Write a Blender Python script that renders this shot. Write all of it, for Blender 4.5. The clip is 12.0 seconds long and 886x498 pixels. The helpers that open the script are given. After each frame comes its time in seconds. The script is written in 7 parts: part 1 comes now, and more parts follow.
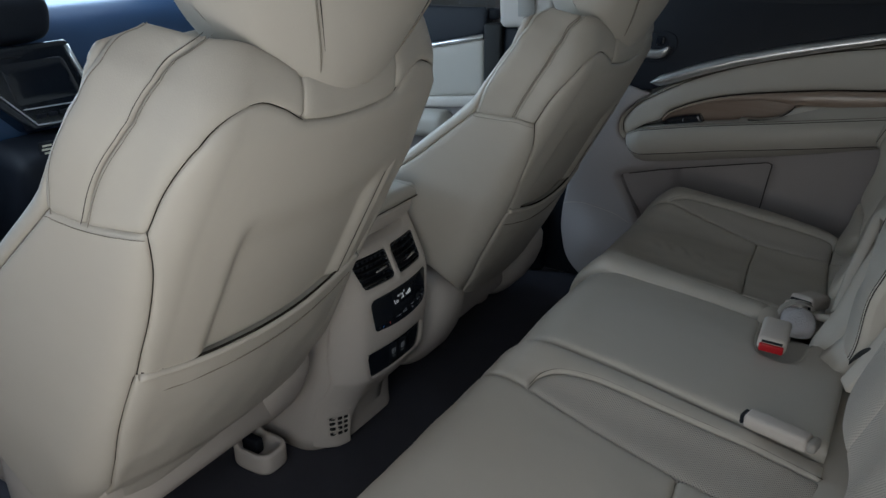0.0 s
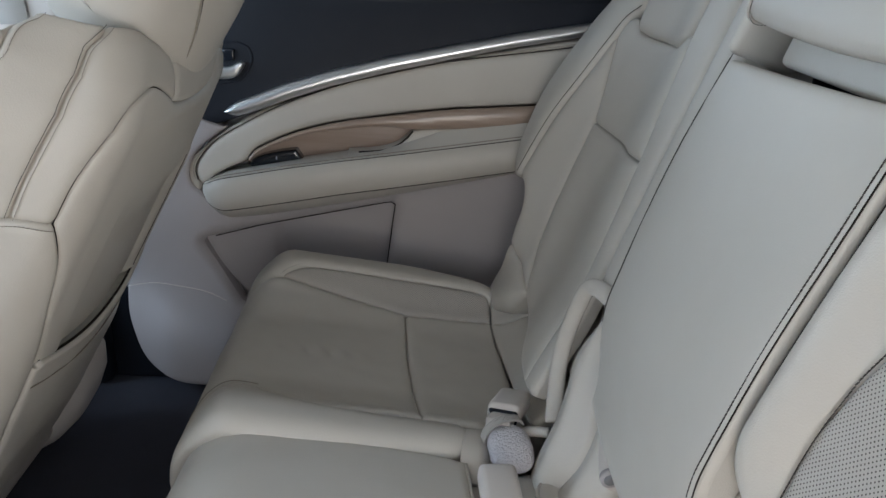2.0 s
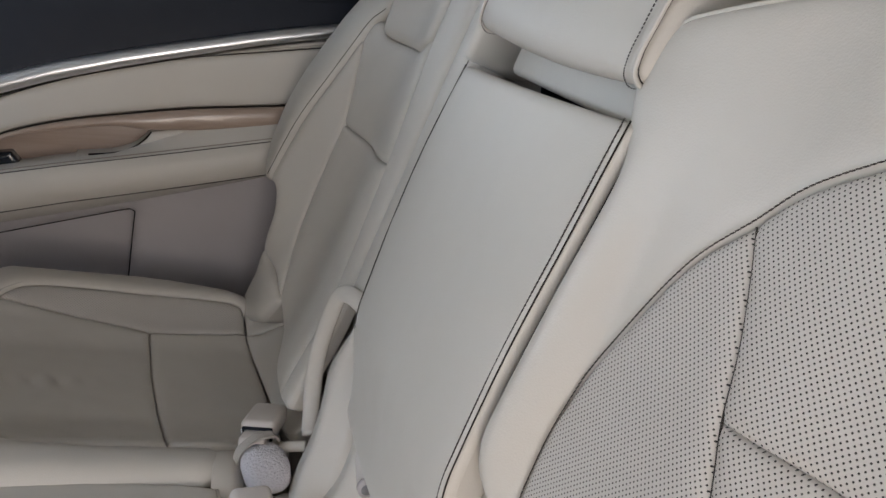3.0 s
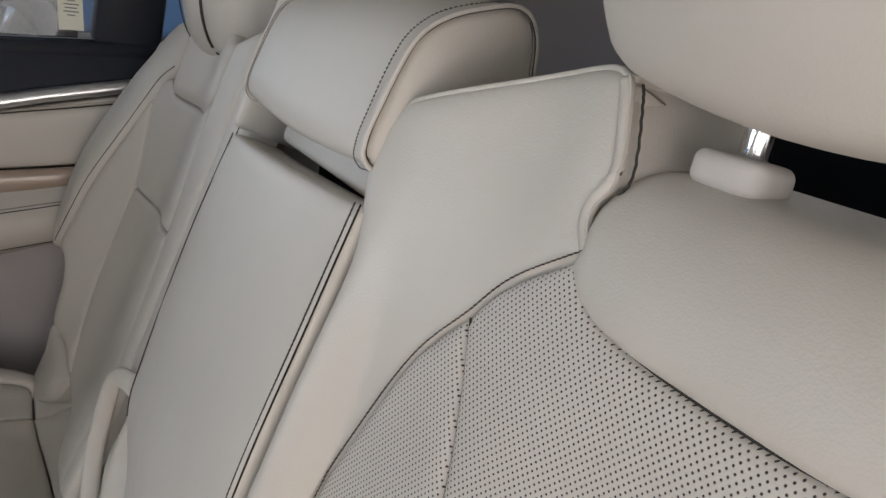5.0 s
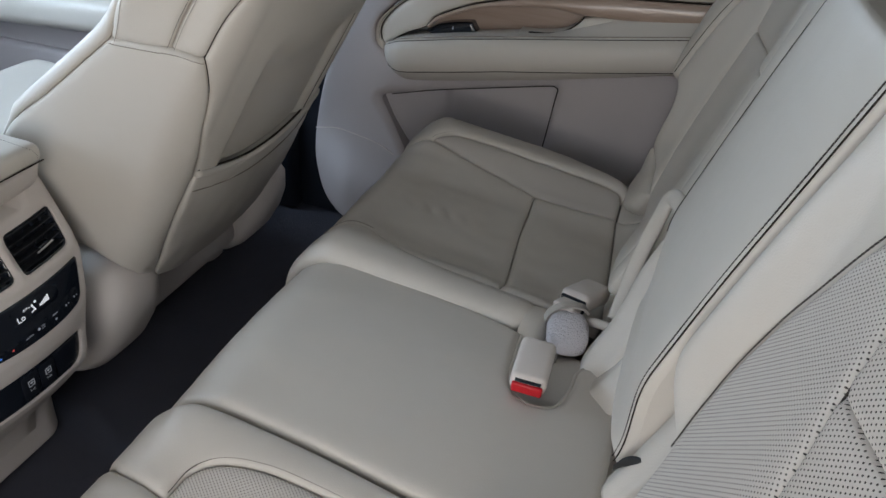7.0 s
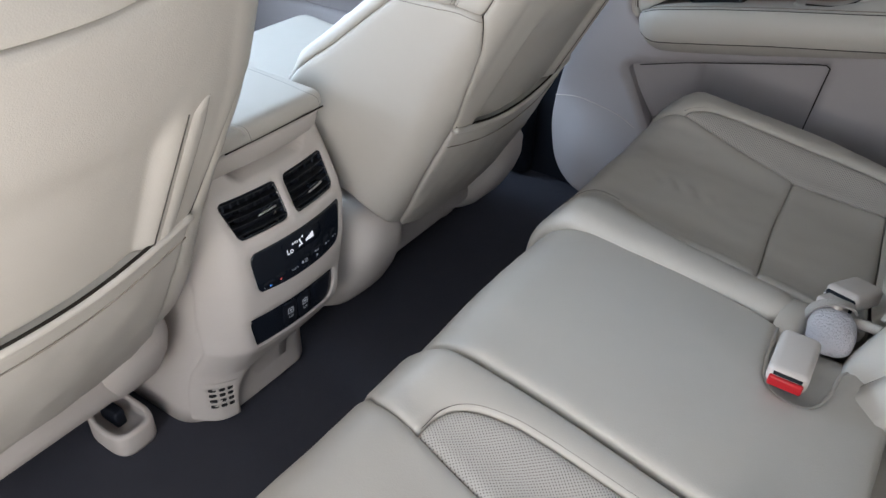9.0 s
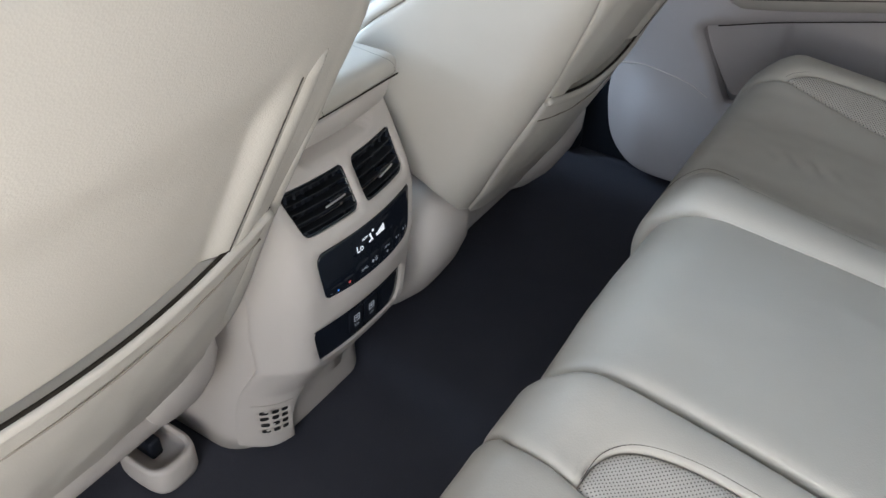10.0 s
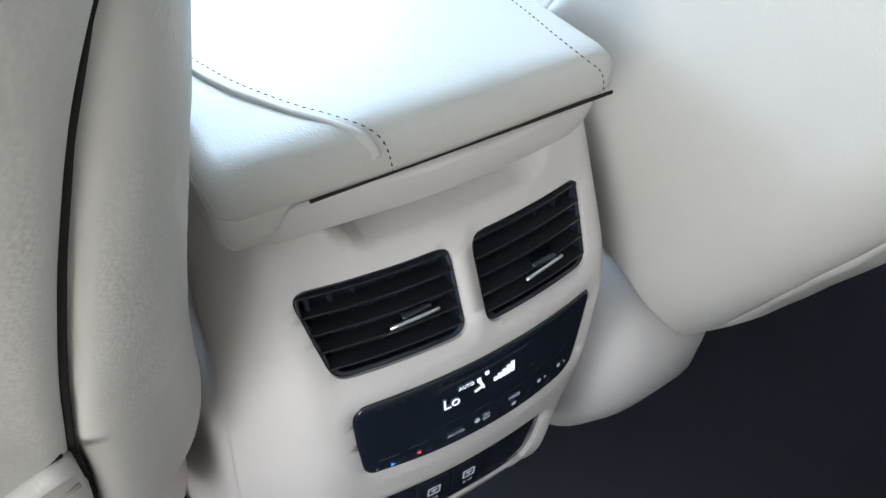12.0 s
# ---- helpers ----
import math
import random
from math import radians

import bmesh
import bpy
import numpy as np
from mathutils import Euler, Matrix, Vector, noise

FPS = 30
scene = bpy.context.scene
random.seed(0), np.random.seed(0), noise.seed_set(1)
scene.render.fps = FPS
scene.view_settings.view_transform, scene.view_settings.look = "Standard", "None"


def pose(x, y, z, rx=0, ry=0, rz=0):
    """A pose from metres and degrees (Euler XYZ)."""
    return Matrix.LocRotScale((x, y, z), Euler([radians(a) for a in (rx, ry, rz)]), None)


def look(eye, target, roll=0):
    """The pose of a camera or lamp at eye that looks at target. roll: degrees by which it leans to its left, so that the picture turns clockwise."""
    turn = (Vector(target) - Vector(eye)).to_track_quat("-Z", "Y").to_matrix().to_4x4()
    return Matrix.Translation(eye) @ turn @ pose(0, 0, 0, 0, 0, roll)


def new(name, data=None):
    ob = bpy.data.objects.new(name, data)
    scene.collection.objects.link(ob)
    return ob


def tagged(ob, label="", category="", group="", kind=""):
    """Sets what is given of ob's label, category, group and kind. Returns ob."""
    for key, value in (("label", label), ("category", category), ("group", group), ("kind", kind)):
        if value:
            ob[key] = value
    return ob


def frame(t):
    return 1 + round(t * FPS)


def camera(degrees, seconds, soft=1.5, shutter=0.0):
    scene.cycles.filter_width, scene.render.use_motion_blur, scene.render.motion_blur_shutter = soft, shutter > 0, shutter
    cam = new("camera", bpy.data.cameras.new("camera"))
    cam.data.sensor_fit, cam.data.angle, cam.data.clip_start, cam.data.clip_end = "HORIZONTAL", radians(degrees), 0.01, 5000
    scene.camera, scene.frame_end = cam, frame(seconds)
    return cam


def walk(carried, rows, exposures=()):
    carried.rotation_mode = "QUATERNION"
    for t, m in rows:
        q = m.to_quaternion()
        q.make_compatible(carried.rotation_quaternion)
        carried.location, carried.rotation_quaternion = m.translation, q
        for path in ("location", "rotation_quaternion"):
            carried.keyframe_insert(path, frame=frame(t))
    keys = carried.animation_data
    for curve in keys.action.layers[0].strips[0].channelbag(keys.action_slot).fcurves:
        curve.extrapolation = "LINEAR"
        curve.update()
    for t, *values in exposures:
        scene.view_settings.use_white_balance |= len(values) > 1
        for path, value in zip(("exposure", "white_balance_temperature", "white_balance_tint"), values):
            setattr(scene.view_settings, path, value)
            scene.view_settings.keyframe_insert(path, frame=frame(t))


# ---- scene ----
cam = camera(59.9, 12.0)
PATH = [
    (0, (0.779, -1.076, 0.944), (-0.186, 0.492, 0.164), -0.7),
    (0.5, (0.714, -0.875, 0.93), (0.037, 0.833, 0.141), 0.2),
    (1, (0.672, -0.749, 0.907), (0.31, 1.053, 0.118), 1.3),
    (1.5, (0.605, -0.618, 0.901), (0.483, 1.219, 0.119), 0.8),
    (2, (0.571, -0.552, 0.896), (0.638, 1.292, 0.122), 2.2),
    (2.5, (0.567, -0.532, 0.893), (0.925, 1.285, 0.137), 4.8),
    (3, (0.597, -0.528, 0.895), (1.249, 1.216, 0.165), 7.0),
    (3.5, (0.633, -0.54, 0.898), (1.489, 1.13, 0.205), 7.8),
    (5.5, (0.725, -0.527, 0.935), (1.693, 1.12, 0.34), 7.6),
    (6, (0.763, -0.536, 0.931), (1.216, 1.268, 0.197), 6.0),
    (6.5, (0.763, -0.56, 0.932), (0.586, 1.207, 0.011), 4.5),
    (7, (0.763, -0.589, 0.929), (0.258, 1.021, -0.144), 4.1),
    (7.5, (0.758, -0.606, 0.933), (-0.022, 0.865, -0.176), 2.2),
    (9.5, (0.617, -0.628, 0.893), (-0.305, 0.716, -0.266), 0.8),
    (10, (0.49, -0.582, 0.831), (-0.359, 0.779, -0.364), 1.2),
    (10.5, (0.431, -0.477, 0.738), (-0.52, 0.763, -0.51), 2.8),
    (11, (0.374, -0.342, 0.68), (-0.79, 0.616, -0.635), 0.6),
    (11.5, (0.311, -0.251, 0.66), (-0.904, 0.591, -0.687), 0.3),
    (12, (0.254, -0.183, 0.682), (-0.961, 0.633, -0.681), 1.6),
]
walk(cam, [(t, look(eye, target, roll)) for t, eye, target, roll in PATH], exposures=[(0.0, -2.02, 6250, 7), (0.5, -1.27, 6150, 6), (1.0, -0.9, 6200, 8), (1.5, -0.8, 6300, 9), (3.0, -0.64, 6850, 16), (3.5, -0.65, 7100, 17), (5.5, -0.78, 7000, 16), (6.0, -0.88, 6750, 13), (7.0, -0.72, 6450, 12), (7.5, -0.42, 6250, 13), (9.5, -0.31, 6250, 11), (10.5, -0.25, 6150, 9), (11.0, -0.04, 6400, 10), (11.5, 0.25, 6300, 8), (12.0, 0.22, 5850, 7)])

# ---- light ----
world = bpy.data.worlds.new("sky")
scene.world = world
world.use_nodes = True
wn = world.node_tree.nodes
sky = wn.new("ShaderNodeTexSky")
sky.sky_type, sky.sun_disc = "NISHITA", False
sky.sun_elevation, sky.sun_rotation = radians(52), radians(86)
sky.air_density, sky.dust_density = 1.0, 1.5
world.node_tree.links.new(sky.outputs[0], wn["Background"].inputs[0])
wn["Background"].inputs[1].default_value = 0.15
sun_data = bpy.data.lights.new("sun", "SUN")
sun_data.energy, sun_data.angle, sun_data.color = 3.5, radians(0.6), (1.0, 0.95, 0.88)
sun = new("sun", sun_data)
SUN_AZ, SUN_EL = radians(4), radians(52)
sun.matrix_world = look((math.cos(SUN_AZ) * 20, math.sin(SUN_AZ) * 20, 26), (0, 0, 0))
# sky light that falls through the windscreen, the side windows and the open door
def window_light(name, eye, target, w, h, power, tint=(0.72, 0.86, 1.0)):
    d = bpy.data.lights.new(name, "AREA")
    d.shape, d.size, d.size_y, d.energy, d.color = "RECTANGLE", w, h, power, tint
    ob = new(name, d)
    ob.matrix_world = look(eye, target)
    return ob


window_light("sky_light_windscreen", (-1.15, 0.0, 1.0), (-0.3, 0.0, 0.4), 1.2, 0.45, 28)
window_light("sky_light_door_opening", (0.62, -1.06, 0.66), (0.50, 0.1, 0.56), 1.0, 0.62, 10, (0.95, 0.975, 1.0))
# sunlit ground outside the open door throws warm light back in
window_light("ground_light_door_opening", (0.60, -1.08, 0.36), (-0.10, -0.35, 0.55), 0.80, 0.40, 7.5, (1.0, 0.88, 0.72))
window_light("sky_light_front_window", (-0.75, -0.95, 0.93), (0.1, 0.1, 0.45), 0.9, 0.36, 16)
window_light("sky_light_dash", (-1.42, 0.0, 1.04), (-1.32, 0.0, 0.7), 1.3, 0.35, 30, (0.50, 0.74, 1.0))
window_light("sky_light_window", (0.35, 0.93, 0.95), (0.4, 0.0, 0.5), 0.8, 0.26, 1.5)

# ---- materials ----
class Nodes:
    def __init__(self, name):
        self.mat = bpy.data.materials.new(name)
        self.mat.use_nodes = True
        self.tree = self.mat.node_tree
        self.bsdf = self.tree.nodes["Principled BSDF"]

    def add(self, kind, **inputs):
        n = self.tree.nodes.new(kind)
        for k, v in inputs.items():
            n.inputs[k].default_value = v
        return n

    def link(self, a, b):
        self.tree.links.new(a, b)

    def math(self, op, a, b=None, c=None):
        n = self.tree.nodes.new("ShaderNodeMath")
        n.operation = op
        for i, v in enumerate((a, b, c)):
            if v is None:
                continue
            if isinstance(v, (int, float)):
                n.inputs[i].default_value = v
            else:
                self.link(v, n.inputs[i])
        return n.outputs[0]

    def coords(self, which="Object"):
        return self.add("ShaderNodeTexCoord").outputs[which]

    def noise(self, vec, scale, detail=4, rough=0.55):
        n = self.add("ShaderNodeTexNoise", Scale=scale, Detail=detail, Roughness=rough)
        self.link(vec, n.inputs["Vector"])
        return n.outputs["Fac"]

    def mix(self, fac, a, b):
        n = self.add("ShaderNodeMix")
        n.data_type = "RGBA"
        for sock, v in ((n.inputs[0], fac), (n.inputs[6], a), (n.inputs[7], b)):
            if isinstance(v, (int, float)):
                sock.default_value = v
            elif isinstance(v, tuple):
                sock.default_value = (*v, 1)
            else:
                self.link(v, sock)
        return n.outputs[2]

    def bump(self, height, strength, distance, normal=None):
        n = self.add("ShaderNodeBump", Strength=strength, Distance=distance)
        self.link(height, n.inputs["Height"])
        if normal:
            self.link(normal, n.inputs["Normal"])
        return n.outputs[0]

    def put(self, **inputs):
        for k, v in inputs.items():
            k = k.replace("_", " ")
            if isinstance(v, (int, float)):
                self.bsdf.inputs[k].default_value = v
            elif isinstance(v, tuple):
                self.bsdf.inputs[k].default_value = (*v, 1)
            else:
                self.link(v, self.bsdf.inputs[k])
        return self.mat


def leather(name, a, b, rough=0.42, holes=0.0):
    n = Nodes(name)
    p = n.coords()
    big, mid = n.noise(p, 7, 3), n.noise(p, 60, 4)
    col = n.mix(n.math("ADD", n.math("MULTIPLY", big, 0.7), n.math("MULTIPLY", mid, 0.3)), a, b)
    v = n.add("ShaderNodeTexVoronoi", Scale=700.0)
    n.link(p, v.inputs["Vector"])
    wr = n.noise(p, 130, 5, 0.65)
    grain = n.math("ADD", v.outputs["Distance"], n.math("MULTIPLY", wr, 0.8))
    nor = n.bump(grain, 0.21, 0.0005)
    crease = n.noise(p, 16, 2)
    nor = n.bump(crease, 0.10, 0.012, nor)
    r = n.math("ADD", n.math("MULTIPLY", mid, 0.16), rough - 0.06)
    if holes:
        uv = n.add("ShaderNodeSeparateXYZ")
        n.link(n.coords("UV"), uv.inputs[0])
        px, py = 0.0039, 0.0045
        ds = []
        for off in (0.0, 0.5):
            cx = n.math("MULTIPLY", n.math("SUBTRACT", n.math("FRACT", n.math("ADD", n.math("DIVIDE", uv.outputs[0], px), off)), 0.5), px)
            cy = n.math("MULTIPLY", n.math("SUBTRACT", n.math("FRACT", n.math("ADD", n.math("DIVIDE", uv.outputs[1], py), off)), 0.5), py)
            ds.append(n.math("SQRT", n.math("ADD", n.math("POWER", cx, 2.0), n.math("POWER", cy, 2.0))))
        d = n.math("MINIMUM", ds[0], ds[1])
        hole = n.math("SUBTRACT", 1.0, n.math("SMOOTH_MIN", n.math("MAXIMUM", n.math("DIVIDE", n.math("SUBTRACT", d, holes * 0.75), holes * 0.5), 0.0), 1.0, 0.0))
        col = n.mix(hole, col, (0.03, 0.027, 0.024))
        nor = n.bump(n.math("SUBTRACT", 1.0, hole), 0.5, 0.0012, nor)
        r = n.math("ADD", r, n.math("MULTIPLY", hole, 0.4))
    return n.put(Base_Color=col, Roughness=r, Normal=nor, Specular_IOR_Level=0.42)


def plastic(name, a, b, rough=0.5, bump=0.12, scale=900.0, spec=0.4, coat=0.0):
    n = Nodes(name)
    p = n.coords()
    fac = n.noise(p, 9, 4)
    g = n.noise(p, scale, 2)
    r = n.math("ADD", n.math("MULTIPLY", n.noise(p, 35, 4), 0.14), rough - 0.07)
    return n.put(Base_Color=n.mix(fac, a, b), Roughness=r, Normal=n.bump(g, bump, 0.0006), Specular_IOR_Level=spec, Coat_Weight=coat)


def metal(name, col, rough):
    n = Nodes(name)
    p = n.coords()
    r = n.math("ADD", n.math("MULTIPLY", n.noise(p, 90, 4), 0.12), rough)
    return n.put(Base_Color=n.mix(n.noise(p, 20), col, tuple(c * 0.88 for c in col)), Metallic=1.0, Roughness=r)


def fabric(name, a, b, scale=700.0, bump=0.6, dist=0.003, rough=0.9):
    n = Nodes(name)
    p = n.coords()
    f = n.noise(p, scale, 3, 0.7)
    col = n.mix(n.math("ADD", n.math("MULTIPLY", f, 0.6), n.math("MULTIPLY", n.noise(p, 12, 4), 0.4)), a, b)
    return n.put(Base_Color=col, Roughness=rough, Normal=n.bump(f, bump, dist), Specular_IOR_Level=0.2)


def webbing(name, a, b, axis):
    n = Nodes(name)
    p = n.coords("UV")
    w = n.add("ShaderNodeTexWave", Scale=230.0, Distortion=0.6)
    w.bands_direction = axis
    n.link(p, w.inputs["Vector"])
    return n.put(Base_Color=n.mix(w.outputs["Fac"], a, b), Roughness=0.75, Normal=n.bump(w.outputs["Fac"], 0.5, 0.0008))


def wood(name):
    n = Nodes(name)
    m = n.add("ShaderNodeMapping")
    m.inputs["Scale"].default_value = (3.0, 40.0, 55.0)
    n.link(n.coords(), m.inputs["Vector"])
    f = n.noise(m.outputs[0], 4.0, 6, 0.6)
    col = n.mix(f, (0.27, 0.19, 0.145), (0.42, 0.32, 0.26))
    return n.put(Base_Color=col, Roughness=0.3, Coat_Weight=0.5, Coat_Roughness=0.12)


def emitter(name, col, power):
    n = Nodes(name)
    return n.put(Base_Color=tuple(c * 0.35 for c in col), Emission_Color=col, Emission_Strength=power, Roughness=0.4)


def glass(name, tint=(0.95, 0.98, 0.97)):
    n = Nodes(name)
    tree = n.tree
    out = tree.nodes["Material Output"]
    tr, gl, mx, fr = (n.add("ShaderNodeBsdfTransparent"), n.add("ShaderNodeBsdfGlossy"), n.add("ShaderNodeMixShader"), n.add("ShaderNodeFresnel"))
    tr.inputs[0].default_value = (*tint, 1)
    gl.inputs["Roughness"].default_value = 0.02
    n.link(fr.outputs[0], mx.inputs[0]), n.link(tr.outputs[0], mx.inputs[1]), n.link(gl.outputs[0], mx.inputs[2])
    n.link(mx.outputs[0], out.inputs[0])
    return n.mat


LEATHER = leather("parchment_leather", (0.50, 0.466, 0.418), (0.56, 0.525, 0.472))
PERFORATED = leather("perforated_leather", (0.52, 0.482, 0.44), (0.57, 0.532, 0.488), 0.46, 0.00056)
VINYL = leather("parchment_vinyl", (0.47, 0.435, 0.39), (0.53, 0.495, 0.445), 0.5)
TRIM = plastic("parchment_plastic", (0.585, 0.535, 0.495), (0.635, 0.583, 0.542), 0.55, 0.25, 700)
TRIM_DULL = plastic("grey_beige_plastic", (0.405, 0.372, 0.372), (0.452, 0.418, 0.416), 0.6, 0.3, 500)
BLACK = plastic("black_soft_plastic", (0.008, 0.0105, 0.017), (0.013, 0.016, 0.024), 0.55, 0.3, 600, 0.28)
PIANO = plastic("gloss_black_plastic", (0.009, 0.012, 0.019), (0.013, 0.017, 0.026), 0.14, 0.02, 60, 0.5, 0.4)
SLAT = plastic("dark_slat_plastic", (0.02, 0.022, 0.026), (0.03, 0.032, 0.036), 0.42, 0.1, 300)
CARPET = fabric("black_carpet", (0.056, 0.058, 0.075), (0.106, 0.108, 0.136), 900, 0.9, 0.004, 0.95)
HEADLINER = fabric("headliner_fabric", (0.55, 0.53, 0.49), (0.62, 0.60, 0.56), 500, 0.3, 0.001)
CHROME = metal("satin_chrome", (0.90, 0.90, 0.92), 0.26)
STEEL = metal("polished_steel", (0.72, 0.72, 0.73), 0.1)
WOOD = wood("brown_wood_trim")
THREAD = plastic("dark_thread", (0.035, 0.03, 0.026), (0.06, 0.052, 0.045), 0.8, 0.2, 800)
# for dark seams, and for cords that stand in for shade in gaps
SEAM_SHADE = plastic("dark_seam", (0.02, 0.017, 0.014), (0.03, 0.026, 0.022), 0.9, 0.1, 400, 0.1)
PALE_THREAD = plastic("tan_thread", (0.24, 0.215, 0.18), (0.31, 0.28, 0.24), 0.8, 0.2, 800)
KNIT = fabric("lilac_grey_knit", (0.62, 0.59, 0.62), (0.78, 0.75, 0.78), 320, 0.9, 0.004, 0.85)
WEB = webbing("beige_webbing", (0.40, 0.375, 0.345), (0.50, 0.47, 0.43), "Y")
RED = plastic("red_button_plastic", (0.50, 0.012, 0.02), (0.60, 0.02, 0.03), 0.3, 0.05, 300)
RUBBER = plastic("black_rubber", (0.012, 0.012, 0.012), (0.02, 0.02, 0.02), 0.7, 0.3, 200)
PAINT_BLUE = plastic("blue_car_paint", (0.24, 0.45, 0.72), (0.28, 0.49, 0.76), 0.25, 0.0, 50, 0.5, 0.8)
PAPER = plastic("pale_paper", (0.72, 0.70, 0.58), (0.78, 0.76, 0.64), 0.8, 0.05, 200)
INK = plastic("grey_ink", (0.18, 0.18, 0.19), (0.24, 0.24, 0.25), 0.8, 0.05, 200)
GLASS = glass("window_glass")
PRIVACY = glass("privacy_glass", (0.84, 0.87, 0.89))
DARK_GLASS = glass("dark_privacy_glass", (0.05, 0.055, 0.06))
LIT = emitter("display_light", (0.93, 0.96, 1.0), 0.9)
# blue base colour imitates the sky reflected on the dark dashboard
DASH = plastic("navy_soft_plastic", (0.030, 0.070, 0.155), (0.040, 0.085, 0.180), 0.40, 0.3, 600)
LIT_DIM = emitter("legend_light", (0.75, 0.8, 0.88), 0.25)
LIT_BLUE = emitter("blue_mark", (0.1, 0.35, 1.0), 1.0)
LIT_RED = emitter("red_mark", (1.0, 0.12, 0.1), 1.0)
HAZE = emitter("hazy_sky", (0.93, 0.97, 1.0), 2.2)
ASPHALT = fabric("asphalt", (0.045, 0.045, 0.047), (0.075, 0.074, 0.072), 90, 0.6, 0.01)
BODY_PAINT = plastic("white_car_paint", (0.70, 0.70, 0.70), (0.76, 0.76, 0.76), 0.3, 0.0, 50, 0.5, 0.8)

# ---- building blocks ----
def link_mesh(name, verts, faces, material, parent=None, label="", smooth=True, uvs=None):
    me = bpy.data.meshes.new(name)
    me.from_pydata([tuple(map(float, v)) for v in verts], [], faces)
    if uvs is not None:
        layer = me.uv_layers.new(name="metres")
        idx = np.empty(len(me.loops), int)
        me.loops.foreach_get("vertex_index", idx)
        layer.data.foreach_set("uv", np.asarray(uvs, float)[idx].ravel())
    bm = bmesh.new()
    bm.from_mesh(me)
    bmesh.ops.remove_doubles(bm, verts=bm.verts, dist=1e-6)
    bm.to_mesh(me)
    bm.free()
    if smooth:
        me.polygons.foreach_set("use_smooth", [True] * len(me.polygons))
        me.update()
    me.materials.append(material)
    ob = new(name, me)
    if parent:
        ob.parent = parent
    if label:
        tagged(ob, label)
    return ob


def part(name, bm, material, parent, label="", smooth=False, angle=None):
    me = bpy.data.meshes.new(name)
    bm.normal_update()
    if smooth:
        for f in bm.faces:
            f.smooth = True
        if angle:
            for e in bm.edges:
                if len(e.link_faces) == 2 and e.calc_face_angle(0) > radians(angle):
                    e.smooth = False
    bm.to_mesh(me)
    bm.free()
    me.materials.append(material)
    ob = new(name, me)
    if parent:
        ob.parent = parent
    if label:
        tagged(ob, label)
    return ob


def thing(name, at=(0, 0, 0), label="", category="", group="", kind=""):
    ob = new(name)
    ob.location = at
    ob.empty_display_size = 0.05
    return tagged(ob, label, category, group, kind)


def spline(pts, n=10, closed=False):
    """Smooth line through a few control points."""
    p = [np.array(q, float) for q in pts]
    if len(p) == 2 and not closed:
        return [p[0] + (p[1] - p[0]) * i / n for i in range(n + 1)]
    ext = [p[-1], *p, p[0], p[1]] if closed else [2 * p[0] - p[1], *p, 2 * p[-1] - p[-2]]
    out = []
    for i in range(1, len(ext) - 2):
        a, b, c, d = ext[i - 1 : i + 3]
        for k in range(n):
            t = k / n
            out.append(0.5 * (2 * b + (c - a) * t + (2 * a - 5 * b + 4 * c - d) * t * t + (3 * b - a - 3 * c + d) * t**3))
    if not closed:
        out.append(p[-1])
    return out


def outline(*segments, n=8):
    """A closed outline from smooth segments that meet at corners."""
    out = []
    for s in segments:
        out += spline(s, n)[:-1]
    return out


def resample(poly, step, closed=True):
    p = np.array(poly + [poly[0]] if closed else poly, float)
    seg = np.linalg.norm(np.diff(p, axis=0), axis=1)
    s = np.r_[0, np.cumsum(seg)]
    n = max(4, int(round(s[-1] / step)))
    t = np.linspace(0, s[-1], n + 1)
    if closed:
        t = t[:-1]
    return np.stack([np.interp(t, s, p[:, k]) for k in range(p.shape[1])], 1)


def inside(poly, pts):
    x, y = pts[:, 0], pts[:, 1]
    hit = np.zeros(len(pts), bool)
    q = np.roll(poly, -1, 0)
    for (x0, y0), (x1, y1) in zip(poly, q):
        c = (y0 > y) != (y1 > y)
        with np.errstate(divide="ignore", invalid="ignore"):
            hit ^= c & (x < (x1 - x0) * (y - y0) / (y1 - y0 + 1e-15) + x0)
    return hit


def edge_distance(poly, pts):
    a, b = poly, np.roll(poly, -1, 0)
    best = np.full(len(pts), 9.0)
    for p, q in zip(a, b):
        d = q - p
        t = np.clip(((pts - p) @ d) / max(d @ d, 1e-12), 0, 1)
        best = np.minimum(best, np.linalg.norm(pts - p - t[:, None] * d, axis=1))
    return best


def frame_of(S, uv, flip):
    e = 1e-4
    p = S(uv[:, 0], uv[:, 1])
    du = S(uv[:, 0] + e, uv[:, 1]) - p
    dv = S(uv[:, 0], uv[:, 1] + e) - p
    n = np.cross(du, dv)
    n /= np.linalg.norm(n, axis=1)[:, None] + 1e-12
    return p, (-n if flip else n)


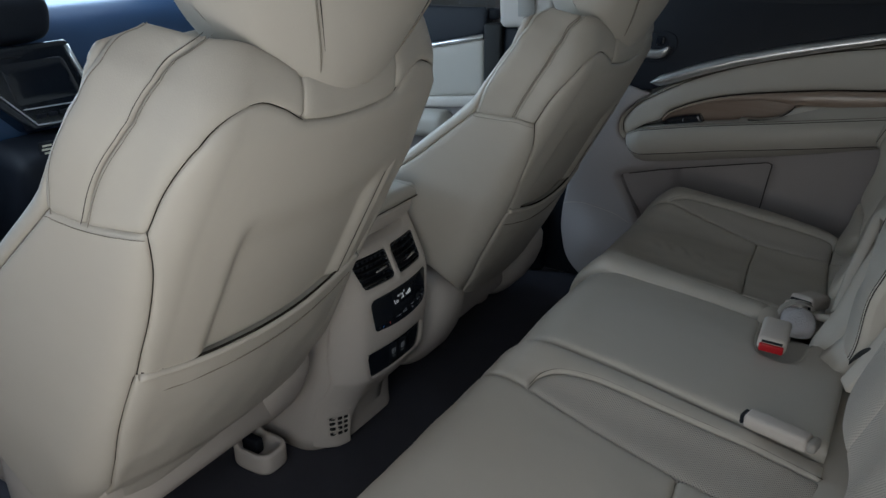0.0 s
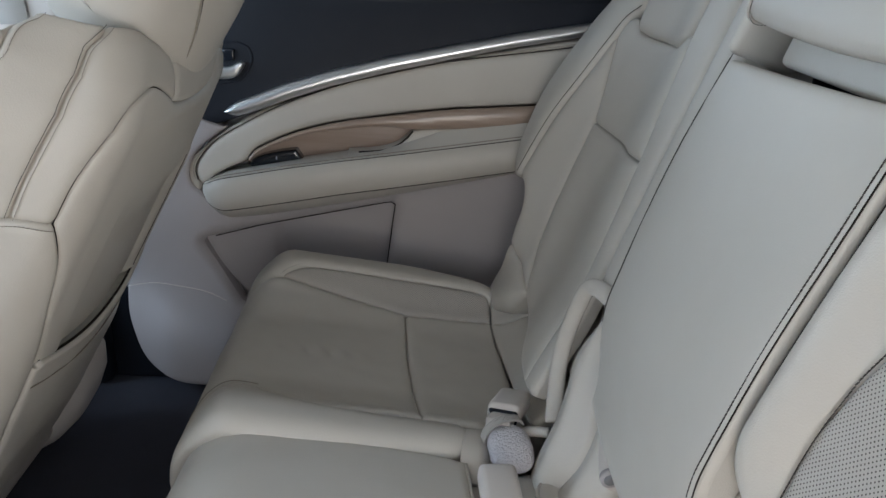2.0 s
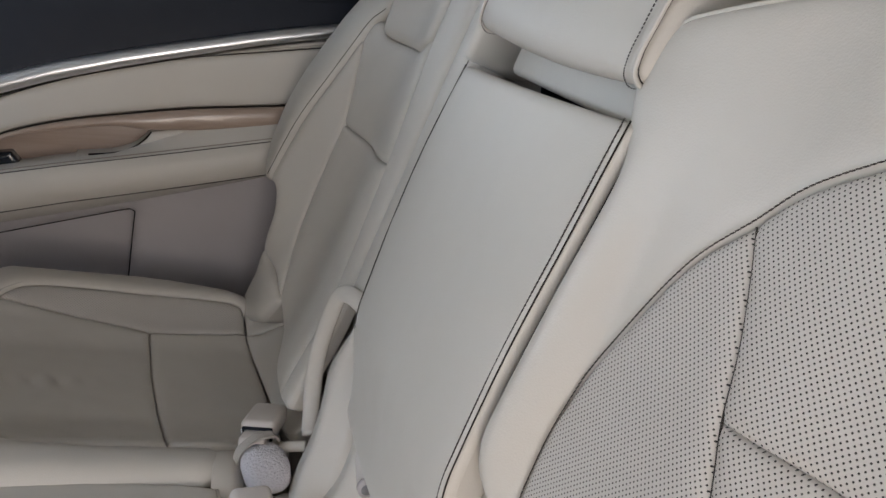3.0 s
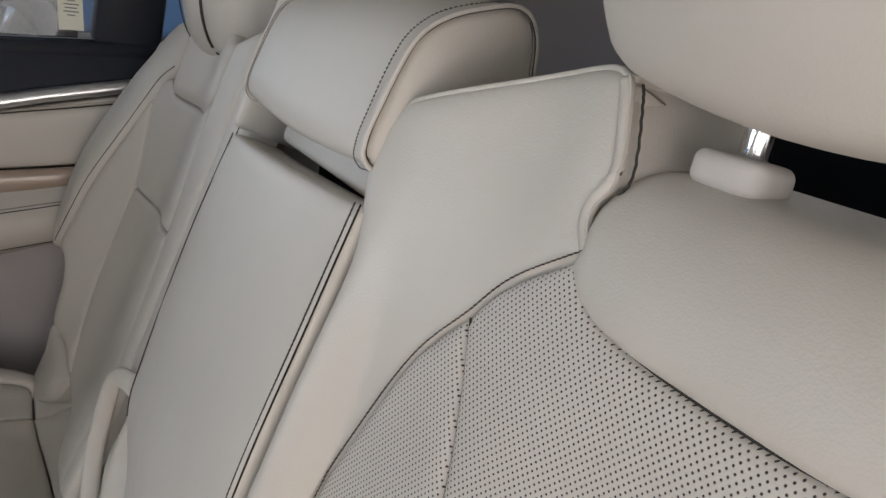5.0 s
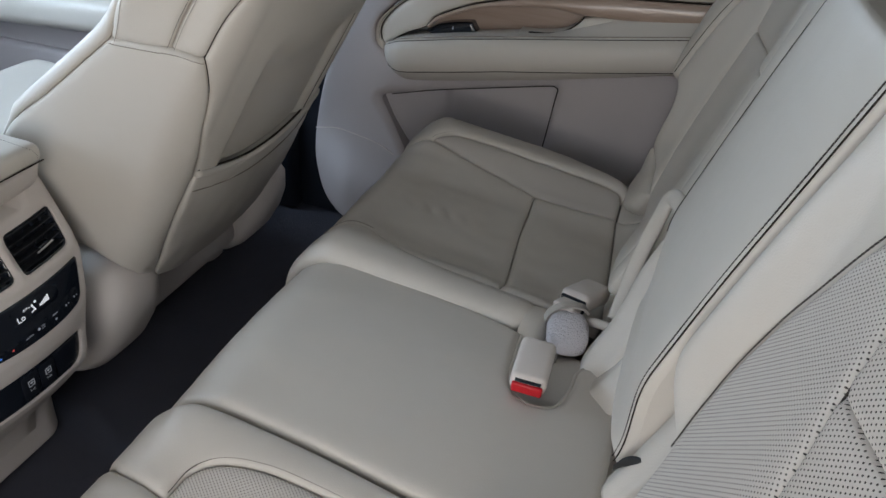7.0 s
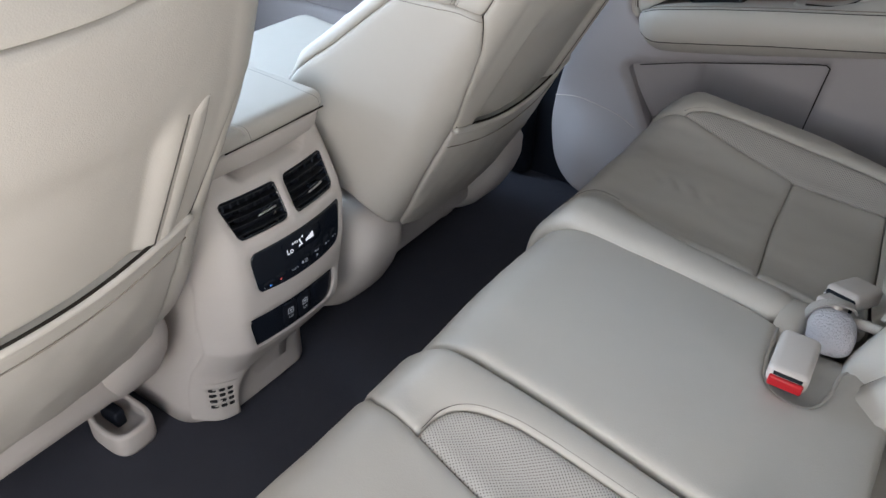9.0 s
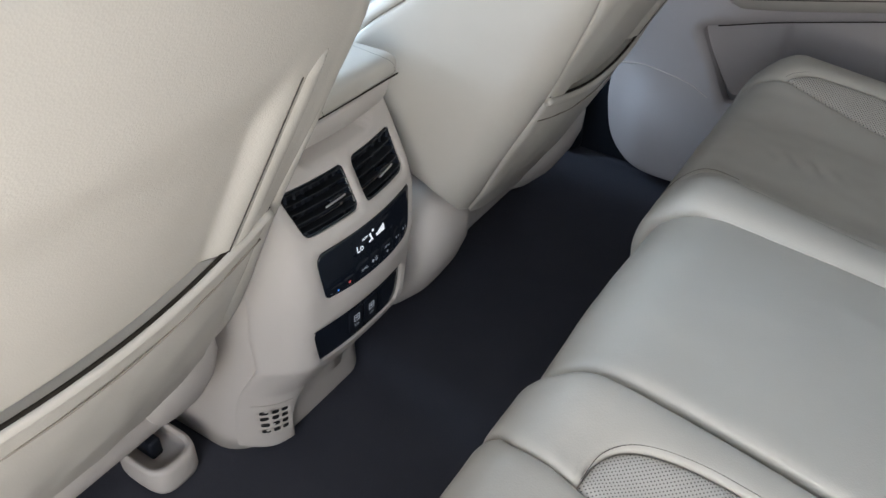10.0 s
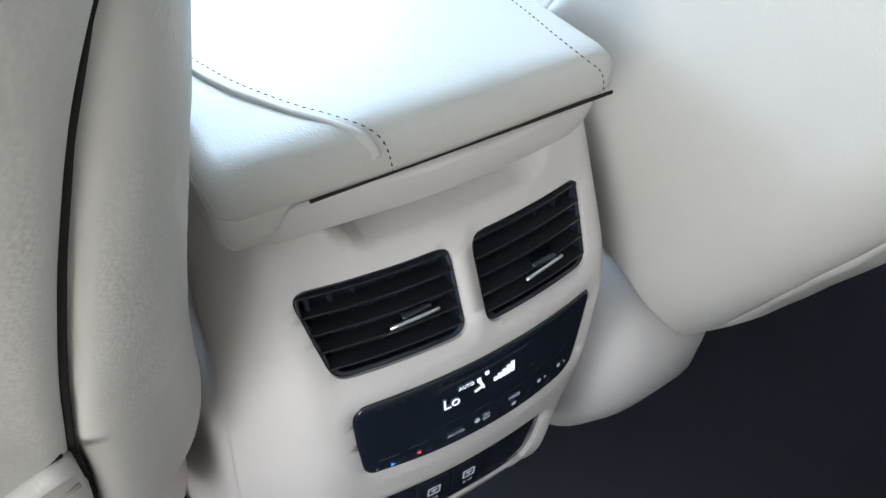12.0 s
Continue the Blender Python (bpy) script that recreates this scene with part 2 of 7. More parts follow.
def panel(name, poly, S, material, parent, flip=False, puff=0.006, edge=0.012, step=0.012, skirt=0.012, lift=0.0, holes=(), label="", wave=0.0, groove=None):
    """An upholstered or moulded panel: an outline on a surface S(u, v), with a soft edge that dips into its seams."""
    from mathutils.geometry import delaunay_2d_cdt
    groove = (0.0030 if puff > 0.0035 else 0.0) if groove is None else groove
    ring = resample(poly, step * 0.6)
    rings = [ring] + [resample(h, step * 0.6) for h in holes]
    lo, hi = ring.min(0), ring.max(0)
    gx, gy = np.meshgrid(np.arange(lo[0], hi[0], step), np.arange(lo[1], hi[1], step * 0.87))
    gx[1::2] += step / 2
    grid = np.stack([gx.ravel(), gy.ravel()], 1)

    def depth(q):
        d = edge_distance(ring, q)
        for h in rings[1:]:
            d = np.minimum(d, edge_distance(h, q))
        return d

    def within(q):
        ok = inside(ring, q)
        for h in rings[1:]:
            ok &= ~inside(h, q)
        return ok

    extra = []
    cen = np.roll(ring, -1, 0) - np.roll(ring, 1, 0)
    nrm = np.stack([-cen[:, 1], cen[:, 0]], 1) / (np.linalg.norm(cen, axis=1)[:, None] + 1e-12)
    for k in ((0.0013 / edge, 0.25, 0.5, 0.8) if groove else (0.12, 0.4, 0.75)):
        for s in (1, -1):
            q = ring + s * nrm * edge * k
            q = q[within(q)]
            extra.append(q[depth(q) > edge * k * 0.9])
    grid = grid[within(grid)]
    grid = grid[depth(grid) > max(edge * 0.95, step * 0.45)]
    pts = np.concatenate(rings + extra + [grid])
    edges, base = [], 0
    for r in rings:
        m = len(r)
        edges += [(base + i, base + (i + 1) % m) for i in range(m)]
        base += m
    vs, _, fs, *_ = delaunay_2d_cdt([Vector(q) for q in pts], edges, [], 0, 1e-6)
    uv = np.array([tuple(v) for v in vs])
    tri = np.array(fs)
    tri = tri[within(uv[tri].mean(1))]
    p, nor = frame_of(S, uv, flip)
    d = np.clip(depth(uv) / edge, 0, 1)
    h = lift + puff * np.sqrt(np.clip(1 - (1 - d) ** 2, 0, 1))
    if wave:
        h = h + d * wave * np.array([noise.noise((q[0] * 14, q[1] * 14, 3.1)) + 0.5 * noise.noise((q[0] * 37, q[1] * 31, 7.7)) for q in uv])
    h = h - groove * np.clip(1 - depth(uv) / 0.0012, 0, 1)
    verts = p + nor * h[:, None]
    faces = [tuple(int(i) for i in (t if not flip else t[::-1])) for t in tri]
    verts, uvs = list(verts), list(uv)
    for r in rings:
        q, n2 = frame_of(S, r, flip)
        top, bot = q + n2 * (lift - groove), q + n2 * (lift - groove - skirt)
        b0 = len(verts)
        m = len(r)
        verts += list(top) + list(bot)
        uvs += list(r) + list(r)
        faces += [(b0 + i, b0 + (i + 1) % m, b0 + m + (i + 1) % m, b0 + m + i) for i in range(m)]
    ob = link_mesh(name, verts, faces, material, parent, label, True, uvs)
    return ob


def stitches(name, line, S, parent, flip=False, lift=0.004, pitch=0.0036, length=0.0028, width=0.0007, material=None, label=""):
    """Single sewn stitches along a line on a surface."""
    length = pitch * 1.16
    q = resample([np.array(v, float) for v in line], pitch, False)
    mid = (q[:-1] + q[1:]) / 2
    d = (q[1:] - q[:-1]) / (np.linalg.norm(q[1:] - q[:-1], axis=1)[:, None] + 1e-12)
    across = np.stack([-d[:, 1], d[:, 0]], 1) * width * 0.22
    a, na = frame_of(S, mid - d * length / 2 - across, flip)
    b, nb = frame_of(S, mid + d * length / 2 + across, flip)
    verts, faces = [], []
    for p0, p1, n0 in zip(a, b, na):
        t = p1 - p0
        L = np.linalg.norm(t)
        if L < 1e-6:
            continue
        side = np.cross(n0, t / L) * width / 2
        k = len(verts)
        c = (p0 + p1) / 2
        lo, hi = lift - 0.0008, lift + 0.0004
        verts += [p0 + n0 * lo, c + side + n0 * lo, p1 + n0 * lo, c - side + n0 * lo,
                  p0 * 0.7 + c * 0.3 + n0 * hi + side * 0.5, p1 * 0.7 + c * 0.3 + n0 * hi + side * 0.5, p1 * 0.7 + c * 0.3 + n0 * hi - side * 0.5, p0 * 0.7 + c * 0.3 + n0 * hi - side * 0.5]
        faces += [(k + 4, k + 7, k + 6, k + 5), (k, k + 4, k + 5, k + 1), (k + 1, k + 5, k + 2), (k + 2, k + 5, k + 6), (k + 2, k + 6, k + 3), (k + 3, k + 6, k + 7, k), (k, k + 7, k + 4)]
    return link_mesh(name, verts, faces, material or THREAD, parent, label)


def cord(name, line, r, material, parent, sides=6, label="", closed=False):
    """A round cord, rod or piping along a line in space."""
    p = [np.array(q, float) for q in line]
    verts, faces = [], []
    up = np.array((0.13, 0.21, 0.97))
    m = len(p)
    for i in range(m):
        a, b = p[max(i - 1, 0)], p[min(i + 1, m - 1)]
        if closed:
            a, b = p[i - 1], p[(i + 1) % m]
        t = (b - a) / (np.linalg.norm(b - a) + 1e-12)
        x = np.cross(t, up)
        x /= np.linalg.norm(x) + 1e-12
        y = np.cross(t, x)
        for k in range(sides):
            w = 2 * math.pi * k / sides
            verts.append(p[i] + r * (math.cos(w) * x + math.sin(w) * y))
    for i in range(m if closed else m - 1):
        for k in range(sides):
            j = (i + 1) % m
            faces.append((i * sides + k, i * sides + (k + 1) % sides, j * sides + (k + 1) % sides, j * sides + k))
    if not closed:
        faces += [tuple(range(sides))[::-1], tuple((m - 1) * sides + k for k in range(sides))]
    return link_mesh(name, verts, faces, material, parent, label)


def rbox(bm, size, at=(0, 0, 0), r=0.006, seg=3, turn=None):
    """A box with rounded edges into bm."""
    m = Matrix.Translation(at) @ (turn or Matrix()) @ Matrix.Diagonal((*size, 1))
    made = bmesh.ops.create_cube(bm, size=1, matrix=m)["verts"]
    edges = list({e for v in made for e in v.link_edges})
    if r:
        bmesh.ops.bevel(bm, geom=edges, offset=min(r, min(size) * 0.45), segments=seg, profile=0.5, affect="EDGES", clamp_overlap=True)
    return bm


def box_part(name, size, at, material, parent, r=0.006, turn=None, label="", seg=3):
    return part(name, rbox(bmesh.new(), size, at, r, seg, turn), material, parent, label, True, 50)


def loft(name, rings, material, parent, label="", caps=True, closed=False):
    """A skin over rings of equal length."""
    n = len(rings[0])
    verts = [v for r in rings for v in r]
    faces = [(i * n + k, i * n + (k + 1) % n, (i + 1) * n + (k + 1) % n, (i + 1) * n + k) for i in range(len(rings) - 1) for k in range(n)]
    if caps:
        faces += [tuple(range(n))[::-1], tuple((len(rings) - 1) * n + k for k in range(n))]
    return link_mesh(name, verts, faces, material, parent, label)


def bolster(name, profile, y0, y1, r, material, parent, label="", bulge=0.006, seg=6, S=None):
    """A padded body: a closed x-z profile drawn from y0 to y1, its ends rounded in by r. S bends the points."""
    prof = resample(profile, 0.006)
    c = prof.mean(0)
    nrm = np.roll(prof, -1, 0) - np.roll(prof, 1, 0)
    nrm = np.stack([nrm[:, 1], -nrm[:, 0]], 1) / np.linalg.norm(nrm, axis=1)[:, None]
    if ((prof - c) * nrm).sum() < 0:
        nrm = -nrm
    rings = []
    spots = []
    for k in range(seg + 1):
        w = math.pi / 2 * k / seg
        spots.append((y0 + r * (1 - math.sin(w)), r * (1 - math.cos(w))))
    spots = [(y0 + r - r * math.cos(math.pi / 2 * k / seg), r - r * math.sin(math.pi / 2 * k / seg)) for k in range(seg + 1)]
    mids = [(y0 + r + (y1 - y0 - 2 * r) * k / 12, -bulge * math.sin(math.pi * k / 12)) for k in range(1, 12)]
    ends = [(y1 + y0 - y, d) for y, d in spots[::-1]]
    for y, d in spots + mids + ends:
        q = prof - nrm * d
        rings.append([(x, y, z) for x, z in q])
    # close the end faces with shrinking rings
    for side in (0, -1):
        base = np.array(rings[side])
        cc = base.mean(0)
        extra = [cc + (base - cc) * s for s in (0.8, 0.55, 0.3, 0.05)]
        for i, e in enumerate(extra):
            e[:, 1] += (-1 if side == 0 else 1) * bulge * (0.5, 0.8, 1.0, 1.0)[i]
        if side == 0:
            rings = [list(map(tuple, e)) for e in extra[::-1]] + rings
        else:
            rings = rings + [list(map(tuple, e)) for e in extra]
    if S:
        rings = [[S(*v) for v in r] for r in rings]
    return loft(name, rings, material, parent, label)


def words(name, text, size, m, material, parent, label="", depth=0.0003):
    """Raised lettering as a mesh, in the plane of the pose m."""
    cu = bpy.data.curves.new(name, "FONT")
    cu.body, cu.size, cu.extrude, cu.align_x, cu.align_y = text, size, depth, "CENTER", "CENTER"
    tmp = new(name + "_curve", cu)
    me = bpy.data.meshes.new_from_object(tmp.evaluated_get(bpy.context.evaluated_depsgraph_get()))
    bpy.data.objects.remove(tmp)
    bpy.data.curves.remove(cu)
    me.transform(m)
    me.materials.clear()
    me.materials.append(material)
    ob = new(name, me)
    if parent:
        ob.parent = parent
    return tagged(ob, label)


def smooth_step(a, b, x):
    t = np.clip((x - a) / (b - a), 0, 1)
    return t * t * (3 - 2 * t)

# ---- the second-row bench ----
def settle(ob):
    """Put the meshes of a thing, built in place, into its own space."""
    done = set()
    for o in ob.children_recursive:
        if o.type == "MESH" and o.data.name not in done:
            done.add(o.data.name)
            o.data.transform(Matrix.Translation(-ob.location))
    return ob


def stack(x, y, z):
    return np.stack([x + 0 * y + 0 * z, y + 0 * x, z + 0 * x], 1)


MID, LEFT, RIGHT = 0.063, -0.36, 0.485      # middles of the three rear places


def back_line(z):
    """The slope of the rear backrests."""
    return 0.813 + 0.345 * (z - 0.505)


def S_left(y, z):
    d = np.abs(y - LEFT)
    x = back_line(z) + 0.007 * (1 + np.cos(np.clip(d / 0.12, 0, 1) * math.pi)) * smooth_step(0.80, 0.70, z)
    x = x - 0.026 * smooth_step(-0.21, -0.09, y) * smooth_step(0.66, 0.84, z)
    x = x - 0.029 * smooth_step(-0.140, -0.104, y) * smooth_step(0.47, 0.58, z) * smooth_step(0.84, 0.66, z)
    x = x - 0.035 * smooth_step(0.20, 0.33, d) * smooth_step(0.42, 0.5, z) * smooth_step(0.9, 0.62, z) * (y < LEFT)
    return stack(x, y, z)


def left_backrest():
    th = thing("rear_outboard_seat", (0.95, LEFT, 0.30), "beige leather rear outboard backrest with perforated inserts", "car seat", "rear seat backs")
    arc = [(-0.266, 0.826), (-0.224, 0.796), (-0.202, 0.769), (-0.174, 0.732), (-0.150, 0.673), (-0.136, 0.62), (-0.135, 0.565), (-0.148, 0.508)]
    top = [(-0.068, 0.838), (-0.074, 0.855), (-0.086, 0.867), (-0.104, 0.874), (-0.150, 0.889), (-0.212, 0.908), (-0.234, 0.909), (-0.243, 0.898)]
    drop = [(-0.243, 0.898), (-0.258, 0.866), (-0.252, 0.850), (-0.254, 0.838), (-0.266, 0.826)]
    low = [(-0.148, 0.508), (-0.136, 0.511), (-0.118, 0.522), (-0.105, 0.545), (-0.100, 0.568)]
    panel("inner_wing", outline(top, drop, arc, low, [(-0.100, 0.568), (-0.099, 0.61), (-0.099, 0.68), (-0.099, 0.765), (-0.084, 0.795), (-0.070, 0.818), (-0.068, 0.838)]), S_left, LEATHER, th, flip=True, puff=0.006, edge=0.020, skirt=0.03, step=0.012, wave=0.0012)
    stitches("stitching", [(a - 0.0012, b + 0.0042) for a, b in spline(arc, 12)], S_left, th, True, 0.0050)
    stitches("stitching", [(a - 0.0025, b) for a, b in spline(drop, 8)], S_left, th, True, 0.0015, 0.0040, 0.0030, 0.0010, THREAD)
    p, nn = frame_of(S_left, resample([np.array(q, float) for q in spline(top[1:], 8)], 0.006, False), True)
    cord("welt", list(p + nn * 0.0005), 0.0022, LEATHER, th, 8)
    side = spline(arc[2:], 8)
    inner = [(-0.148, 0.508), (-0.18, 0.43), (-0.30, 0.43)]
    border = [(-0.30, 0.43), (-0.295, 0.55), (-0.272, 0.63), (-0.250, 0.675), (-0.236, 0.71), (-0.217, 0.745), (-0.202, 0.769)]
    panel("side_insert", [*side[:-1], *outline(inner, border)], S_left, PERFORATED, th, flip=True, puff=0.0046, edge=0.010, step=0.010, groove=0.0012)
    line = resample([np.array(q, float) for q in spline(border, 10)], 0.006, False)
    p, nn = frame_of(S_left, line, True)
    cord("seam", list(p + nn * 0.0004), 0.0007, THREAD, th, 6)
    mirror = lambda pts: [(2 * LEFT - a, b) for a, b in pts]
    pad_low = [(-0.266, 0.826), (-0.271, 0.813), (-0.287, 0.803), (-0.320, 0.798), (LEFT, 0.797), (2 * LEFT + 0.320, 0.798), (2 * LEFT + 0.287, 0.803), (2 * LEFT + 0.268, 0.812), (2 * LEFT + 0.266, 0.826)]
    up_arc = spline(arc[:3], 8)
    b_hi = [(-0.202, 0.769), (-0.217, 0.745), (-0.236, 0.71), (-0.250, 0.675)]
    mid_seam = [(-0.250, 0.675), (-0.31, 0.681), (LEFT, 0.683), (2 * LEFT + 0.31, 0.681), (2 * LEFT + 0.250, 0.675)]
    upper = [*up_arc[:-1], *outline(b_hi, mid_seam, mirror(b_hi)[::-1]), *[np.array((2 * LEFT - a, b)) for a, b in up_arc[::-1]][:-1], *outline(pad_low[::-1])]
    panel("upper_insert", upper, S_left, PERFORATED, th, flip=True, puff=0.0046, edge=0.010, step=0.011, groove=0.0012)
    b_lo = [(-0.250, 0.675), (-0.272, 0.63), (-0.295, 0.55), (-0.30, 0.43)]
    panel("lower_insert", outline(b_lo, [(-0.30, 0.43), (2 * LEFT + 0.30, 0.43)], mirror(b_lo)[::-1], mid_seam[::-1]), S_left, PERFORATED, th, flip=True, puff=0.0046, edge=0.010, step=0.012, groove=0.0012)
    line = resample([np.array(q, float) for q in spline(pad_low, 8)], 0.006, False)
    p, nn = frame_of(S_left, line, True)
    cord("seam", list(p - nn * 0.0008), 0.0007, THREAD, th, 6)
    outer = mirror(arc)
    panel("outer_wing", outline(outer, [(2 * LEFT + 0.148, 0.508), (2 * LEFT + 0.16, 0.40), (-0.735, 0.42)], [(-0.735, 0.42), (-0.735, 0.60), (-0.70, 0.74), (-0.64, 0.85)], [(-0.64, 0.85), (-0.56, 0.88), (2 * LEFT + 0.25, 0.87)], mirror(drop)[1:]), S_left, LEATHER, th, flip=True, puff=0.010, edge=0.026, step=0.016)
    panel("side_insert", [*[np.array((2 * LEFT - a, b)) for a, b in side][:-1], *outline(mirror(inner), mirror(border))], S_left, PERFORATED, th, flip=True, puff=0.009, edge=0.022, step=0.016)

    # the shoulder pad below the headrest rolls back over the top of the seat
    def S_pad(y, v):
        flat, r = 0.029, 0.048
        turn = np.clip((v - flat) / r, 0, 1.25)
        over = np.maximum(v - flat - r * 1.25, 0)
        tilt = 0.333
        e = np.clip((np.abs(y - LEFT) - 0.03) / 0.14, 0, 1.2) ** 2
        sink = 0.007 * e
        ux, uz = math.sin(tilt), math.cos(tilt)
        bx, bz = math.cos(tilt), -math.sin(tilt)
        along = np.minimum(v, flat) + r * np.sin(turn) + over * np.cos(1.25)
        back = r * (1 - np.cos(turn)) + over * math.sin(1.25) + sink + 0.002
        return stack(back_line(0.797) + ux * along + bx * back, y, 0.797 + uz * along + bz * back)

    h = 0.116
    pad = [(LEFT + h - 0.013, 0.03), (LEFT + h - 0.014, 0.020), (LEFT + h - 0.032, 0.007), (LEFT + 0.05, 0.001), (LEFT, 0.0)]
    pad_l = [(2 * LEFT - a, b) for a, b in pad[::-1]]
    right_up = [(LEFT + h - 0.013, 0.03), (LEFT + h - 0.006, 0.055), (LEFT + h - 0.004, 0.075), (LEFT + h - 0.004, 0.095), (LEFT + h, 0.145)]
    panel("shoulder_pad", outline(pad, pad_l, [(2 * LEFT - a, b) for a, b in right_up], [(LEFT - h, 0.145), (LEFT + h, 0.145)], right_up[::-1]), S_pad, LEATHER, th, flip=True, puff=0.012, edge=0.02, step=0.009, wave=0.0008)
    # the gusset that closes the wing to the rear
    def S_gusset(t, s):
        y = -0.066 + (-0.243 + 0.066) * t
        z = 0.848 + 0.058 * np.sin(np.clip(t, 0, 1) * 1.45)
        x = back_line(z) + s
        return stack(x, y, z - 0.45 * s)

    panel("top_gusset", outline([(0.0, 0.004), (1.0, 0.004)], [(1.0, 0.004), (1.0, 0.10)], [(1.0, 0.10), (0.0, 0.10)], [(0.0, 0.10), (0.0, 0.004)]), S_gusset, LEATHER, th, flip=False, puff=0.003, edge=0.03, step=0.02, skirt=0.02)
    rim = np.array(spline([(-0.236, 0.908), *drop], 12))

    def S_side(s, t):
        q = np.clip(t, 0, 1) * (len(rim) - 1)
        y, z = np.interp(q, np.arange(len(rim)), rim[:, 0]), np.interp(q, np.arange(len(rim)), rim[:, 1])
        edge = S_left(y, z)
        return np.stack([edge[:, 0] + s - 0.005, edge[:, 1] - 0.0005 - 0.10 * s, edge[:, 2] - 0.10 * s], 1)

    panel("side_gusset", outline([(0.0015, 0.02), (0.0015, 0.5), (0.0015, 0.98)], [(0.0015, 0.98), (0.085, 0.98)], [(0.085, 0.98), (0.085, 0.02)], [(0.085, 0.02), (0.0015, 0.02)]), S_side, LEATHER, th, flip=False, puff=0.0025, edge=0.010, step=0.010, skirt=0.004, groove=0.0)
    cord("welt", [tuple(S_side(np.array([0.004]), np.array([t]))[0] + np.array((-0.001, 0.0005, 0))) for t in np.linspace(0.02, 0.98, 22)], 0.0036, LEATHER, th, 8)
    zig = [S_side(np.array([0.0085 + 0.0006 * (i % 2)]), np.array([t]))[0] + np.array((0, -0.0040, 0)) for i, t in enumerate(np.linspace(0.04, 0.97, 44))]
    cord("stitching", [tuple(q) for q in zig], 0.0008, THREAD, th, 5)
    rear = bmesh.new()
    rbox(rear, (0.09, 0.66, 0.50), (0.935, LEFT - 0.03, 0.62), 0.03, 3, Matrix.Rotation(0.333, 4, "Y"))
    part("backrest_core", rear, VINYL, th, "", True)
    return settle(th)


def headrest(at, width, seamed=False):
    """A rounded rear headrest on two steel posts, set in moulded guides."""
    x, y, z = at
    th = thing("rear_headrest", (x, y, z), "beige leather rear headrest raised on two steel posts", "headrest", "rear headrests")
    prof = spline([(-0.055, 0.045), (-0.072, 0.10), (-0.064, 0.165), (-0.02, 0.205), (0.035, 0.195), (0.052, 0.14), (0.045, 0.075), (0.022, 0.040), (-0.02, 0.030)], 6, True)
    prof = [np.array((x + a, z + b)) for a, b in prof]
    bend = lambda px, py, pz: (px + 0.5 * (py - y) ** 2 * 1.6, py, pz + 0.35 * (py - y) ** 2)
    bolster("cushion", prof, y - width / 2, y + width / 2, 0.045, LEATHER, th, "", 0.006, 8, bend)
    for s in (-1, 1) if seamed else ():
        face = [q for q in prof if q[0] < x + 0.01]
        for d, fat, mat in ((0.0, 0.0009, SEAM_SHADE), (0.006, 0.0009, THREAD)):
            cord("seam", [np.array(bend(q[0] - 0.0055 if q[1] < z + 0.17 else q[0] - 0.002, y + s * (width / 2 - 0.058 - d), q[1] + (0.0 if q[1] < z + 0.17 else 0.004))) for q in face], fat, mat, th, 5)
    for s in (-1, 1):
        yp = y + s * 0.054
        cord("post", [(x, yp, z - 0.05), (x + 0.006, yp, z + 0.02), (x + 0.012, yp, z + 0.08)], 0.0072, STEEL, th, 18, "polished steel post")
        g = bmesh.new()
        bmesh.ops.create_cone(g, cap_ends=True, segments=36, radius1=1, radius2=1, depth=0.017)
        for v in g.verts:
            w = math.atan2(v.co.y, v.co.x)
            v.co.x, v.co.y = 0.0165 * math.copysign(abs(math.cos(w)) ** 0.6, math.cos(w)), 0.0215 * math.copysign(abs(math.sin(w)) ** 0.55, math.sin(w))
        rims = [e for e in g.edges if abs(e.verts[0].co.z - e.verts[1].co.z) < 1e-6]
        bmesh.ops.bevel(g, geom=rims, offset=0.0055, segments=4, profile=0.5, affect="EDGES")
        bmesh.ops.transform(g, matrix=pose(x, yp, z + 0.0012, 0, 7, 0), verts=g.verts)
        part("guide", g, TRIM, th, "moulded beige post guide", True)
    return settle(th)


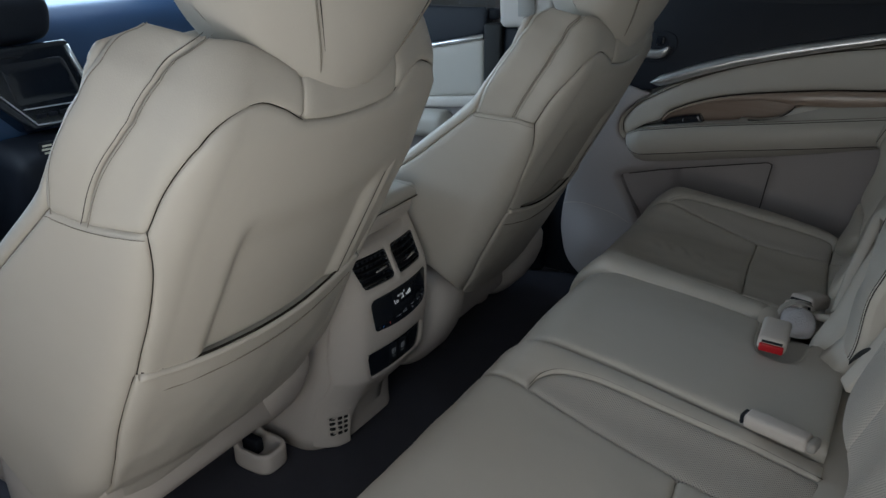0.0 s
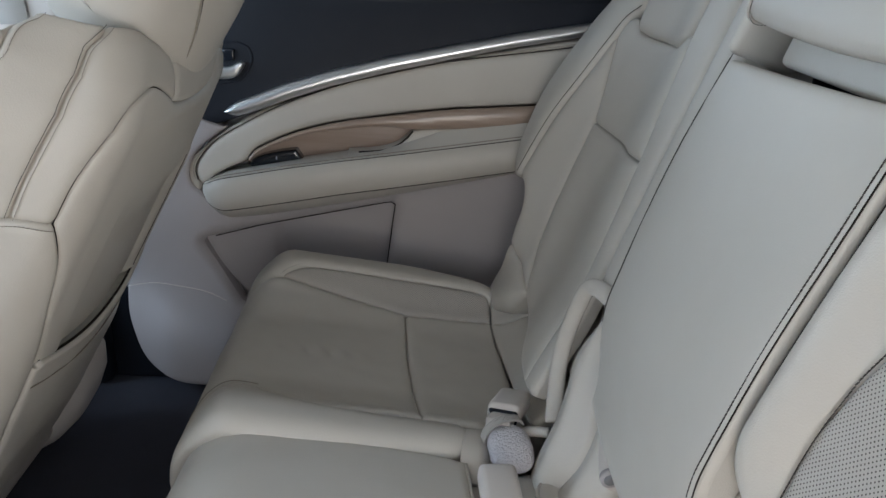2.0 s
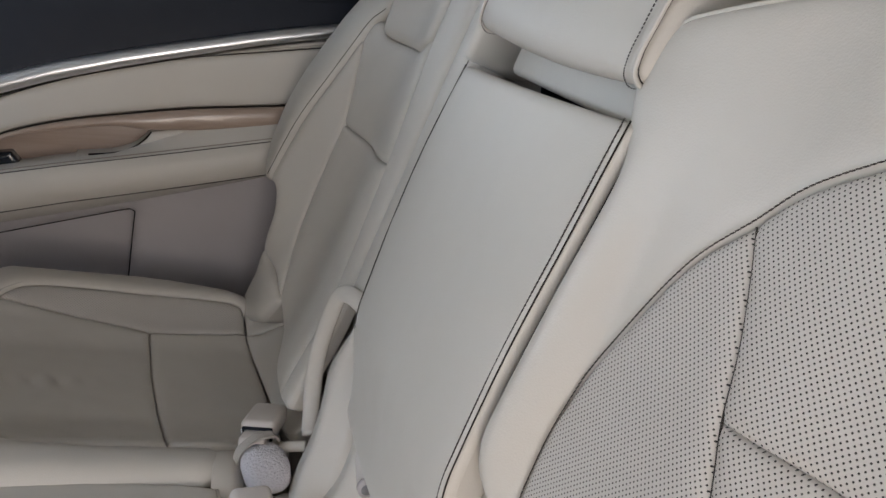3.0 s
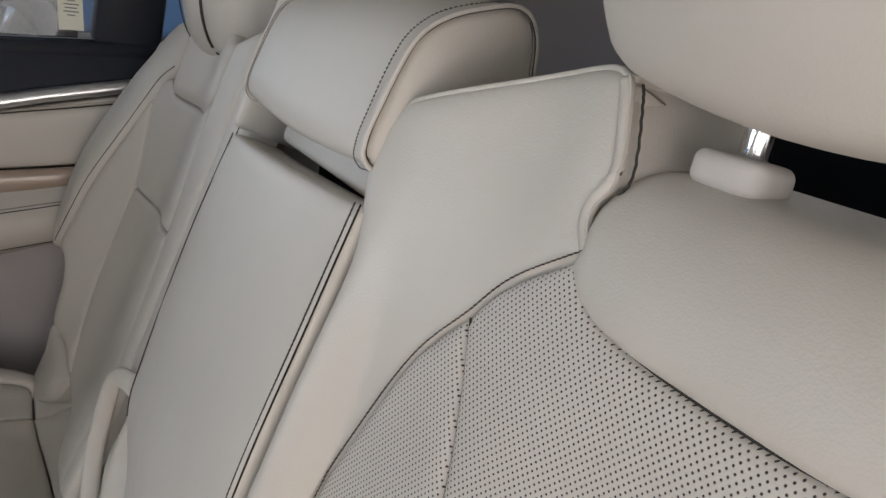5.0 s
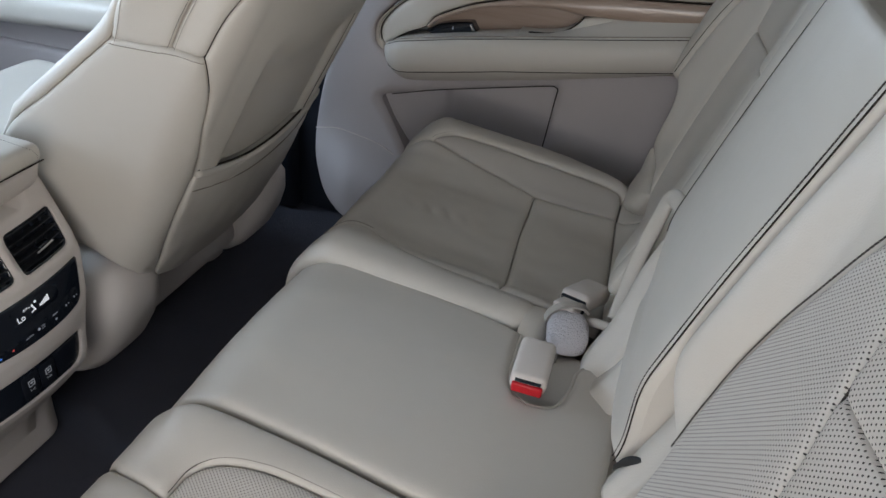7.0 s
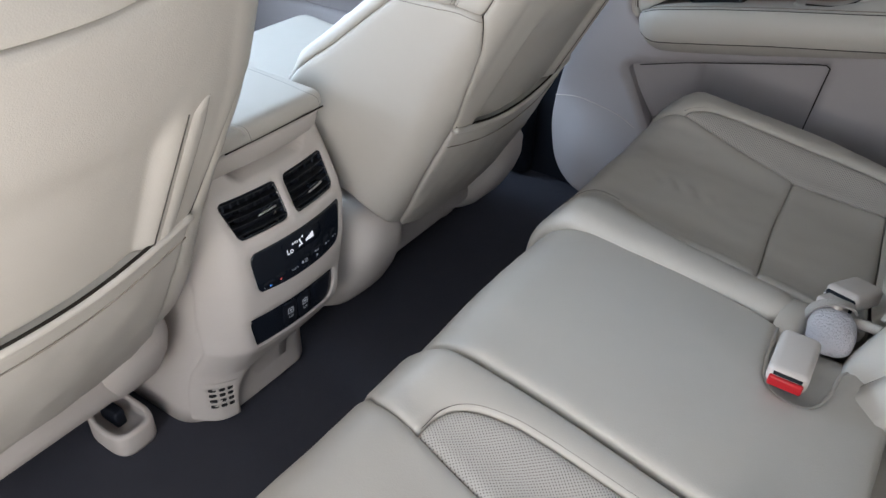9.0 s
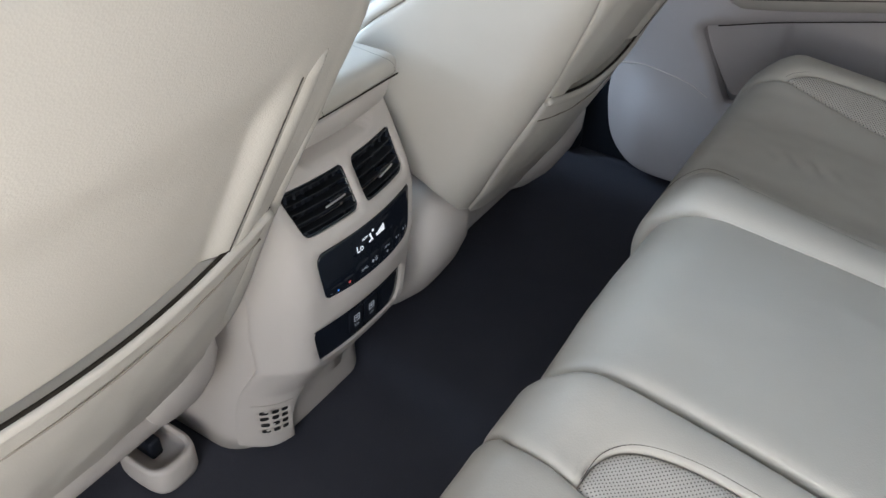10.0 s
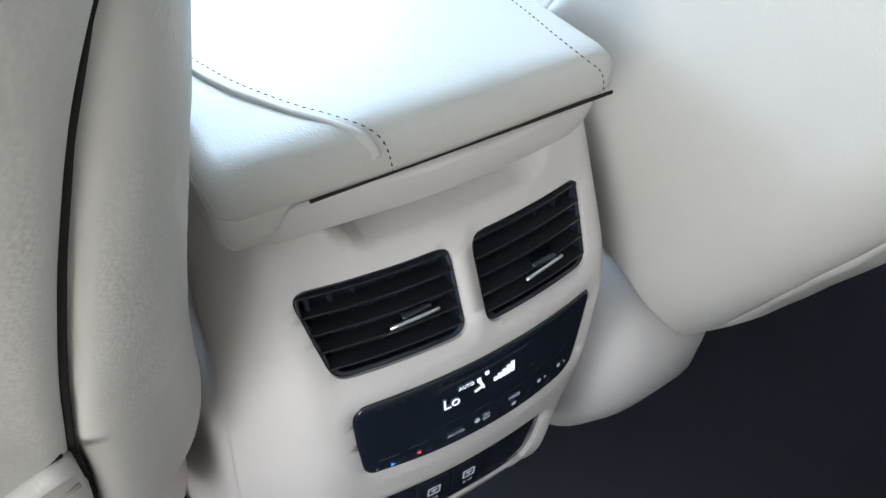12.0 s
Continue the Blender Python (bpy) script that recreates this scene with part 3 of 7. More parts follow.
def middle_backrest():
    th = thing("rear_bench_centre", (0.95, MID, 0.35), "beige leather rear centre backrest with fold-down armrest", "car seat", "rear seat backs")
    off = 0.034

    def S(y, z):
        e = np.clip(np.abs(y - MID) / 0.15, 0, 1.3)
        return stack(back_line(z) - off + 0.005 * e**3 + 0.022 * smooth_step(0.53, 0.43, z), y, z)

    l, r = 0.214, -0.094
    right_edge = [(r - 0.001, 0.800), (r, 0.765), (r + 0.001, 0.715), (r + 0.003, 0.63), (r, 0.56), (r - 0.005, 0.50), (r - 0.008, 0.43)]
    left_edge = [(0.16, 0.415), (0.205, 0.50), (0.226, 0.60), (0.232, 0.69), (0.216, 0.785)]
    body = outline([(0.216, 0.785), (0.06, 0.792), (r - 0.001, 0.800)], right_edge, [(r - 0.008, 0.43), (-0.04, 0.412), (0.06, 0.408), (0.16, 0.415)], left_edge)
    panel("armrest_front", body, S, LEATHER, th, flip=True, puff=0.008, edge=0.012, step=0.011, skirt=0.04, wave=0.0012)
    stitches("stitching", [(a + 0.0085, b) for a, b in spline(right_edge[:], 10)], S, th, True, 0.0082)
    stitches("stitching", [(a - 0.011, b) for a, b in spline(left_edge[1:], 10)], S, th, True, 0.0088)
    # welt along the edge of the armrest
    line = resample([np.array(q, float) for q in spline(right_edge, 10)], 0.008, False)
    p, nn = frame_of(S, line, True)
    cord("seam", list(p + nn * 0.0068 + np.array((0, 0.0038, 0))), 0.0007, SEAM_SHADE, th, 6)
    high = [q for q in p if q[2] > 0.56]
    # dark cord laid in the gap as its shade
    cord("gap", [q + np.array((0.004, -0.003, 0)) for q in high], 0.0022, SEAM_SHADE, th, 6)

    # shoulder strip between the armrest and the other outboard seat
    def S_band(y, z):
        e = np.clip((y - 0.255) / 0.04, -1, 1.5)
        return stack(back_line(z) - 0.022 + 0.016 * e**2 * np.sign(e) * (e > 0) + 0.004, y, z)

    band = outline([(0.226, 0.845), (0.224, 0.80), (0.240, 0.69), (0.232, 0.60), (0.214, 0.505)], [(0.214, 0.505), (0.270, 0.49)], [(0.270, 0.49), (0.296, 0.60), (0.304, 0.70), (0.302, 0.80), (0.288, 0.90), (0.272, 0.945)], [(0.272, 0.945), (0.250, 0.955), (0.234, 0.945)], [(0.234, 0.945), (0.226, 0.845)])
    panel("shoulder_strip", band, S_band, LEATHER, th, flip=True, puff=0.010, edge=0.018, step=0.011, skirt=0.03)
    stitches("stitching", [(0.2285, 0.925), (0.2275, 0.86), (0.2285, 0.81), (0.238, 0.75), (0.2455, 0.69), (0.24, 0.60)], S_band, th, True, 0.008)
    core = bmesh.new()
    rbox(core, (0.07, 0.36, 0.36), (0.872, 0.09, 0.552), 0.02, 3, Matrix.Rotation(0.333, 4, "Y"))
    part("backrest_core", core, VINYL, th, "", True)
    # cross bar in the slot under the headrest
    box_part("slot_bar", (0.024, 0.34, 0.045), (0.932, 0.024, 0.803), LEATHER, th, 0.007, Matrix.Rotation(0.30, 4, "Y"))
    box_part("slot_wall", (0.075, 0.018, 0.15), (0.935, 0.228, 0.850), LEATHER, th, 0.008, Matrix.Rotation(0.333, 4, "Y"))
    box_part("slot_back", (0.01, 0.32, 0.14), (0.974, 0.07, 0.785), BLACK, th, 0.003)
    return settle(th)


def middle_headrest():
    th = thing("middle_rear_headrest", (0.95, MID, 0.82), "low beige leather centre headrest with stitched side gussets", "headrest", "rear headrests")
    prof = spline([(0.885, 0.828), (0.885, 0.843), (0.893, 0.865), (0.903, 0.889), (0.914, 0.908), (0.933, 0.922), (0.962, 0.931), (0.986, 0.934), (1.000, 0.924), (1.005, 0.900), (1.000, 0.86), (0.955, 0.833), (0.90, 0.822)], 6, True)
    y0, y1 = -0.083, 0.216
    bolster("cushion", prof, y0, y1, 0.012, LEATHER, th, "", 0.006, 5)
    for y, s in ((y0, 1), (y1, -1)):
        ring = [np.array((a, y + s * 0.0035, b)) for a, b in prof]
        cord("welt", ring, 0.0020, LEATHER, th, 6, "", True)
        cord("seam", [np.array((0.946 + 0.975 * (q[0] - 0.946), q[1] - s * 0.0012, 0.885 + 0.97 * (q[2] - 0.885))) for q in ring], 0.0005, THREAD, th, 5, "", True)

        def S(t, w, y=y, s=s):
            q = np.array(prof)
            m = len(q)
            i = np.floor(t * m).astype(int)
            f = (t * m - i)[:, None]
            c = q[i % m] * (1 - f) + q[(i + 1) % m] * f
            cc = q.mean(0)
            out = (c - cc) / np.linalg.norm(c - cc, axis=1)[:, None]
            return np.stack([c[:, 0] + out[:, 0] * 0.003, y + s * (w + 0.013), c[:, 1] + out[:, 1] * 0.003], 1)

        n = 110
        verts, faces = [], []
        q = S(np.arange(n) / n, np.zeros(n))
        for i in range(n):
            a, b = q[i], q[(i + 1) % n]
            d = (b - a) * 0.72
            k = len(verts)
            up = np.array((0, 0.0009, 0))
            o = (a - np.array((0.95, a[1], 0.885)))
            o /= np.linalg.norm(o)
            verts += [a - up, a + up, a + d + up, a + d - up, a + d / 2 + o * 0.001]
            faces += [(k, k + 1, k + 4), (k + 1, k + 2, k + 4), (k + 2, k + 3, k + 4), (k + 3, k, k + 4)]
        link_mesh("stitching", verts, faces, THREAD, th)
    return settle(th)


def S_right(y, z):
    d = y - RIGHT
    x = back_line(z) - 0.010 + 0.008 * np.cos(np.clip(np.abs(d) / 0.12, 0, 1) * math.pi)
    x = x - 0.058 * smooth_step(0.10, 0.21, d) * smooth_step(0.34, 0.46, z) * smooth_step(0.88, 0.60, z)
    x = x - 0.012 * smooth_step(0.46, 0.34, z) + 6.0 * np.maximum(d - 0.25, 0) ** 2
    return stack(x, y, z)


def right_backrest():
    th = thing("rear_outboard_seat", (0.95, RIGHT, 0.30), "beige leather rear outboard backrest beside the closed door", "car seat", "rear seat backs")
    seam = [(0.600, 0.795), (0.630, 0.774), (0.642, 0.737), (0.652, 0.678), (0.663, 0.621), (0.675, 0.555), (0.682, 0.517)]
    panel("outer_wing", outline([(0.600, 0.795), (0.602, 0.845), (0.612, 0.868)], [(0.612, 0.868), (0.70, 0.845), (0.755, 0.77)], [(0.755, 0.77), (0.776, 0.66), (0.770, 0.58), (0.738, 0.53), (0.70, 0.510), (0.682, 0.517)], seam[::-1]), S_right, LEATHER, th, flip=True, puff=0.010, edge=0.018, step=0.012, skirt=0.05)
    stitches("stitching", [(a + 0.006, b + 0.003) for a, b in spline(seam, 10)], S_right, th, True, 0.0085)
    border = [(0.637, 0.752), (0.622, 0.718), (0.606, 0.675), (0.594, 0.630), (0.597, 0.525), (0.592, 0.448), (0.563, 0.400), (0.537, 0.366)]
    pad_top = [(0.537, 0.366), (0.56, 0.375), (0.60, 0.386), (0.634, 0.392), (0.655, 0.405)]
    panel("side_insert", outline([(0.637, 0.752), (0.642, 0.737), *seam[3:]], [(0.682, 0.517), (0.663, 0.503), (0.650, 0.460), (0.655, 0.405)], pad_top[::-1], border[::-1]), S_right, LEATHER, th, flip=True, puff=0.007, edge=0.016, step=0.012, skirt=0.03)
    panel("corner_pad", outline(pad_top, [(0.655, 0.405), (0.690, 0.335), (0.699, 0.285), (0.68, 0.276), (0.650, 0.279), (0.60, 0.302), (0.56, 0.326), (0.537, 0.366)]), S_right, LEATHER, th, flip=True, puff=0.012, edge=0.024, step=0.010, skirt=0.04)
    mid = [(0.594, 0.630), (0.51, 0.626), (0.43, 0.629), (0.345, 0.640)]
    panel("upper_insert", outline([(0.594, 0.775), (0.612, 0.782), (0.630, 0.774), (0.637, 0.752)], border[:4], mid, [(0.345, 0.640), (0.36, 0.72), (0.375, 0.790)], [(0.375, 0.790), (0.42, 0.768), (0.50, 0.762), (0.570, 0.764), (0.594, 0.775)]), S_right, LEATHER, th, flip=True, puff=0.006, edge=0.014, step=0.012)
    panel("lower_insert", outline(mid[::-1], border[3:], [(0.537, 0.366), (0.50, 0.352), (0.42, 0.335), (0.33, 0.33)], [(0.33, 0.33), (0.332, 0.5), (0.345, 0.640)]), S_right, LEATHER, th, flip=True, puff=0.006, edge=0.014, step=0.012, wave=0.0012)
    panel("shoulder_pad", outline([(0.600, 0.858), (0.596, 0.80), (0.592, 0.773), (0.570, 0.764), (0.485, 0.762), (0.43, 0.766), (0.385, 0.785), (0.372, 0.82), (0.368, 0.858)], [(0.368, 0.858), (0.485, 0.875), (0.600, 0.858)]), S_right, LEATHER, th, flip=True, puff=0.009, edge=0.016, step=0.01)
    panel("inner_wing", outline([(0.290, 0.88), (0.368, 0.858)], [(0.368, 0.858), (0.372, 0.80), (0.36, 0.72), (0.345, 0.64), (0.332, 0.5), (0.33, 0.33)], [(0.33, 0.33), (0.285, 0.34)], [(0.285, 0.34), (0.29, 0.62), (0.292, 0.75), (0.290, 0.88)]), S_right, LEATHER, th, flip=True, puff=0.008, edge=0.02, step=0.013)
    core = bmesh.new()
    rbox(core, (0.08, 0.40, 0.54), (0.915, 0.47, 0.60), 0.03, 3, Matrix.Rotation(0.333, 4, "Y"))
    part("backrest_core", core, VINYL, th, "", True)
    side = bmesh.new()
    rbox(side, (0.10, 0.07, 0.30), (0.885, 0.708, 0.675), 0.022, 4, Matrix.Rotation(0.345, 4, "Y"))
    part("side_padding", side, LEATHER, th, "", True)
    return settle(th)


# ---- cushions ----
def S_cushion(mid, half, dish, bol, inner, reach, level):
    """Top of a cushion that rolls over its front edge; v is the way from the back to the front edge and down."""
    def S(y, v):
        # v: distance forward from x = 0.78 along the top, then round the front edge
        r, flat = 0.075, reach - 0.075
        top = np.minimum(v, flat)
        turn = np.clip((v - flat) / r, 0, 1.75)
        down = np.maximum(v - flat - 1.75 * r, 0)
        x = 0.78 - top - r * np.sin(turn) + 0.15 * down
        z = level + 0.13 * top - r * (1 - np.cos(turn)) - down
        d = (y - mid) / half
        shape = np.where(d * (mid - MID) > 0, bol, inner) * smooth_step(0.55, 0.82, np.abs(d)) * smooth_step(-0.02, 0.12, v) - dish * (1 - smooth_step(0.3, 0.72, np.abs(d)))
        shape = shape * (1 - smooth_step(flat, flat + 0.06, v) * 0.6)
        pinch = 0.0035 * np.sin((x - 0.42) * 190 + (y - 0.45) * 60) * np.exp(-((x - 0.425) / 0.045) ** 2 - ((y - 0.45) / 0.011) ** 2) * (mid > 0.4)
        shape = shape + pinch
        round_off = 0.018 * np.clip((np.abs(d) - 0.9) / 0.1, 0, 1) ** 2
        return stack(x + 0.3 * shape * np.sin(turn), y, z + shape * np.cos(np.minimum(turn, 1.4)) - round_off)

    return S


def vx(x):
    return 0.78 - x


def left_cushion():
    th = thing("rear_seat_cushion", (0.55, -0.40, 0.02), "beige leather rear outboard cushion with perforated edges", "car seat", "rear seat cushions")
    S = S_cushion(LEFT, 0.30, 0.006, 0.030, 0.014, 0.494, 0.270)
    y1 = -0.100
    line = [(-0.112, vx(0.775)), (-0.116, vx(0.66)), (-0.104, vx(0.5)), (-0.101, vx(0.40)), (-0.103, 0.43), (-0.108, 0.55), (-0.11, 0.68)]
    crease = [(-0.165, 0.68), (-0.18, 0.50), (-0.195, 0.455), (-0.207, vx(0.384))]
    arc = [(-0.207, vx(0.384)), (-0.176, vx(0.389)), (-0.155, vx(0.41)), (-0.144, vx(0.45)), (-0.142, vx(0.50)), (-0.146, vx(0.60)), (-0.148, vx(0.70)), (-0.150, vx(0.775))]
    panel("inner_bolster", outline(line, [(-0.11, 0.68), (-0.165, 0.68)], crease, arc, [(-0.150, vx(0.775)), (-0.112, vx(0.775))]), S, LEATHER, th, flip=False, puff=0.008, edge=0.011, step=0.010, wave=0.0008)
    stitches("stitching", [(a + 0.006, b) for a, b in spline(arc[:], 10)], S, th, False, 0.0068)
    border = [(-0.207, vx(0.384)), (-0.222, vx(0.45)), (-0.238, vx(0.53)), (-0.252, vx(0.618)), (-0.255, vx(0.70)), (-0.252, vx(0.775))]
    panel("side_insert", outline(arc, [(-0.150, vx(0.775)), (-0.252, vx(0.775))], border[::-1]), S, PERFORATED, th, flip=False, puff=0.006, edge=0.014, step=0.010)
    mirror = lambda pts: [(2 * LEFT - a, b) for a, b in pts]
    cross = [(-0.252, vx(0.618)), (-0.30, vx(0.622)), (LEFT, vx(0.628)), (2 * LEFT + 0.30, vx(0.622)), (2 * LEFT + 0.252, vx(0.618))]
    front = [*crease[:], *border[1:4]]
    panel("front_insert", outline(front, cross, mirror(front)[::-1], mirror([(-0.165, 0.68)]) + [(-0.165, 0.68)]), S, LEATHER, th, flip=False, puff=0.008, edge=0.016, step=0.012, wave=0.0015)
    panel("rear_insert", outline(cross[::-1], border[3:], [(-0.252, vx(0.775)), (2 * LEFT + 0.252, vx(0.775))], mirror(border[3:])[::-1]), S, LEATHER, th, flip=False, puff=0.008, edge=0.016, step=0.014)
    panel("outer_bolster", outline(mirror(crease), mirror(arc), [(2 * LEFT + 0.15, vx(0.775)), (-0.68, vx(0.775))], [(-0.68, vx(0.775)), (-0.69, vx(0.5)), (-0.68, 0.45), (-0.67, 0.68)], [(-0.67, 0.68), (2 * LEFT + 0.165, 0.68)]), S, LEATHER, th, flip=False, puff=0.008, edge=0.02, step=0.014)
    panel("side_insert", outline(mirror(arc), mirror([(-0.150, vx(0.775)), (-0.252, vx(0.775))]), mirror(border[::-1])), S, PERFORATED, th, flip=False, puff=0.006, edge=0.014, step=0.014)
    base = bmesh.new()
    rbox(base, (0.40, 0.52, 0.16), (0.59, -0.40, 0.17), 0.03, 3)
    part("cushion_base", base, VINYL, th, "", True)
    stand = bmesh.new()
    rbox(stand, (0.30, 0.40, 0.10), (0.60, -0.40, 0.05), 0.01, 2)
    part("seat_frame", stand, BLACK, th)
    return settle(th)


def middle_cushion():
    th = thing("middle_seat_cushion", (0.55, 0.05, 0.02), "plain beige leather centre cushion of the rear bench", "car seat", "rear seat cushions")

    def S(y, v):
        r, flat = 0.075, 0.401
        top = np.minimum(v, flat)
        turn = np.clip((v - flat) / r, 0, 1.75)
        down = np.maximum(v - flat - 1.75 * r, 0)
        x = 0.78 - top - r * np.sin(turn) + 0.15 * down
        crown = 0.015 * (1 - 0.45 * ((y - 0.05) / 0.15) ** 2)
        z = 0.279 + 0.105 * top - r * (1 - np.cos(turn)) - down + crown * np.cos(np.minimum(turn, 1.4)) + 0.006
        return stack(x - crown * np.sin(turn) * 0.6, y, z)

    notch = [(0.184, vx(0.634)), (0.150, vx(0.636)), (0.106, vx(0.640)), (0.076, vx(0.650)), (0.063, vx(0.674)), (0.073, vx(0.701)), (0.110, vx(0.712)), (0.143, vx(0.714)), (0.160, vx(0.722)), (0.159, vx(0.739)), (0.134, vx(0.766))]
    body = outline([(-0.108, vx(0.775)), (-0.111, vx(0.66)), (-0.099, vx(0.5)), (-0.096, vx(0.40)), (-0.098, 0.43), (-0.103, 0.55), (-0.105, 0.68)], [(-0.105, 0.68), (0.206, 0.68)],
                   [(0.206, 0.68), (0.212, 0.50), (0.212, vx(0.34)), (0.204, vx(0.5)), (0.192, vx(0.60)), (0.184, vx(0.634))], notch, [(0.134, vx(0.766)), (0.10, vx(0.775)), (-0.108, vx(0.775))])
    panel("cushion_top", body, S, LEATHER, th, flip=False, puff=0.009, edge=0.012, step=0.011, wave=0.0012, skirt=0.06)
    line = resample([np.array(q, float) for q in spline(notch, 8)], 0.005, False)
    p, nn = frame_of(S, line, False)
    cord("piping", list(p + nn * 0.003), 0.0024, LEATHER, th, 8)
    cord("seam", list(p - nn * 0.0006 + np.array((0, 0.0008, 0))), 0.0016, SEAM_SHADE, th, 6)
    pk = bmesh.new()
    rbox(pk, (0.15, 0.17, 0.05), (0.69, 0.115, 0.268), 0.015, 4)
    part("buckle_pocket", pk, VINYL, th, "", True)
    base = bmesh.new()
    rbox(base, (0.38, 0.28, 0.14), (0.58, 0.045, 0.18), 0.03, 3)
    part("cushion_base", base, VINYL, th, "", True)
    stand = bmesh.new()
    rbox(stand, (0.30, 0.22, 0.11), (0.60, 0.045, 0.055), 0.01, 2)
    part("seat_frame", stand, BLACK, th)
    return settle(th)


def right_cushion():
    th = thing("rear_seat_cushion", (0.55, 0.46, 0.02), "beige leather rear outboard cushion beside the closed door", "car seat", "rear seat cushions")
    S = S_cushion(0.455, 0.265, 0.022, 0.022, 0.025, 0.501, 0.276)
    inner = [(0.190, 0.16), (0.191, 0.28), (0.192, 0.43), (0.198, 0.48), (0.204, 0.56), (0.208, 0.70)]
    brow = [(0.265, 0.70), (0.275, 0.56), (0.292, 0.505), (0.320, 0.478), (0.338, 0.448), (0.328, 0.413)]
    low = [(0.328, 0.413), (0.302, 0.390), (0.268, 0.352), (0.252, 0.29), (0.248, 0.217), (0.245, 0.149)]
    high = [(0.328, 0.413), (0.305, 0.376), (0.276, 0.338), (0.260, 0.29), (0.257, 0.217), (0.254, 0.149)]
    panel("inner_bolster", outline(inner, [(0.208, 0.70), (0.265, 0.70)], brow, low, [(0.245, 0.149), (0.232, 0.138), (0.206, 0.140), (0.190, 0.16)]), S, LEATHER, th, flip=False, puff=0.008, edge=0.022, step=0.010, skirt=0.06, wave=0.001)
    panel("side_insert", outline(low, [(0.245, 0.149), (0.254, 0.149)], high[::-1]), S, PERFORATED, th, flip=False, puff=0.002, edge=0.006, step=0.008)
    stitches("stitching", [(a, b + 0.005) for a, b in spline(brow[2:], 10)], S, th, False, 0.0075, material=PALE_THREAD)
    cross = [(0.256, 0.197), (0.317, 0.202), (0.463, 0.219), (0.588, 0.226)]
    edge = [(0.588, 0.226), (0.595, 0.252), (0.612, 0.335), (0.633, 0.435)]
    down = [(0.633, 0.435), (0.643, 0.475), (0.650, 0.53), (0.655, 0.70)]
    panel("front_insert", outline(brow, high[:-2], [(0.260, 0.29), (0.256, 0.197)], cross, edge, down, [(0.655, 0.70), (0.265, 0.70)]), S, LEATHER, th, flip=False, puff=0.006, edge=0.014, step=0.007, wave=0.002)
    tail = [(0.588, 0.226), (0.591, 0.152), (0.597, 0.082)]
    rear = [(0.597, 0.082), (0.535, 0.075), (0.414, 0.064), (0.262, 0.055)]
    panel("middle_insert", outline(cross, tail, rear, [(0.262, 0.055), (0.254, 0.149), (0.256, 0.197)]), S, LEATHER, th, flip=False, puff=0.006, edge=0.012, step=0.011, wave=0.002)

    def S_tail(y, v):
        q = S(y, v)
        q[:, 2] += 0.058 * smooth_step(0.085, 0.005, v)
        return q

    joint = [(0.597, 0.080), (0.578, 0.050), (0.560, 0.014)]
    panel("rear_insert", outline(rear, [(0.262, 0.055), (0.262, -0.005)], [(0.262, -0.005), (0.555, -0.005), (0.560, 0.014)], joint[::-1]), S_tail, LEATHER, th, flip=False, puff=0.005, edge=0.012, step=0.011)
    panel("rear_corner", outline(joint, [(0.560, 0.014), (0.60, 0.018), (0.645, 0.040), (0.645, 0.080)], [(0.645, 0.080), (0.597, 0.080)]), S_tail, LEATHER, th, flip=False, puff=0.004, edge=0.012, step=0.010)
    arc = [(0.633, 0.435), (0.644, 0.422), (0.657, 0.394), (0.660, 0.33), (0.657, 0.24), (0.655, 0.15), (0.652, 0.105), (0.646, 0.087), (0.632, 0.082)]
    panel("side_insert", outline(arc, [(0.632, 0.082), (0.597, 0.082)], tail[::-1], edge), S, PERFORATED, th, flip=False, puff=0.006, edge=0.012, step=0.010)
    stitches("stitching", [(a + 0.005, b) for a, b in spline(arc[:-2], 10)], S, th, False, 0.0065)
    panel("outer_bolster", outline(arc[::-1], down, [(0.655, 0.70), (0.69, 0.66), (0.705, 0.54)], [(0.705, 0.54), (0.720, 0.475), (0.740, 0.41), (0.730, 0.33), (0.715, 0.246), (0.690, 0.12), (0.672, 0.074)], [(0.672, 0.074), (0.650, 0.072), (0.632, 0.082)]), S, LEATHER, th, flip=False, puff=0.010, edge=0.016, step=0.011, skirt=0.09)
    base = bmesh.new()
    rbox(base, (0.40, 0.42, 0.12), (0.565, 0.46, 0.17), 0.03, 3)
    part("cushion_base", base, VINYL, th, "", True)
    stand = bmesh.new()
    rbox(stand, (0.30, 0.34, 0.11), (0.60, 0.46, 0.055), 0.01, 2)
    part("seat_frame", stand, BLACK, th)
    return settle(th)

# ---- the front seats ----
SEAT_TILT = radians(26)
SEAT_UP = np.array((math.sin(SEAT_TILT), 0, math.cos(SEAT_TILT)))
SEAT_BACK = np.array((math.cos(SEAT_TILT), 0, -math.sin(SEAT_TILT)))
SEAT_O = np.array((0.0, 0.4015, 0.14))


def seat_point(y, a, b):
    return SEAT_O + np.outer(y, (0, 1, 0)) + np.outer(a, SEAT_UP) + np.outer(b, SEAT_BACK)


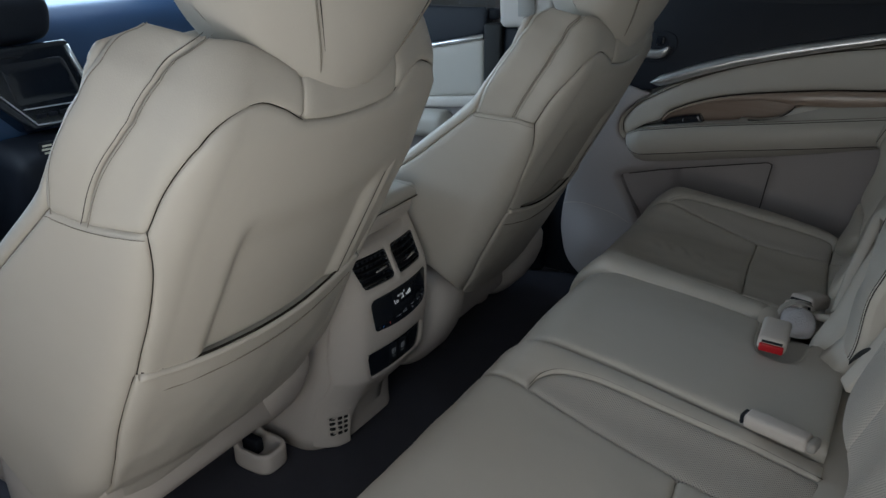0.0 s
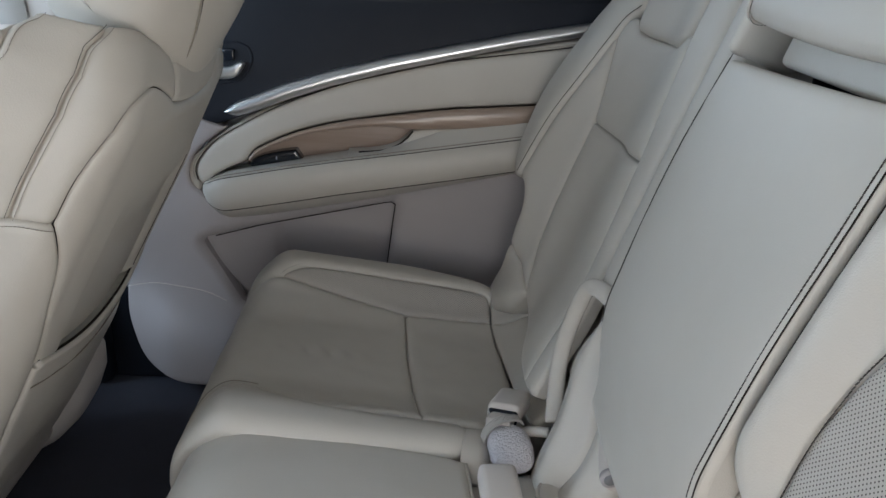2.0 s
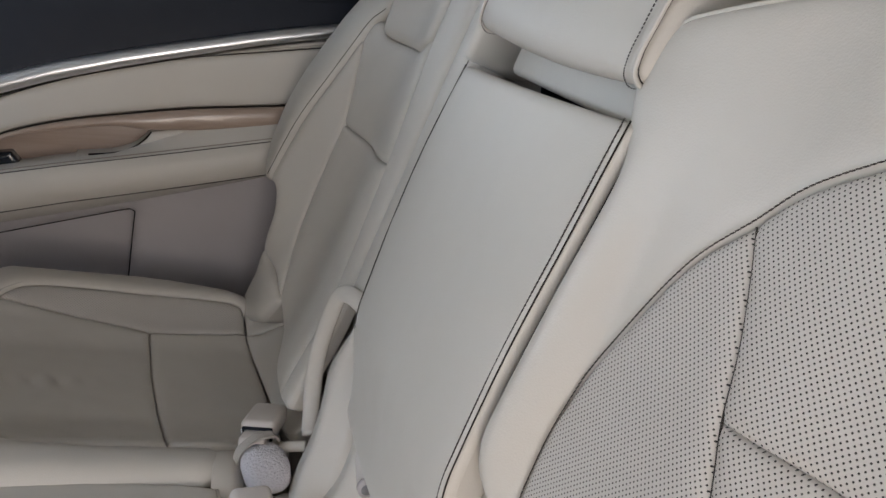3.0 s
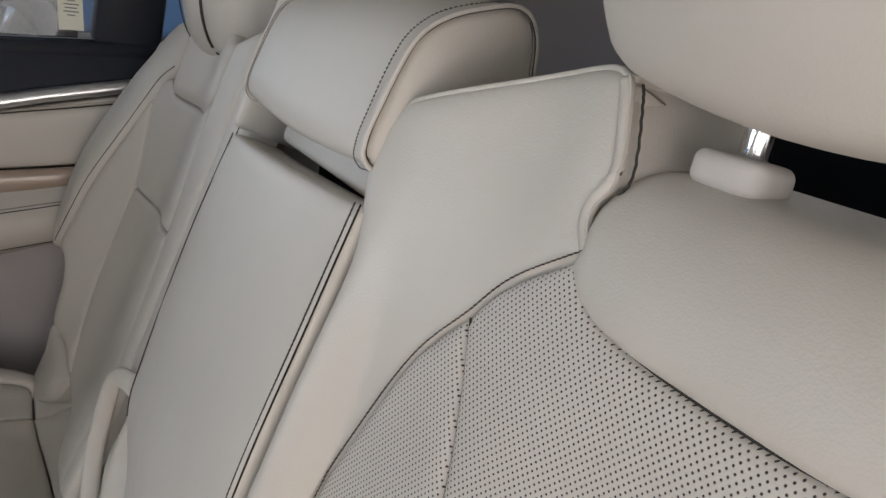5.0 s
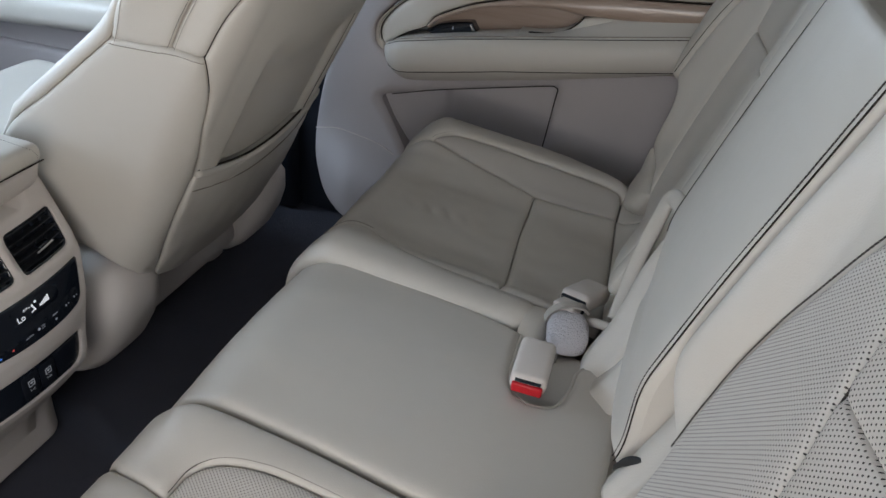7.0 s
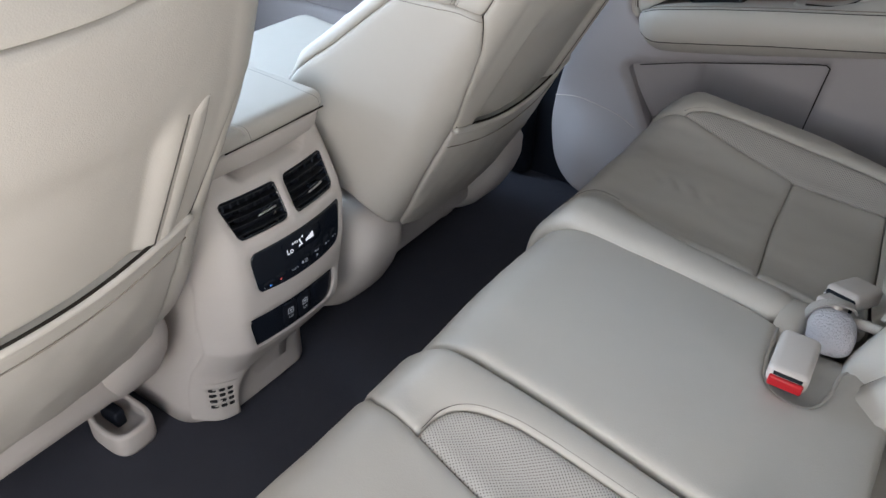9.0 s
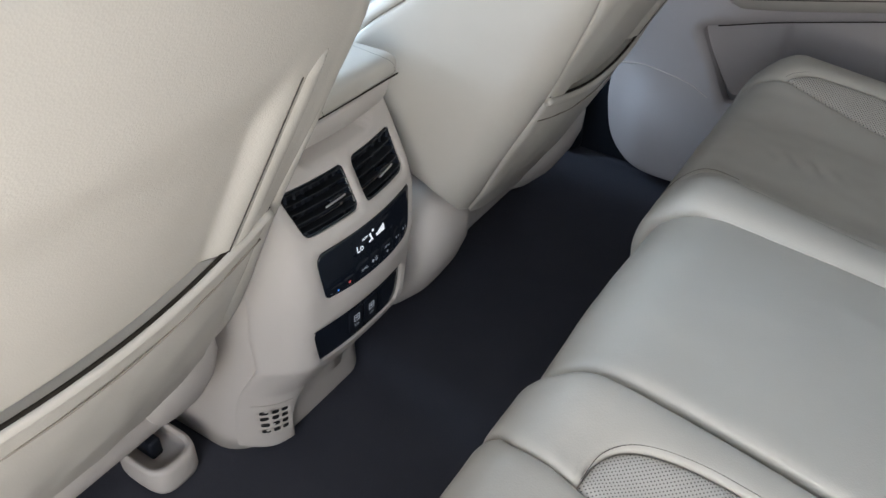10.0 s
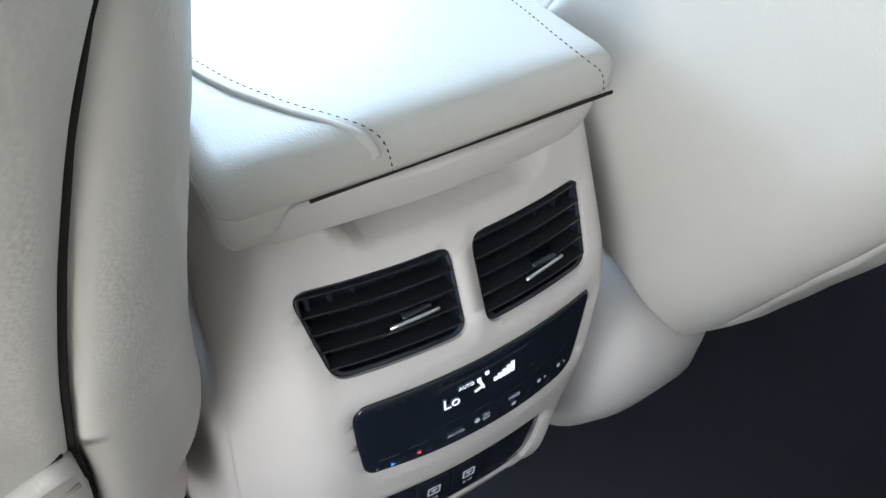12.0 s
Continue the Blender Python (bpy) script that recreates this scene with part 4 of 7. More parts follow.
def S_seat(s, a, hollow=0.011):
    """Skin of a front backrest: s runs round it from the middle of the rear side, a up along it."""
    half = np.interp(a, [0, 0.1, 0.28, 0.5, 0.6, 0.66, 0.72, 0.80], [0.178, 0.178, 0.172, 0.177, 0.162, 0.142, 0.112, 0.070])
    bow = np.interp(a, [0, 0.05, 0.12, 0.3, 0.5, 0.62, 0.66, 0.69, 0.71, 0.73, 0.80], [-0.02, 0.0, 0.008, 0.012, 0.022, 0.023, 0.010, -0.008, -0.028, -0.060, -0.20])
    lean = np.interp(a, [0, 0.3, 0.48, 0.56, 0.66, 0.72], [0.12, 0.20, 0.27, 0.46, 0.46, 0.25])
    rc, turn = 0.055, 1.38
    half = half + 0.012
    t = np.abs(s) + 0.012 * np.minimum(np.abs(s) / 0.079, 1)
    flat = np.minimum(t, half)
    w = np.clip((t - half) / rc, 0, turn)
    rest = np.maximum(t - half - rc * turn, 0)
    side = np.interp(a, [0, 0.1, 0.3, 0.45, 0.5, 0.7], [0.19, 0.19, 0.165, 0.10, 0.080, 0.062])
    fold = np.clip((rest - side) / 0.011, 0, 2.1)
    past = np.maximum(rest - side - 0.0231, 0)
    run, phi = np.minimum(rest, side), np.arccos(lean)
    y = flat + rc * np.sin(w) + run * lean + 0.011 * (np.sin(phi + fold) - np.sin(phi)) + past * np.cos(phi + fold)
    b = bow - 0.5 * flat**2 - rc * (1 - np.cos(w)) - run * np.sin(phi) + 0.011 * (np.cos(phi + fold) - np.cos(phi)) - past * np.sin(phi + fold)
    dent = hollow * smooth_step(0.138, 0.112, t) * smooth_step(0.53, 0.45, a) * smooth_step(0.15, 0.2, a)
    return seat_point(np.sign(s) * y, a, b - dent)


def S_pocket(s, a):
    return S_seat(s, a, 0.0)


def front_seat(inner):
    """A front seat; inner is the sign of the side that faces the centre console, where the back is narrower."""
    th = thing("front_seat", (0.0, 0.4015, 0.0), "beige leather front seat with headrest and seatback map pocket", "car seat", "front seats")
    crest = [(0.072, 0.633), (0.098, 0.648), (0.130, 0.657), (0.167, 0.645), (0.197, 0.614), (0.217, 0.566), (0.227, 0.514)]
    side_of = {
        inner: dict(
            flank=[(0.227, 0.514), (0.210, 0.484), (0.200, 0.449), (0.193, 0.413), (0.187, 0.375), (0.182, 0.336), (0.178, 0.304)] if inner > 0 else [(0.227, 0.514), (0.205, 0.462), (0.190, 0.395), (0.173, 0.336), (0.165, 0.302)],
            low=[(0.178, 0.304), (0.174, 0.235), (0.168, 0.17), (0.164, 0.10), (0.166, 0.058)] if inner > 0 else [(0.165, 0.302), (0.170, 0.235), (0.168, 0.17), (0.160, 0.10), (0.152, 0.058)],
            seam=[(0.266, 0.508), (0.260, 0.558), (0.244, 0.622), (0.205, 0.678), (0.165, 0.704)]),
        -inner: dict(
            flank=[(0.227, 0.514), (0.212, 0.46), (0.204, 0.39), (0.202, 0.33), (0.200, 0.290)],
            low=[(0.203, 0.290), (0.206, 0.19), (0.200, 0.10), (0.191, 0.03), (0.180, -0.06)] if inner > 0 else [(0.200, 0.290), (0.203, 0.2), (0.201, 0.11), (0.196, 0.04), (0.188, -0.015)],
            seam=[(0.290, 0.492), (0.285, 0.540), (0.273, 0.584), (0.249, 0.636), (0.215, 0.676), (0.165, 0.706)]),
    }
    sgn = lambda pts, k: [(k * a, b) for a, b in pts]
    hem = sgn([(-0.200, 0.290), (-0.132, 0.281), (-0.05, 0.278), (0.0, 0.278), (0.05, 0.281), (0.12, 0.293), side_of[inner]["low"][0]], inner)
    yoke = [(0.072, 0.633), (0.04, 0.629), (0.0, 0.628), (-0.04, 0.629), (-0.072, 0.633)]
    i, o = side_of[inner], side_of[-inner]
    panel("back_shell", outline(sgn(crest, -inner), sgn(o["flank"], -inner), hem, sgn(i["flank"], inner)[::-1], sgn(crest, inner)[::-1], sgn(yoke, inner)), S_seat, LEATHER, th, flip=False, puff=0.0050, edge=0.010, step=0.0055)
    panel("map_pocket", outline(hem, sgn(i["low"], inner), [sgn(i["low"], inner)[-1], (inner * 0.06, 0.030 if inner < 0 else 0.012), (inner * -0.06, 0.012 if inner < 0 else -0.030), sgn(o["low"], -inner)[-1]], sgn(o["low"], -inner)[::-1]), S_pocket, LEATHER, th, puff=0.006, edge=0.010, step=0.010, lift=0.002, skirt=0.01, wave=0.003)
    # welt, hem, and a dark cord for the shade in the pocket mouth
    for name, low, fit, up, r, mat in (("seam", -0.034, 0.975, 0.0078, 0.0010, PALE_THREAD), ("pocket_hem", 0.001, 0.99, 0.0050, 0.0058, LEATHER), ("pocket_mouth", 0.0072, 0.985, 0.0030, 0.0018, SEAM_SHADE)):
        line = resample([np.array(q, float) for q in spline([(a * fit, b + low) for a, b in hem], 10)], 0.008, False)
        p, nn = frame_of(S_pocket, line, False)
        cord(name, list(p + nn * up), r, mat, th, 8, "dark cord for the shade in the map pocket mouth" if name == "pocket_mouth" else "")
    # upright fold at one end of the pocket
    fold = outline([(0.125, 0.292), (0.126, 0.37), (0.127, 0.44), (0.128, 0.495)], [(0.128, 0.495), (0.140, 0.508), (0.156, 0.512)], [(0.156, 0.512), (0.160, 0.46), (0.158, 0.395), (0.156, 0.34), (0.155, 0.303)], [(0.155, 0.303), (0.142, 0.299), (0.125, 0.292)])
    panel("side_fold", fold, S_pocket, LEATHER, th, flip=False, puff=0.011, edge=0.016, step=0.008, skirt=0.014, lift=-0.003, groove=0.0, wave=0.001)
    line = resample([np.array(q, float) for q in spline([(0.1240, 0.293), (0.1250, 0.37), (0.1260, 0.44), (0.1270, 0.495)], 10)], 0.008, False)
    p, nn = frame_of(S_seat, line, False)
    cord("seam", list(p + nn * 0.0052), 0.0007, THREAD, th, 6)
    for k in (1, -1):
        q = side_of[k]
        put = lambda pts: sgn(pts, k)
        gap = k == inner and inner > 0
        deep = 0.0016 if gap else 0.0012
        for run, fat in ((crest, 0.0008), (q["flank"], deep), (q["low"], deep)):
            line = resample([np.array(v, float) for v in spline(put(run), 10)], 0.006, False)
            p, nn = frame_of(S_seat, line, False)
            cord("seam", list(p - nn * 0.0010 + nn * (0.002 if fat > 0.0013 else 0.0)), fat, SEAM_SHADE, th, 6)
        seam_b = q["seam"]
        top = [(0.165, 0.705), (0.135, 0.706), (0.104, 0.695), (0.072, 0.678)]
        base = [(0.227, 0.514), (seam_b[0][0], seam_b[0][1]), (0.334, 0.484)]
        panel("shoulder_panel", outline(put([(0.072, 0.678), (0.072, 0.633)]), put(crest), put(base[:2]), put(seam_b), put(top)), S_seat, LEATHER, th, flip=False, puff=0.0045, edge=0.012, step=0.010)
        edge_c = [(0.334, 0.484), (0.333, 0.55), (0.314, 0.620), (0.276, 0.672), (0.235, 0.696)]
        panel("wing_panel", outline(put(base[1:]), put(edge_c), put([(0.235, 0.696), (0.165, 0.705)]), put(seam_b[::-1])), S_seat, LEATHER, th, flip=False, puff=0.0045, edge=0.012, step=0.010)
        for d in (-0.0038, 0.0038):
            stitches("stitching", [(a + d, b) for a, b in spline(put(seam_b), 10)], S_seat, th, False, 0.0040, 0.0038, 0.0030, 0.0007, PALE_THREAD if d > 0 else THREAD)
        stitches("stitching", [(a - 0.006 * k, b) for a, b in spline(put(edge_c), 10)], S_seat, th, False, 0.0042, 0.0038, 0.0030, 0.0008, PALE_THREAD)
        front_w = [(0.334, 0.484), (0.352, 0.44), (0.385, 0.36), (0.43, 0.25), (0.43, 0.12)]
        panel("front_wing", outline(put(edge_c[::-1]), put(front_w), put([(0.43, 0.12), (0.52, 0.12)]), put([(0.52, 0.12), (0.50, 0.30), (0.42, 0.44), (0.385, 0.53), (0.345, 0.61), (0.300, 0.664)]), put([(0.300, 0.664), (0.235, 0.696)])), S_seat, LEATHER, th, flip=False, puff=0.006, edge=0.02, step=0.016)
        tail = q["low"][-1]
        flank = [(a + (0.002 if gap else 0.0), b) for a, b in q["flank"]]
        low = [(a + (0.002 if gap else 0.0), b) for a, b in q["low"]]
        flank[0] = q["flank"][0]
        panel("side_panel", outline(put(flank), put(low), put([low[-1], (tail[0] + 0.035, 0.085), (0.26, 0.125), (0.43, 0.12)] if k == inner or inner < 0 else [low[-1], (0.23, -0.055), (0.31, -0.03), (0.40, 0.03), (0.43, 0.12)]), put(front_w[::-1]), put(base[::-1])), S_seat, LEATHER, th, flip=False, puff=0.006, edge=0.016, step=0.012, wave=0.0012)
        stitches("stitching", [(a, b - 0.006) for a, b in spline(put(base), 10)], S_seat, th, False, 0.006, 0.0038, 0.0030, 0.0008, PALE_THREAD)
    panel("yoke_panel", outline(yoke, [(-0.072, 0.633), (-0.072, 0.678)], [(-0.072, 0.678), (0.0, 0.672), (0.072, 0.678)], [(0.072, 0.678), (0.072, 0.633)]), S_seat, LEATHER, th, puff=0.0045, edge=0.012, step=0.008)
    # front padding of the backrest
    def S_front(y, a):
        e = np.abs(y) / 0.22
        return seat_point(y, a, -0.13 - 0.07 * np.clip(e - 0.55, 0, 1) * smooth_step(0.6, 0.3, a))

    panel("front_pad", outline([(-0.20, 0.05), (0.20, 0.05)], [(0.20, 0.05), (0.23, 0.3), (0.20, 0.52), (0.12, 0.655)], [(0.12, 0.655), (0.0, 0.665), (-0.12, 0.655)], [(-0.12, 0.655), (-0.20, 0.52), (-0.23, 0.3), (-0.20, 0.05)]), S_front, LEATHER, th, flip=True, puff=0.02, edge=0.05, step=0.02, skirt=0.03)
    # headrest
    prof = spline([(0.010, 0.655), (0.021, 0.705), (0.024, 0.77), (0.007, 0.833), (-0.038, 0.863), (-0.088, 0.848), (-0.113, 0.793), (-0.107, 0.713), (-0.078, 0.655), (-0.033, 0.640)], 6, True)
    flare = lambda a: 0.84 + 0.20 * float(smooth_step(0.64, 0.76, np.array([a]))[0])
    to_world = lambda b, y, a: tuple(seat_point(np.array([y * flare(a)]), np.array([a + 1.1 * y * y]), np.array([b - 2.0 * y * y]))[0])
    head = bolster("headrest", prof, -0.182, 0.182, 0.050, LEATHER, th, "smooth beige leather headrest", 0.004, 10, to_world)
    for s in (-1, 1):
        rear = [to_world(b + 0.0015, s * (0.060 + 0.38 * (a - 0.655)), a) for b, a in spline([(0.010, 0.655), (0.021, 0.705), (0.024, 0.77), (0.007, 0.833), (-0.035, 0.865)], 10)]
        cord("seam", rear, 0.0007, THREAD, head, 5)
        cord("seam", [np.array(q) + np.array((0, s * 0.006, 0)) for q in rear], 0.0011, PALE_THREAD, head, 5)
        cord("headrest_post", [tuple(seat_point(np.array([s * 0.06]), np.array([a]), np.array([-0.065]))[0]) for a in (0.60, 0.64, 0.68)], 0.006, STEEL, th, 10)
    # cushion, its side covers and the floor brackets
    base = bmesh.new()
    rbox(base, (0.50, 0.50, 0.15), (-0.33, 0.4015, 0.255), 0.055, 5, Matrix.Rotation(radians(7), 4, "Y"))
    part("seat_cushion", base, LEATHER, th, "", True)
    cover = bmesh.new()
    rbox(cover, (0.42, 0.43, 0.15), (-0.245, 0.4015, 0.13), 0.045, 5)
    part("seat_base", cover, TRIM, th, "moulded beige seat base", True)
    # rounded hinge covers at the lower corners
    for s in (-1, 1):
        rings = []
        for z, rear, a, b in ((0.03, -0.065, 0.15, 0.265), (0.045, -0.045, 0.14, 0.275), (0.08, -0.012, 0.13, 0.285), (0.12, 0.012, 0.13, 0.287), (0.16, 0.028, 0.13, 0.285), (0.20, 0.032, 0.135, 0.278), (0.235, 0.018, 0.145, 0.262), (0.255, -0.012, 0.16, 0.25)):
            if s == inner and inner > 0:
                a, b, rear = a - 0.02, b - 0.055, rear - 0.022
            elif inner > 0:
                a, b, rear = a - 0.01, b - 0.05, rear - 0.05
            mid, wide = (rear - 0.26) / 2, (rear + 0.26) / 2
            ring = []
            for k in range(36):
                w = 2 * math.pi * k / 36
                cx, cy = math.cos(w), math.sin(w)
                ring.append((mid + wide * math.copysign(abs(cx) ** 0.45, cx), 0.4015 + s * (a + b) / 2 + (b - a) / 2 * math.copysign(abs(cy) ** 0.7, cy), z))
            rings.append(ring)
        loft("side_cover", rings, TRIM, th, "rounded plastic hinge cover")
    return settle(th)


def seat_rail(x, y):
    """Plastic cup over the end of a seat rail, bolted to the floor."""
    th = thing("seat_rail_cover", (x, y, 0.0), "beige plastic cup over the rear end of a seat rail", "seat rail", "seat rail covers")
    rings = []
    for k, (grow, z) in enumerate(((0.96, 0.0), (1.0, 0.006), (1.0, 0.034), (0.97, 0.041), (0.80, 0.041), (0.76, 0.034), (0.76, 0.014))):
        ring = []
        for i in range(28):
            w = 2 * math.pi * i / 28
            cx, cy = math.cos(w), math.sin(w)
            ring.append((x - 0.026 + 0.048 * grow * math.copysign(abs(cx) ** 0.6, cx), y + 0.036 * grow * math.copysign(abs(cy) ** 0.6, cy), z + (0.012 if k in (3, 4) and cx < -0.3 else 0)))
        rings.append(ring)
    loft("cup", rings, TRIM, th)
    b = bmesh.new()
    rbox(b, (0.05, 0.018, 0.03), (x - 0.048, y, 0.034), 0.004, 2)
    part("rail_end", b, BLACK, th, "black steel rail end", True)
    return settle(th)


# ---- the centre console ----
CON = 0.006


def con_x(z):
    return np.interp(z, [0, 0.03, 0.066, 0.10, 0.13, 0.155, 0.2, 0.26, 0.315, 0.34, 0.388, 0.42, 0.45], [-0.036, -0.034, -0.028, -0.018, 0.002, 0.019, 0.022, 0.025, 0.018, 0.010, -0.012, -0.026, -0.034])


def S_con(y, z):
    w = np.interp(z, [0, 0.1, 0.2], [0.05, 0.6, 1.15])
    k = np.interp(z, [0, 0.08, 0.2, 0.44], [6, 8, 18, 24])
    low = 0.399 + 0.018 * np.clip((np.abs(y - CON) - 0.046) / 0.026, 0, 1.3) ** 2
    scoop = 0.030 * smooth_step(low, low + 0.005, z) * smooth_step(0.080, 0.070, np.abs(y - CON))
    return stack(con_x(z) - scoop - w * (y - CON) ** 2 - k * np.maximum(np.abs(y - CON) - 0.100, 0) ** 2 - np.interp(z, [0, 0.08, 0.2], [22, 16, 0]) * np.maximum(np.abs(y - CON) - 0.135, 0) ** 2, y, z)


def rounded(x0, x1, y0, y1, r, x0b=None, x1b=None, n=4):
    """A rectangle with round corners; the lower side may be narrower."""
    x0b = x0 if x0b is None else x0b
    x1b = x1 if x1b is None else x1b
    c = [(x0b, y0), (x1b, y0), (x1, y1), (x0, y1)]
    out = []
    for i, p in enumerate(c):
        a, b = np.array(c[i - 1]), np.array(c[(i + 1) % 4])
        p = np.array(p)
        u = (a - p) / np.linalg.norm(a - p)
        v = (b - p) / np.linalg.norm(b - p)
        for k in range(n + 1):
            t = k / n
            out.append(p + u * r * (1 - t) ** 2 + v * r * t**2)
    return out


def air_vent(y0, y1, z0, z1, inset, parent, busy):
    """One vent: black well, level slats, upright vanes and a thumb tab."""
    rim_out, rim_in = rounded(y0, y1, z0, z1, 0.010, y0 + inset[0], y1 - inset[1]), rounded(y0 + 0.003, y1 - 0.003, z0 + 0.003, z1 - 0.003, 0.008, y0 + inset[0] + 0.003, y1 - inset[1] - 0.003)
    vent = panel("air_vent", rim_out, S_con, PIANO, parent, puff=0.0012, edge=0.002, step=0.006, skirt=0.02, lift=-0.003, holes=[rim_in], label="black air vent with slats")
    deep = lambda y, z: S_con(y, z) + np.array((-0.024, 0, 0))
    panel("vent_well", rounded(y0, y1, z0, z1, 0.01, y0 + inset[0], y1 - inset[1]), deep, BLACK, vent, puff=0.0, edge=0.002, step=0.02, skirt=0.002)
    n = 5
    for i in range(n):
        z = z0 + (z1 - z0) * (i + 0.75) / (n + 0.2)
        f = (z - z0) / (z1 - z0)
        a, b = y0 + inset[0] * (1 - f) + 0.002, y1 - inset[1] * (1 - f) - 0.002
        ys = np.linspace(a, b, 9)
        q = S_con(ys, np.full(9, z))
        verts = [tuple(v + np.array((dx, 0, dz))) for dx, dz in ((-0.001, 0.0008), (-0.013, -0.0008), (-0.013, -0.0024), (-0.001, -0.0008)) for v in q]
        faces = [(k * 9 + i2, k * 9 + i2 + 1, ((k + 1) % 4) * 9 + i2 + 1, ((k + 1) % 4) * 9 + i2) for k in range(4) for i2 in range(8)]
        link_mesh("slat", verts, faces, SLAT, vent, "", False)
    for i in range(7 if busy else 6):
        y = y0 + (y1 - y0) * (i + 0.7) / (7 if busy else 6)
        x = float(con_x((z0 + z1) / 2))
        box_part("vane", (0.004, 0.0009, (z1 - z0) * 0.86), (x - 0.0222, y, (z0 + z1) / 2), BLACK, vent, 0.0005, Matrix.Rotation(0.5 if busy else 0.1, 4, "Z"))
    yc, zc = y0 + (y1 - y0) * (0.66 if busy else 0.52), z0 + (z1 - z0) * (0.45 if busy else 0.34)
    pts = S_con(np.linspace(yc - 0.0155, yc + 0.0155, 6), np.linspace(zc - 0.0005, zc + 0.001, 6)) + np.array((0.0035, 0, 0))
    cord("tab", [tuple(v) for v in pts], 0.0013, CHROME, vent, 8, "bright chrome tab")
    box_part("tab_base", (0.010, 0.020, 0.0045), tuple(pts[3] - np.array((0.007, 0, 0.0))), PIANO, vent, 0.002)
    return vent


def con_pose(y, z, lift=0.0):
    p, n = frame_of(S_con, np.array([[y, z]]), False)
    n = Vector(n[0])
    across = Vector((0, 1, 0)) - n * n.y
    across.normalize()
    up = n.cross(across)
    m = Matrix((across, up, n)).transposed().to_4x4()
    m.translation = Vector(p[0]) + n * lift
    return m


def console():
    th = thing("centre_console", (-0.2, CON, 0.0), "beige centre console with rear air vents and climate panel", "console")
    v1 = rounded(CON - 0.102, CON - 0.006, 0.332, 0.386, 0.010, CON - 0.091)
    v2 = rounded(CON + 0.007, CON + 0.098, 0.331, 0.387, 0.010, None, CON + 0.095)
    cl = outline([(CON - 0.079, 0.248), (CON - 0.03, 0.2445), (CON + 0.03, 0.2445), (CON + 0.060, 0.2475)], [(CON + 0.060, 0.2475), (CON + 0.072, 0.251), (CON + 0.080, 0.262), (CON + 0.088, 0.285), (CON + 0.0945, 0.309)], [(CON + 0.0945, 0.309), (CON + 0.093, 0.313)], [(CON + 0.093, 0.313), (CON + 0.01, 0.312), (CON - 0.070, 0.311), (CON - 0.081, 0.3085), (CON - 0.086, 0.302), (CON - 0.0865, 0.288), (CON - 0.085, 0.262), (CON - 0.0835, 0.253), (CON - 0.079, 0.248)])
    us = outline([(CON - 0.090, 0.151), (CON - 0.03, 0.1495), (CON + 0.035, 0.152)], [(CON + 0.035, 0.152), (CON + 0.053, 0.158), (CON + 0.062, 0.175), (CON + 0.066, 0.207)], [(CON + 0.066, 0.207), (CON + 0.03, 0.209), (CON - 0.093, 0.207), (CON - 0.100, 0.203), (CON - 0.102, 0.194), (CON - 0.098, 0.162), (CON - 0.096, 0.154), (CON - 0.090, 0.151)])
    grille = [rounded(CON - 0.148 + i * 0.0105, CON - 0.1405 + i * 0.0105, 0.032 + j * 0.0115, 0.0395 + j * 0.0115, 0.0014) for i in range(3) for j in range(4)]
    face = outline([(CON - 0.135, 0.440), (CON - 0.142, 0.36), (CON - 0.148, 0.25), (CON - 0.153, 0.15), (CON - 0.163, 0.08), (CON - 0.171, 0.004)], [(CON - 0.171, 0.004), (CON - 0.112, 0.004)], [(CON - 0.112, 0.004), (CON - 0.109, 0.05), (CON - 0.098, 0.085), (CON - 0.06, 0.107), (CON, 0.118), (CON + 0.035, 0.128), (CON + 0.060, 0.142)], [(CON + 0.060, 0.142), (CON + 0.071, 0.165), (CON + 0.078, 0.205), (CON + 0.090, 0.245), (CON + 0.102, 0.29), (CON + 0.112, 0.33), (CON + 0.112, 0.39), (CON + 0.108, 0.440)], [(CON + 0.108, 0.440), (CON - 0.135, 0.440)])
    panel("rear_face", face, S_con, TRIM, th, puff=0.003, edge=0.006, step=0.005, skirt=0.02, holes=[v1, v2, cl, us])
    air_vent(CON - 0.102, CON - 0.006, 0.332, 0.386, (0.010, 0.0), th, True)
    air_vent(CON + 0.007, CON + 0.098, 0.331, 0.387, (0.0, 0.003), th, False)
    # climate panel
    clim = panel("climate_panel", cl, S_con, PIANO, th, puff=0.0015, edge=0.004, step=0.008, lift=0.0006, skirt=0.015, label="gloss black rear climate control panel")
    scr = rounded(CON - 0.037, CON + 0.042, 0.2815, 0.304, 0.002)
    panel("display", scr, S_con, PIANO, clim, puff=0.0004, edge=0.001, step=0.01, lift=0.0021, skirt=0.001)
    words("reading", "Lo", 0.0120, con_pose(CON - 0.0245, 0.2885, 0.0032), LIT, clim, "", 0.0002)
    words("reading", "AUTO", 0.0040, con_pose(CON - 0.0135, 0.2970, 0.0032), LIT, clim, "", 0.0002)
    for i in range(5):
        h = 0.003 + 0.0014 * i
        q = con_pose(CON + 0.0085 + i * 0.0034, 0.289 + h / 2, 0.0029)
        b = bmesh.new()
        rbox(b, (0.0027, h, 0.0006), (0, 0, 0), 0)
        bmesh.ops.transform(b, matrix=q, verts=b.verts)
        part("fan_bar", b, LIT, clim)
